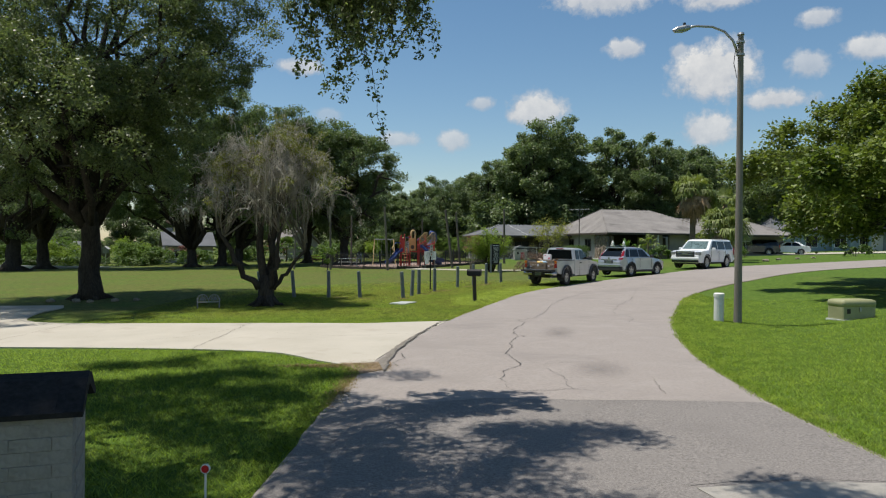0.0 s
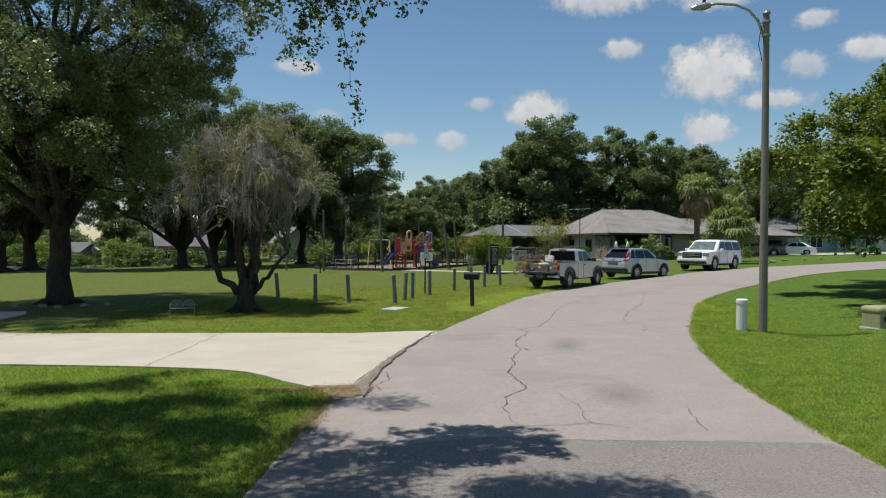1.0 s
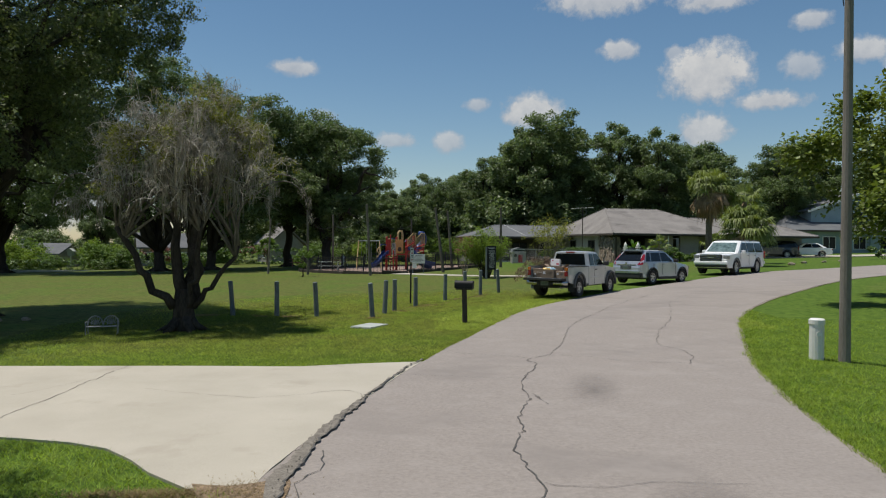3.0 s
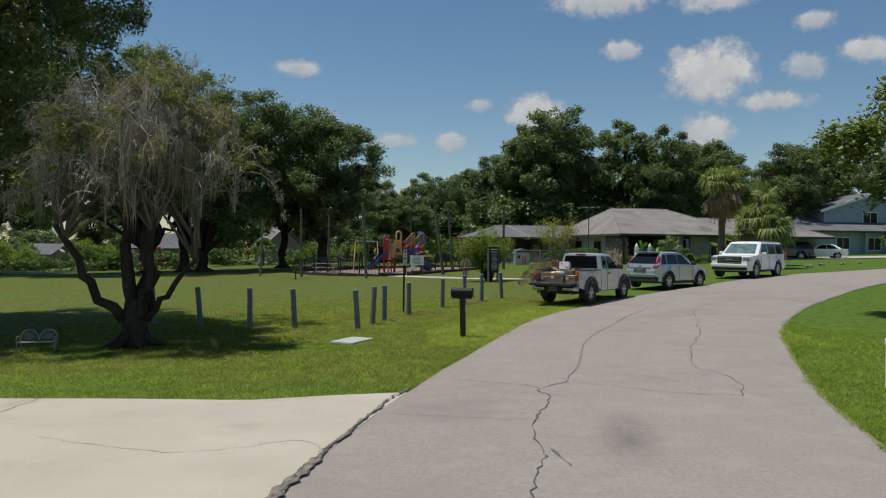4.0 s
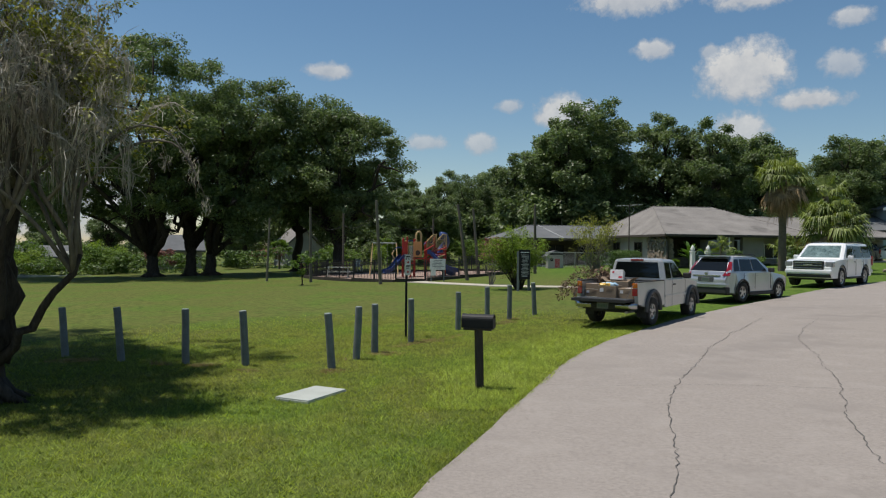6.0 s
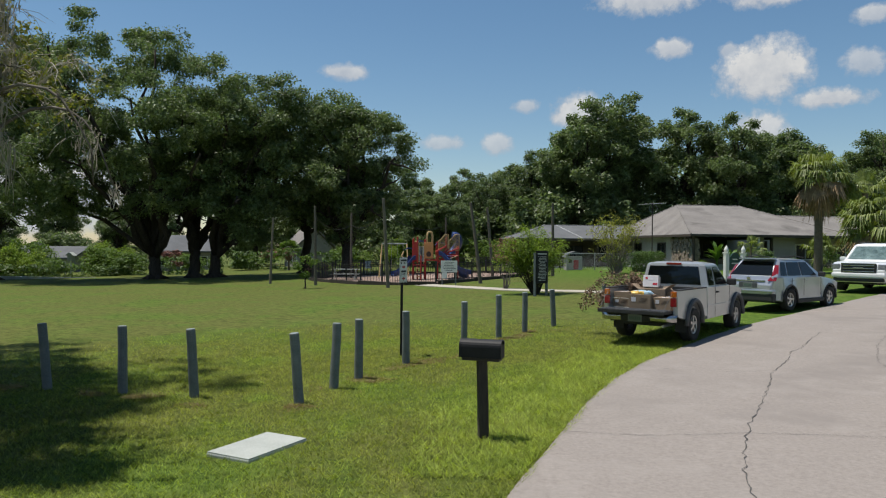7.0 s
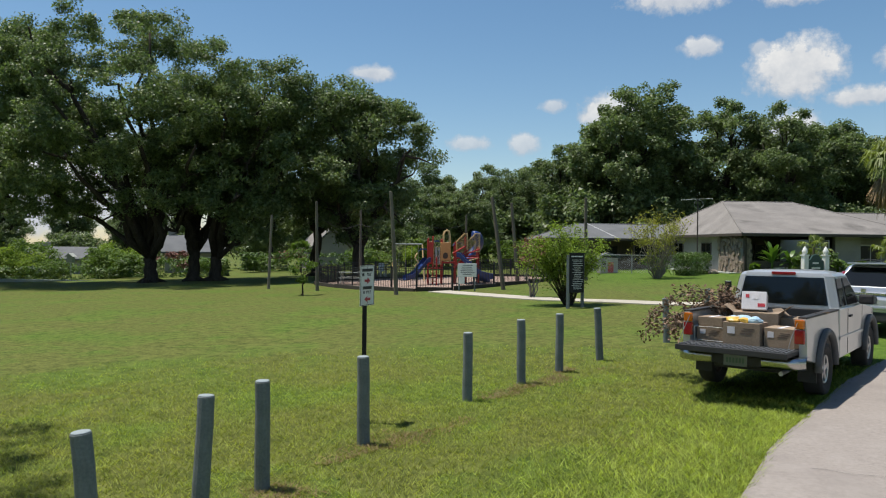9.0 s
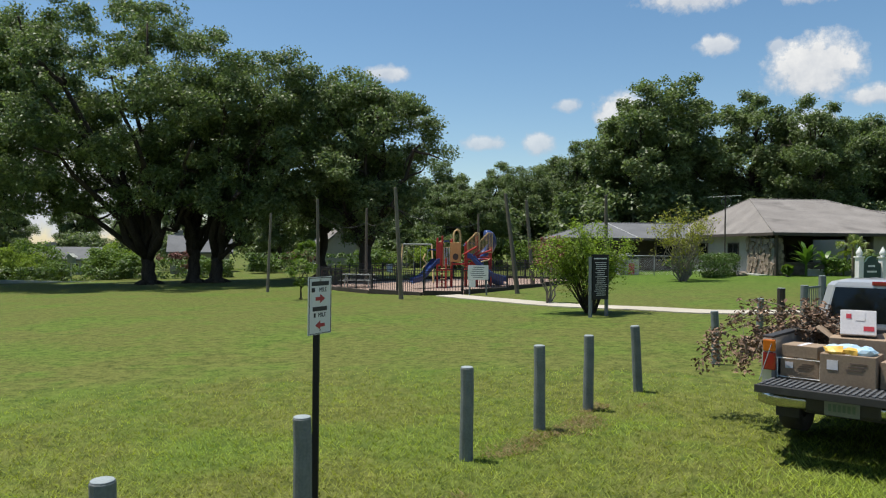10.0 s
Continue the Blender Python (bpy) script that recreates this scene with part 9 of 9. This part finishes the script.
blades("grass", [(-9, -1.3, 4.0, 13.5, 1700), (-9, 4.0, 17.5, 24.0, 1800), (-9, 9, 24.0, 36.0, 1600), (3.9, 12.0, 5.0, 12.0, 1700), (4.2, 12.0, 12.0, 24.0, 1500)], 0.047, 17)
blades("verge_grass", [(0.3, 8.0, 22.0, 36.0, 2400)], 0.08, 19, "long bright grass beside the parked cars", 2.0, VERGE)
blades("verge_grass", [(-2.2, 0.6, 4.0, 13.5, 2600), (-1.6, 4.0, 17.5, 26.0, 2600), (0.8, 8.0, 26.0, 36.0, 2000), (3.6, 5.0, 5.0, 13.0, 3600), (3.8, 9.0, 13.0, 27.0, 3000)], 0.055, 18, "longer ragged grass leaning over the road edge", 0.4)

# dry brown turf along the line of posts
rng = np.random.default_rng(61)
line = np.array([(-6.6, 26.0), (-5.2, 25.5), (-4.0, 25.2), (-2.9, 24.95), (-1.3, 24.7), (-0.9, 25.9), (-0.2, 27.5), (0.7, 29.6), (1.9, 31.8), (2.7, 33.0)])
s = rng.uniform(0, len(line) - 1.001, 24000)
k = s.astype(int)
p = line[k] + (line[k + 1] - line[k]) * (s - k)[:, None] + rng.normal(0, 0.16, (len(s), 2))
p = p[np.array([noise.noise(Vector((a * 1.3, b * 1.3, 0))) > 0.12 for a, b in p])]
corner = np.concatenate([rng.normal(0, 1, (3600, 2)) * [0.17, 0.22] + [-1.15, 11.3], rng.normal(0, 1, (3000, 2)) * [0.07, 0.6] + [-1.30, 9.8], rng.normal(0, 1, (3000, 2)) * [0.35, 0.06] + [-1.75, 11.45]])
p = np.concatenate([p, corner])
base = np.stack([p[:, 0], p[:, 1], ground_z(p[:, 0], p[:, 1]) + 0.012], -1)
ang = rng.uniform(0, 2 * math.pi, len(p))
side = np.stack([np.cos(ang), np.sin(ang), 0 * ang], -1) * 0.006
tip = base + np.stack([rng.normal(0, 0.04, len(p)), rng.normal(0, 0.04, len(p)), rng.uniform(0.012, 0.035, len(p))], -1)
v = np.stack([base - side, base + side, tip], 1).reshape(-1, 3) * U
tagged(link("dry_grass", mesh_from("dry_grass", v, np.arange(len(v)).reshape(-1, 3)), DRY_BLADE), "withered brown grass along the posts", "grass", kind="stuff")
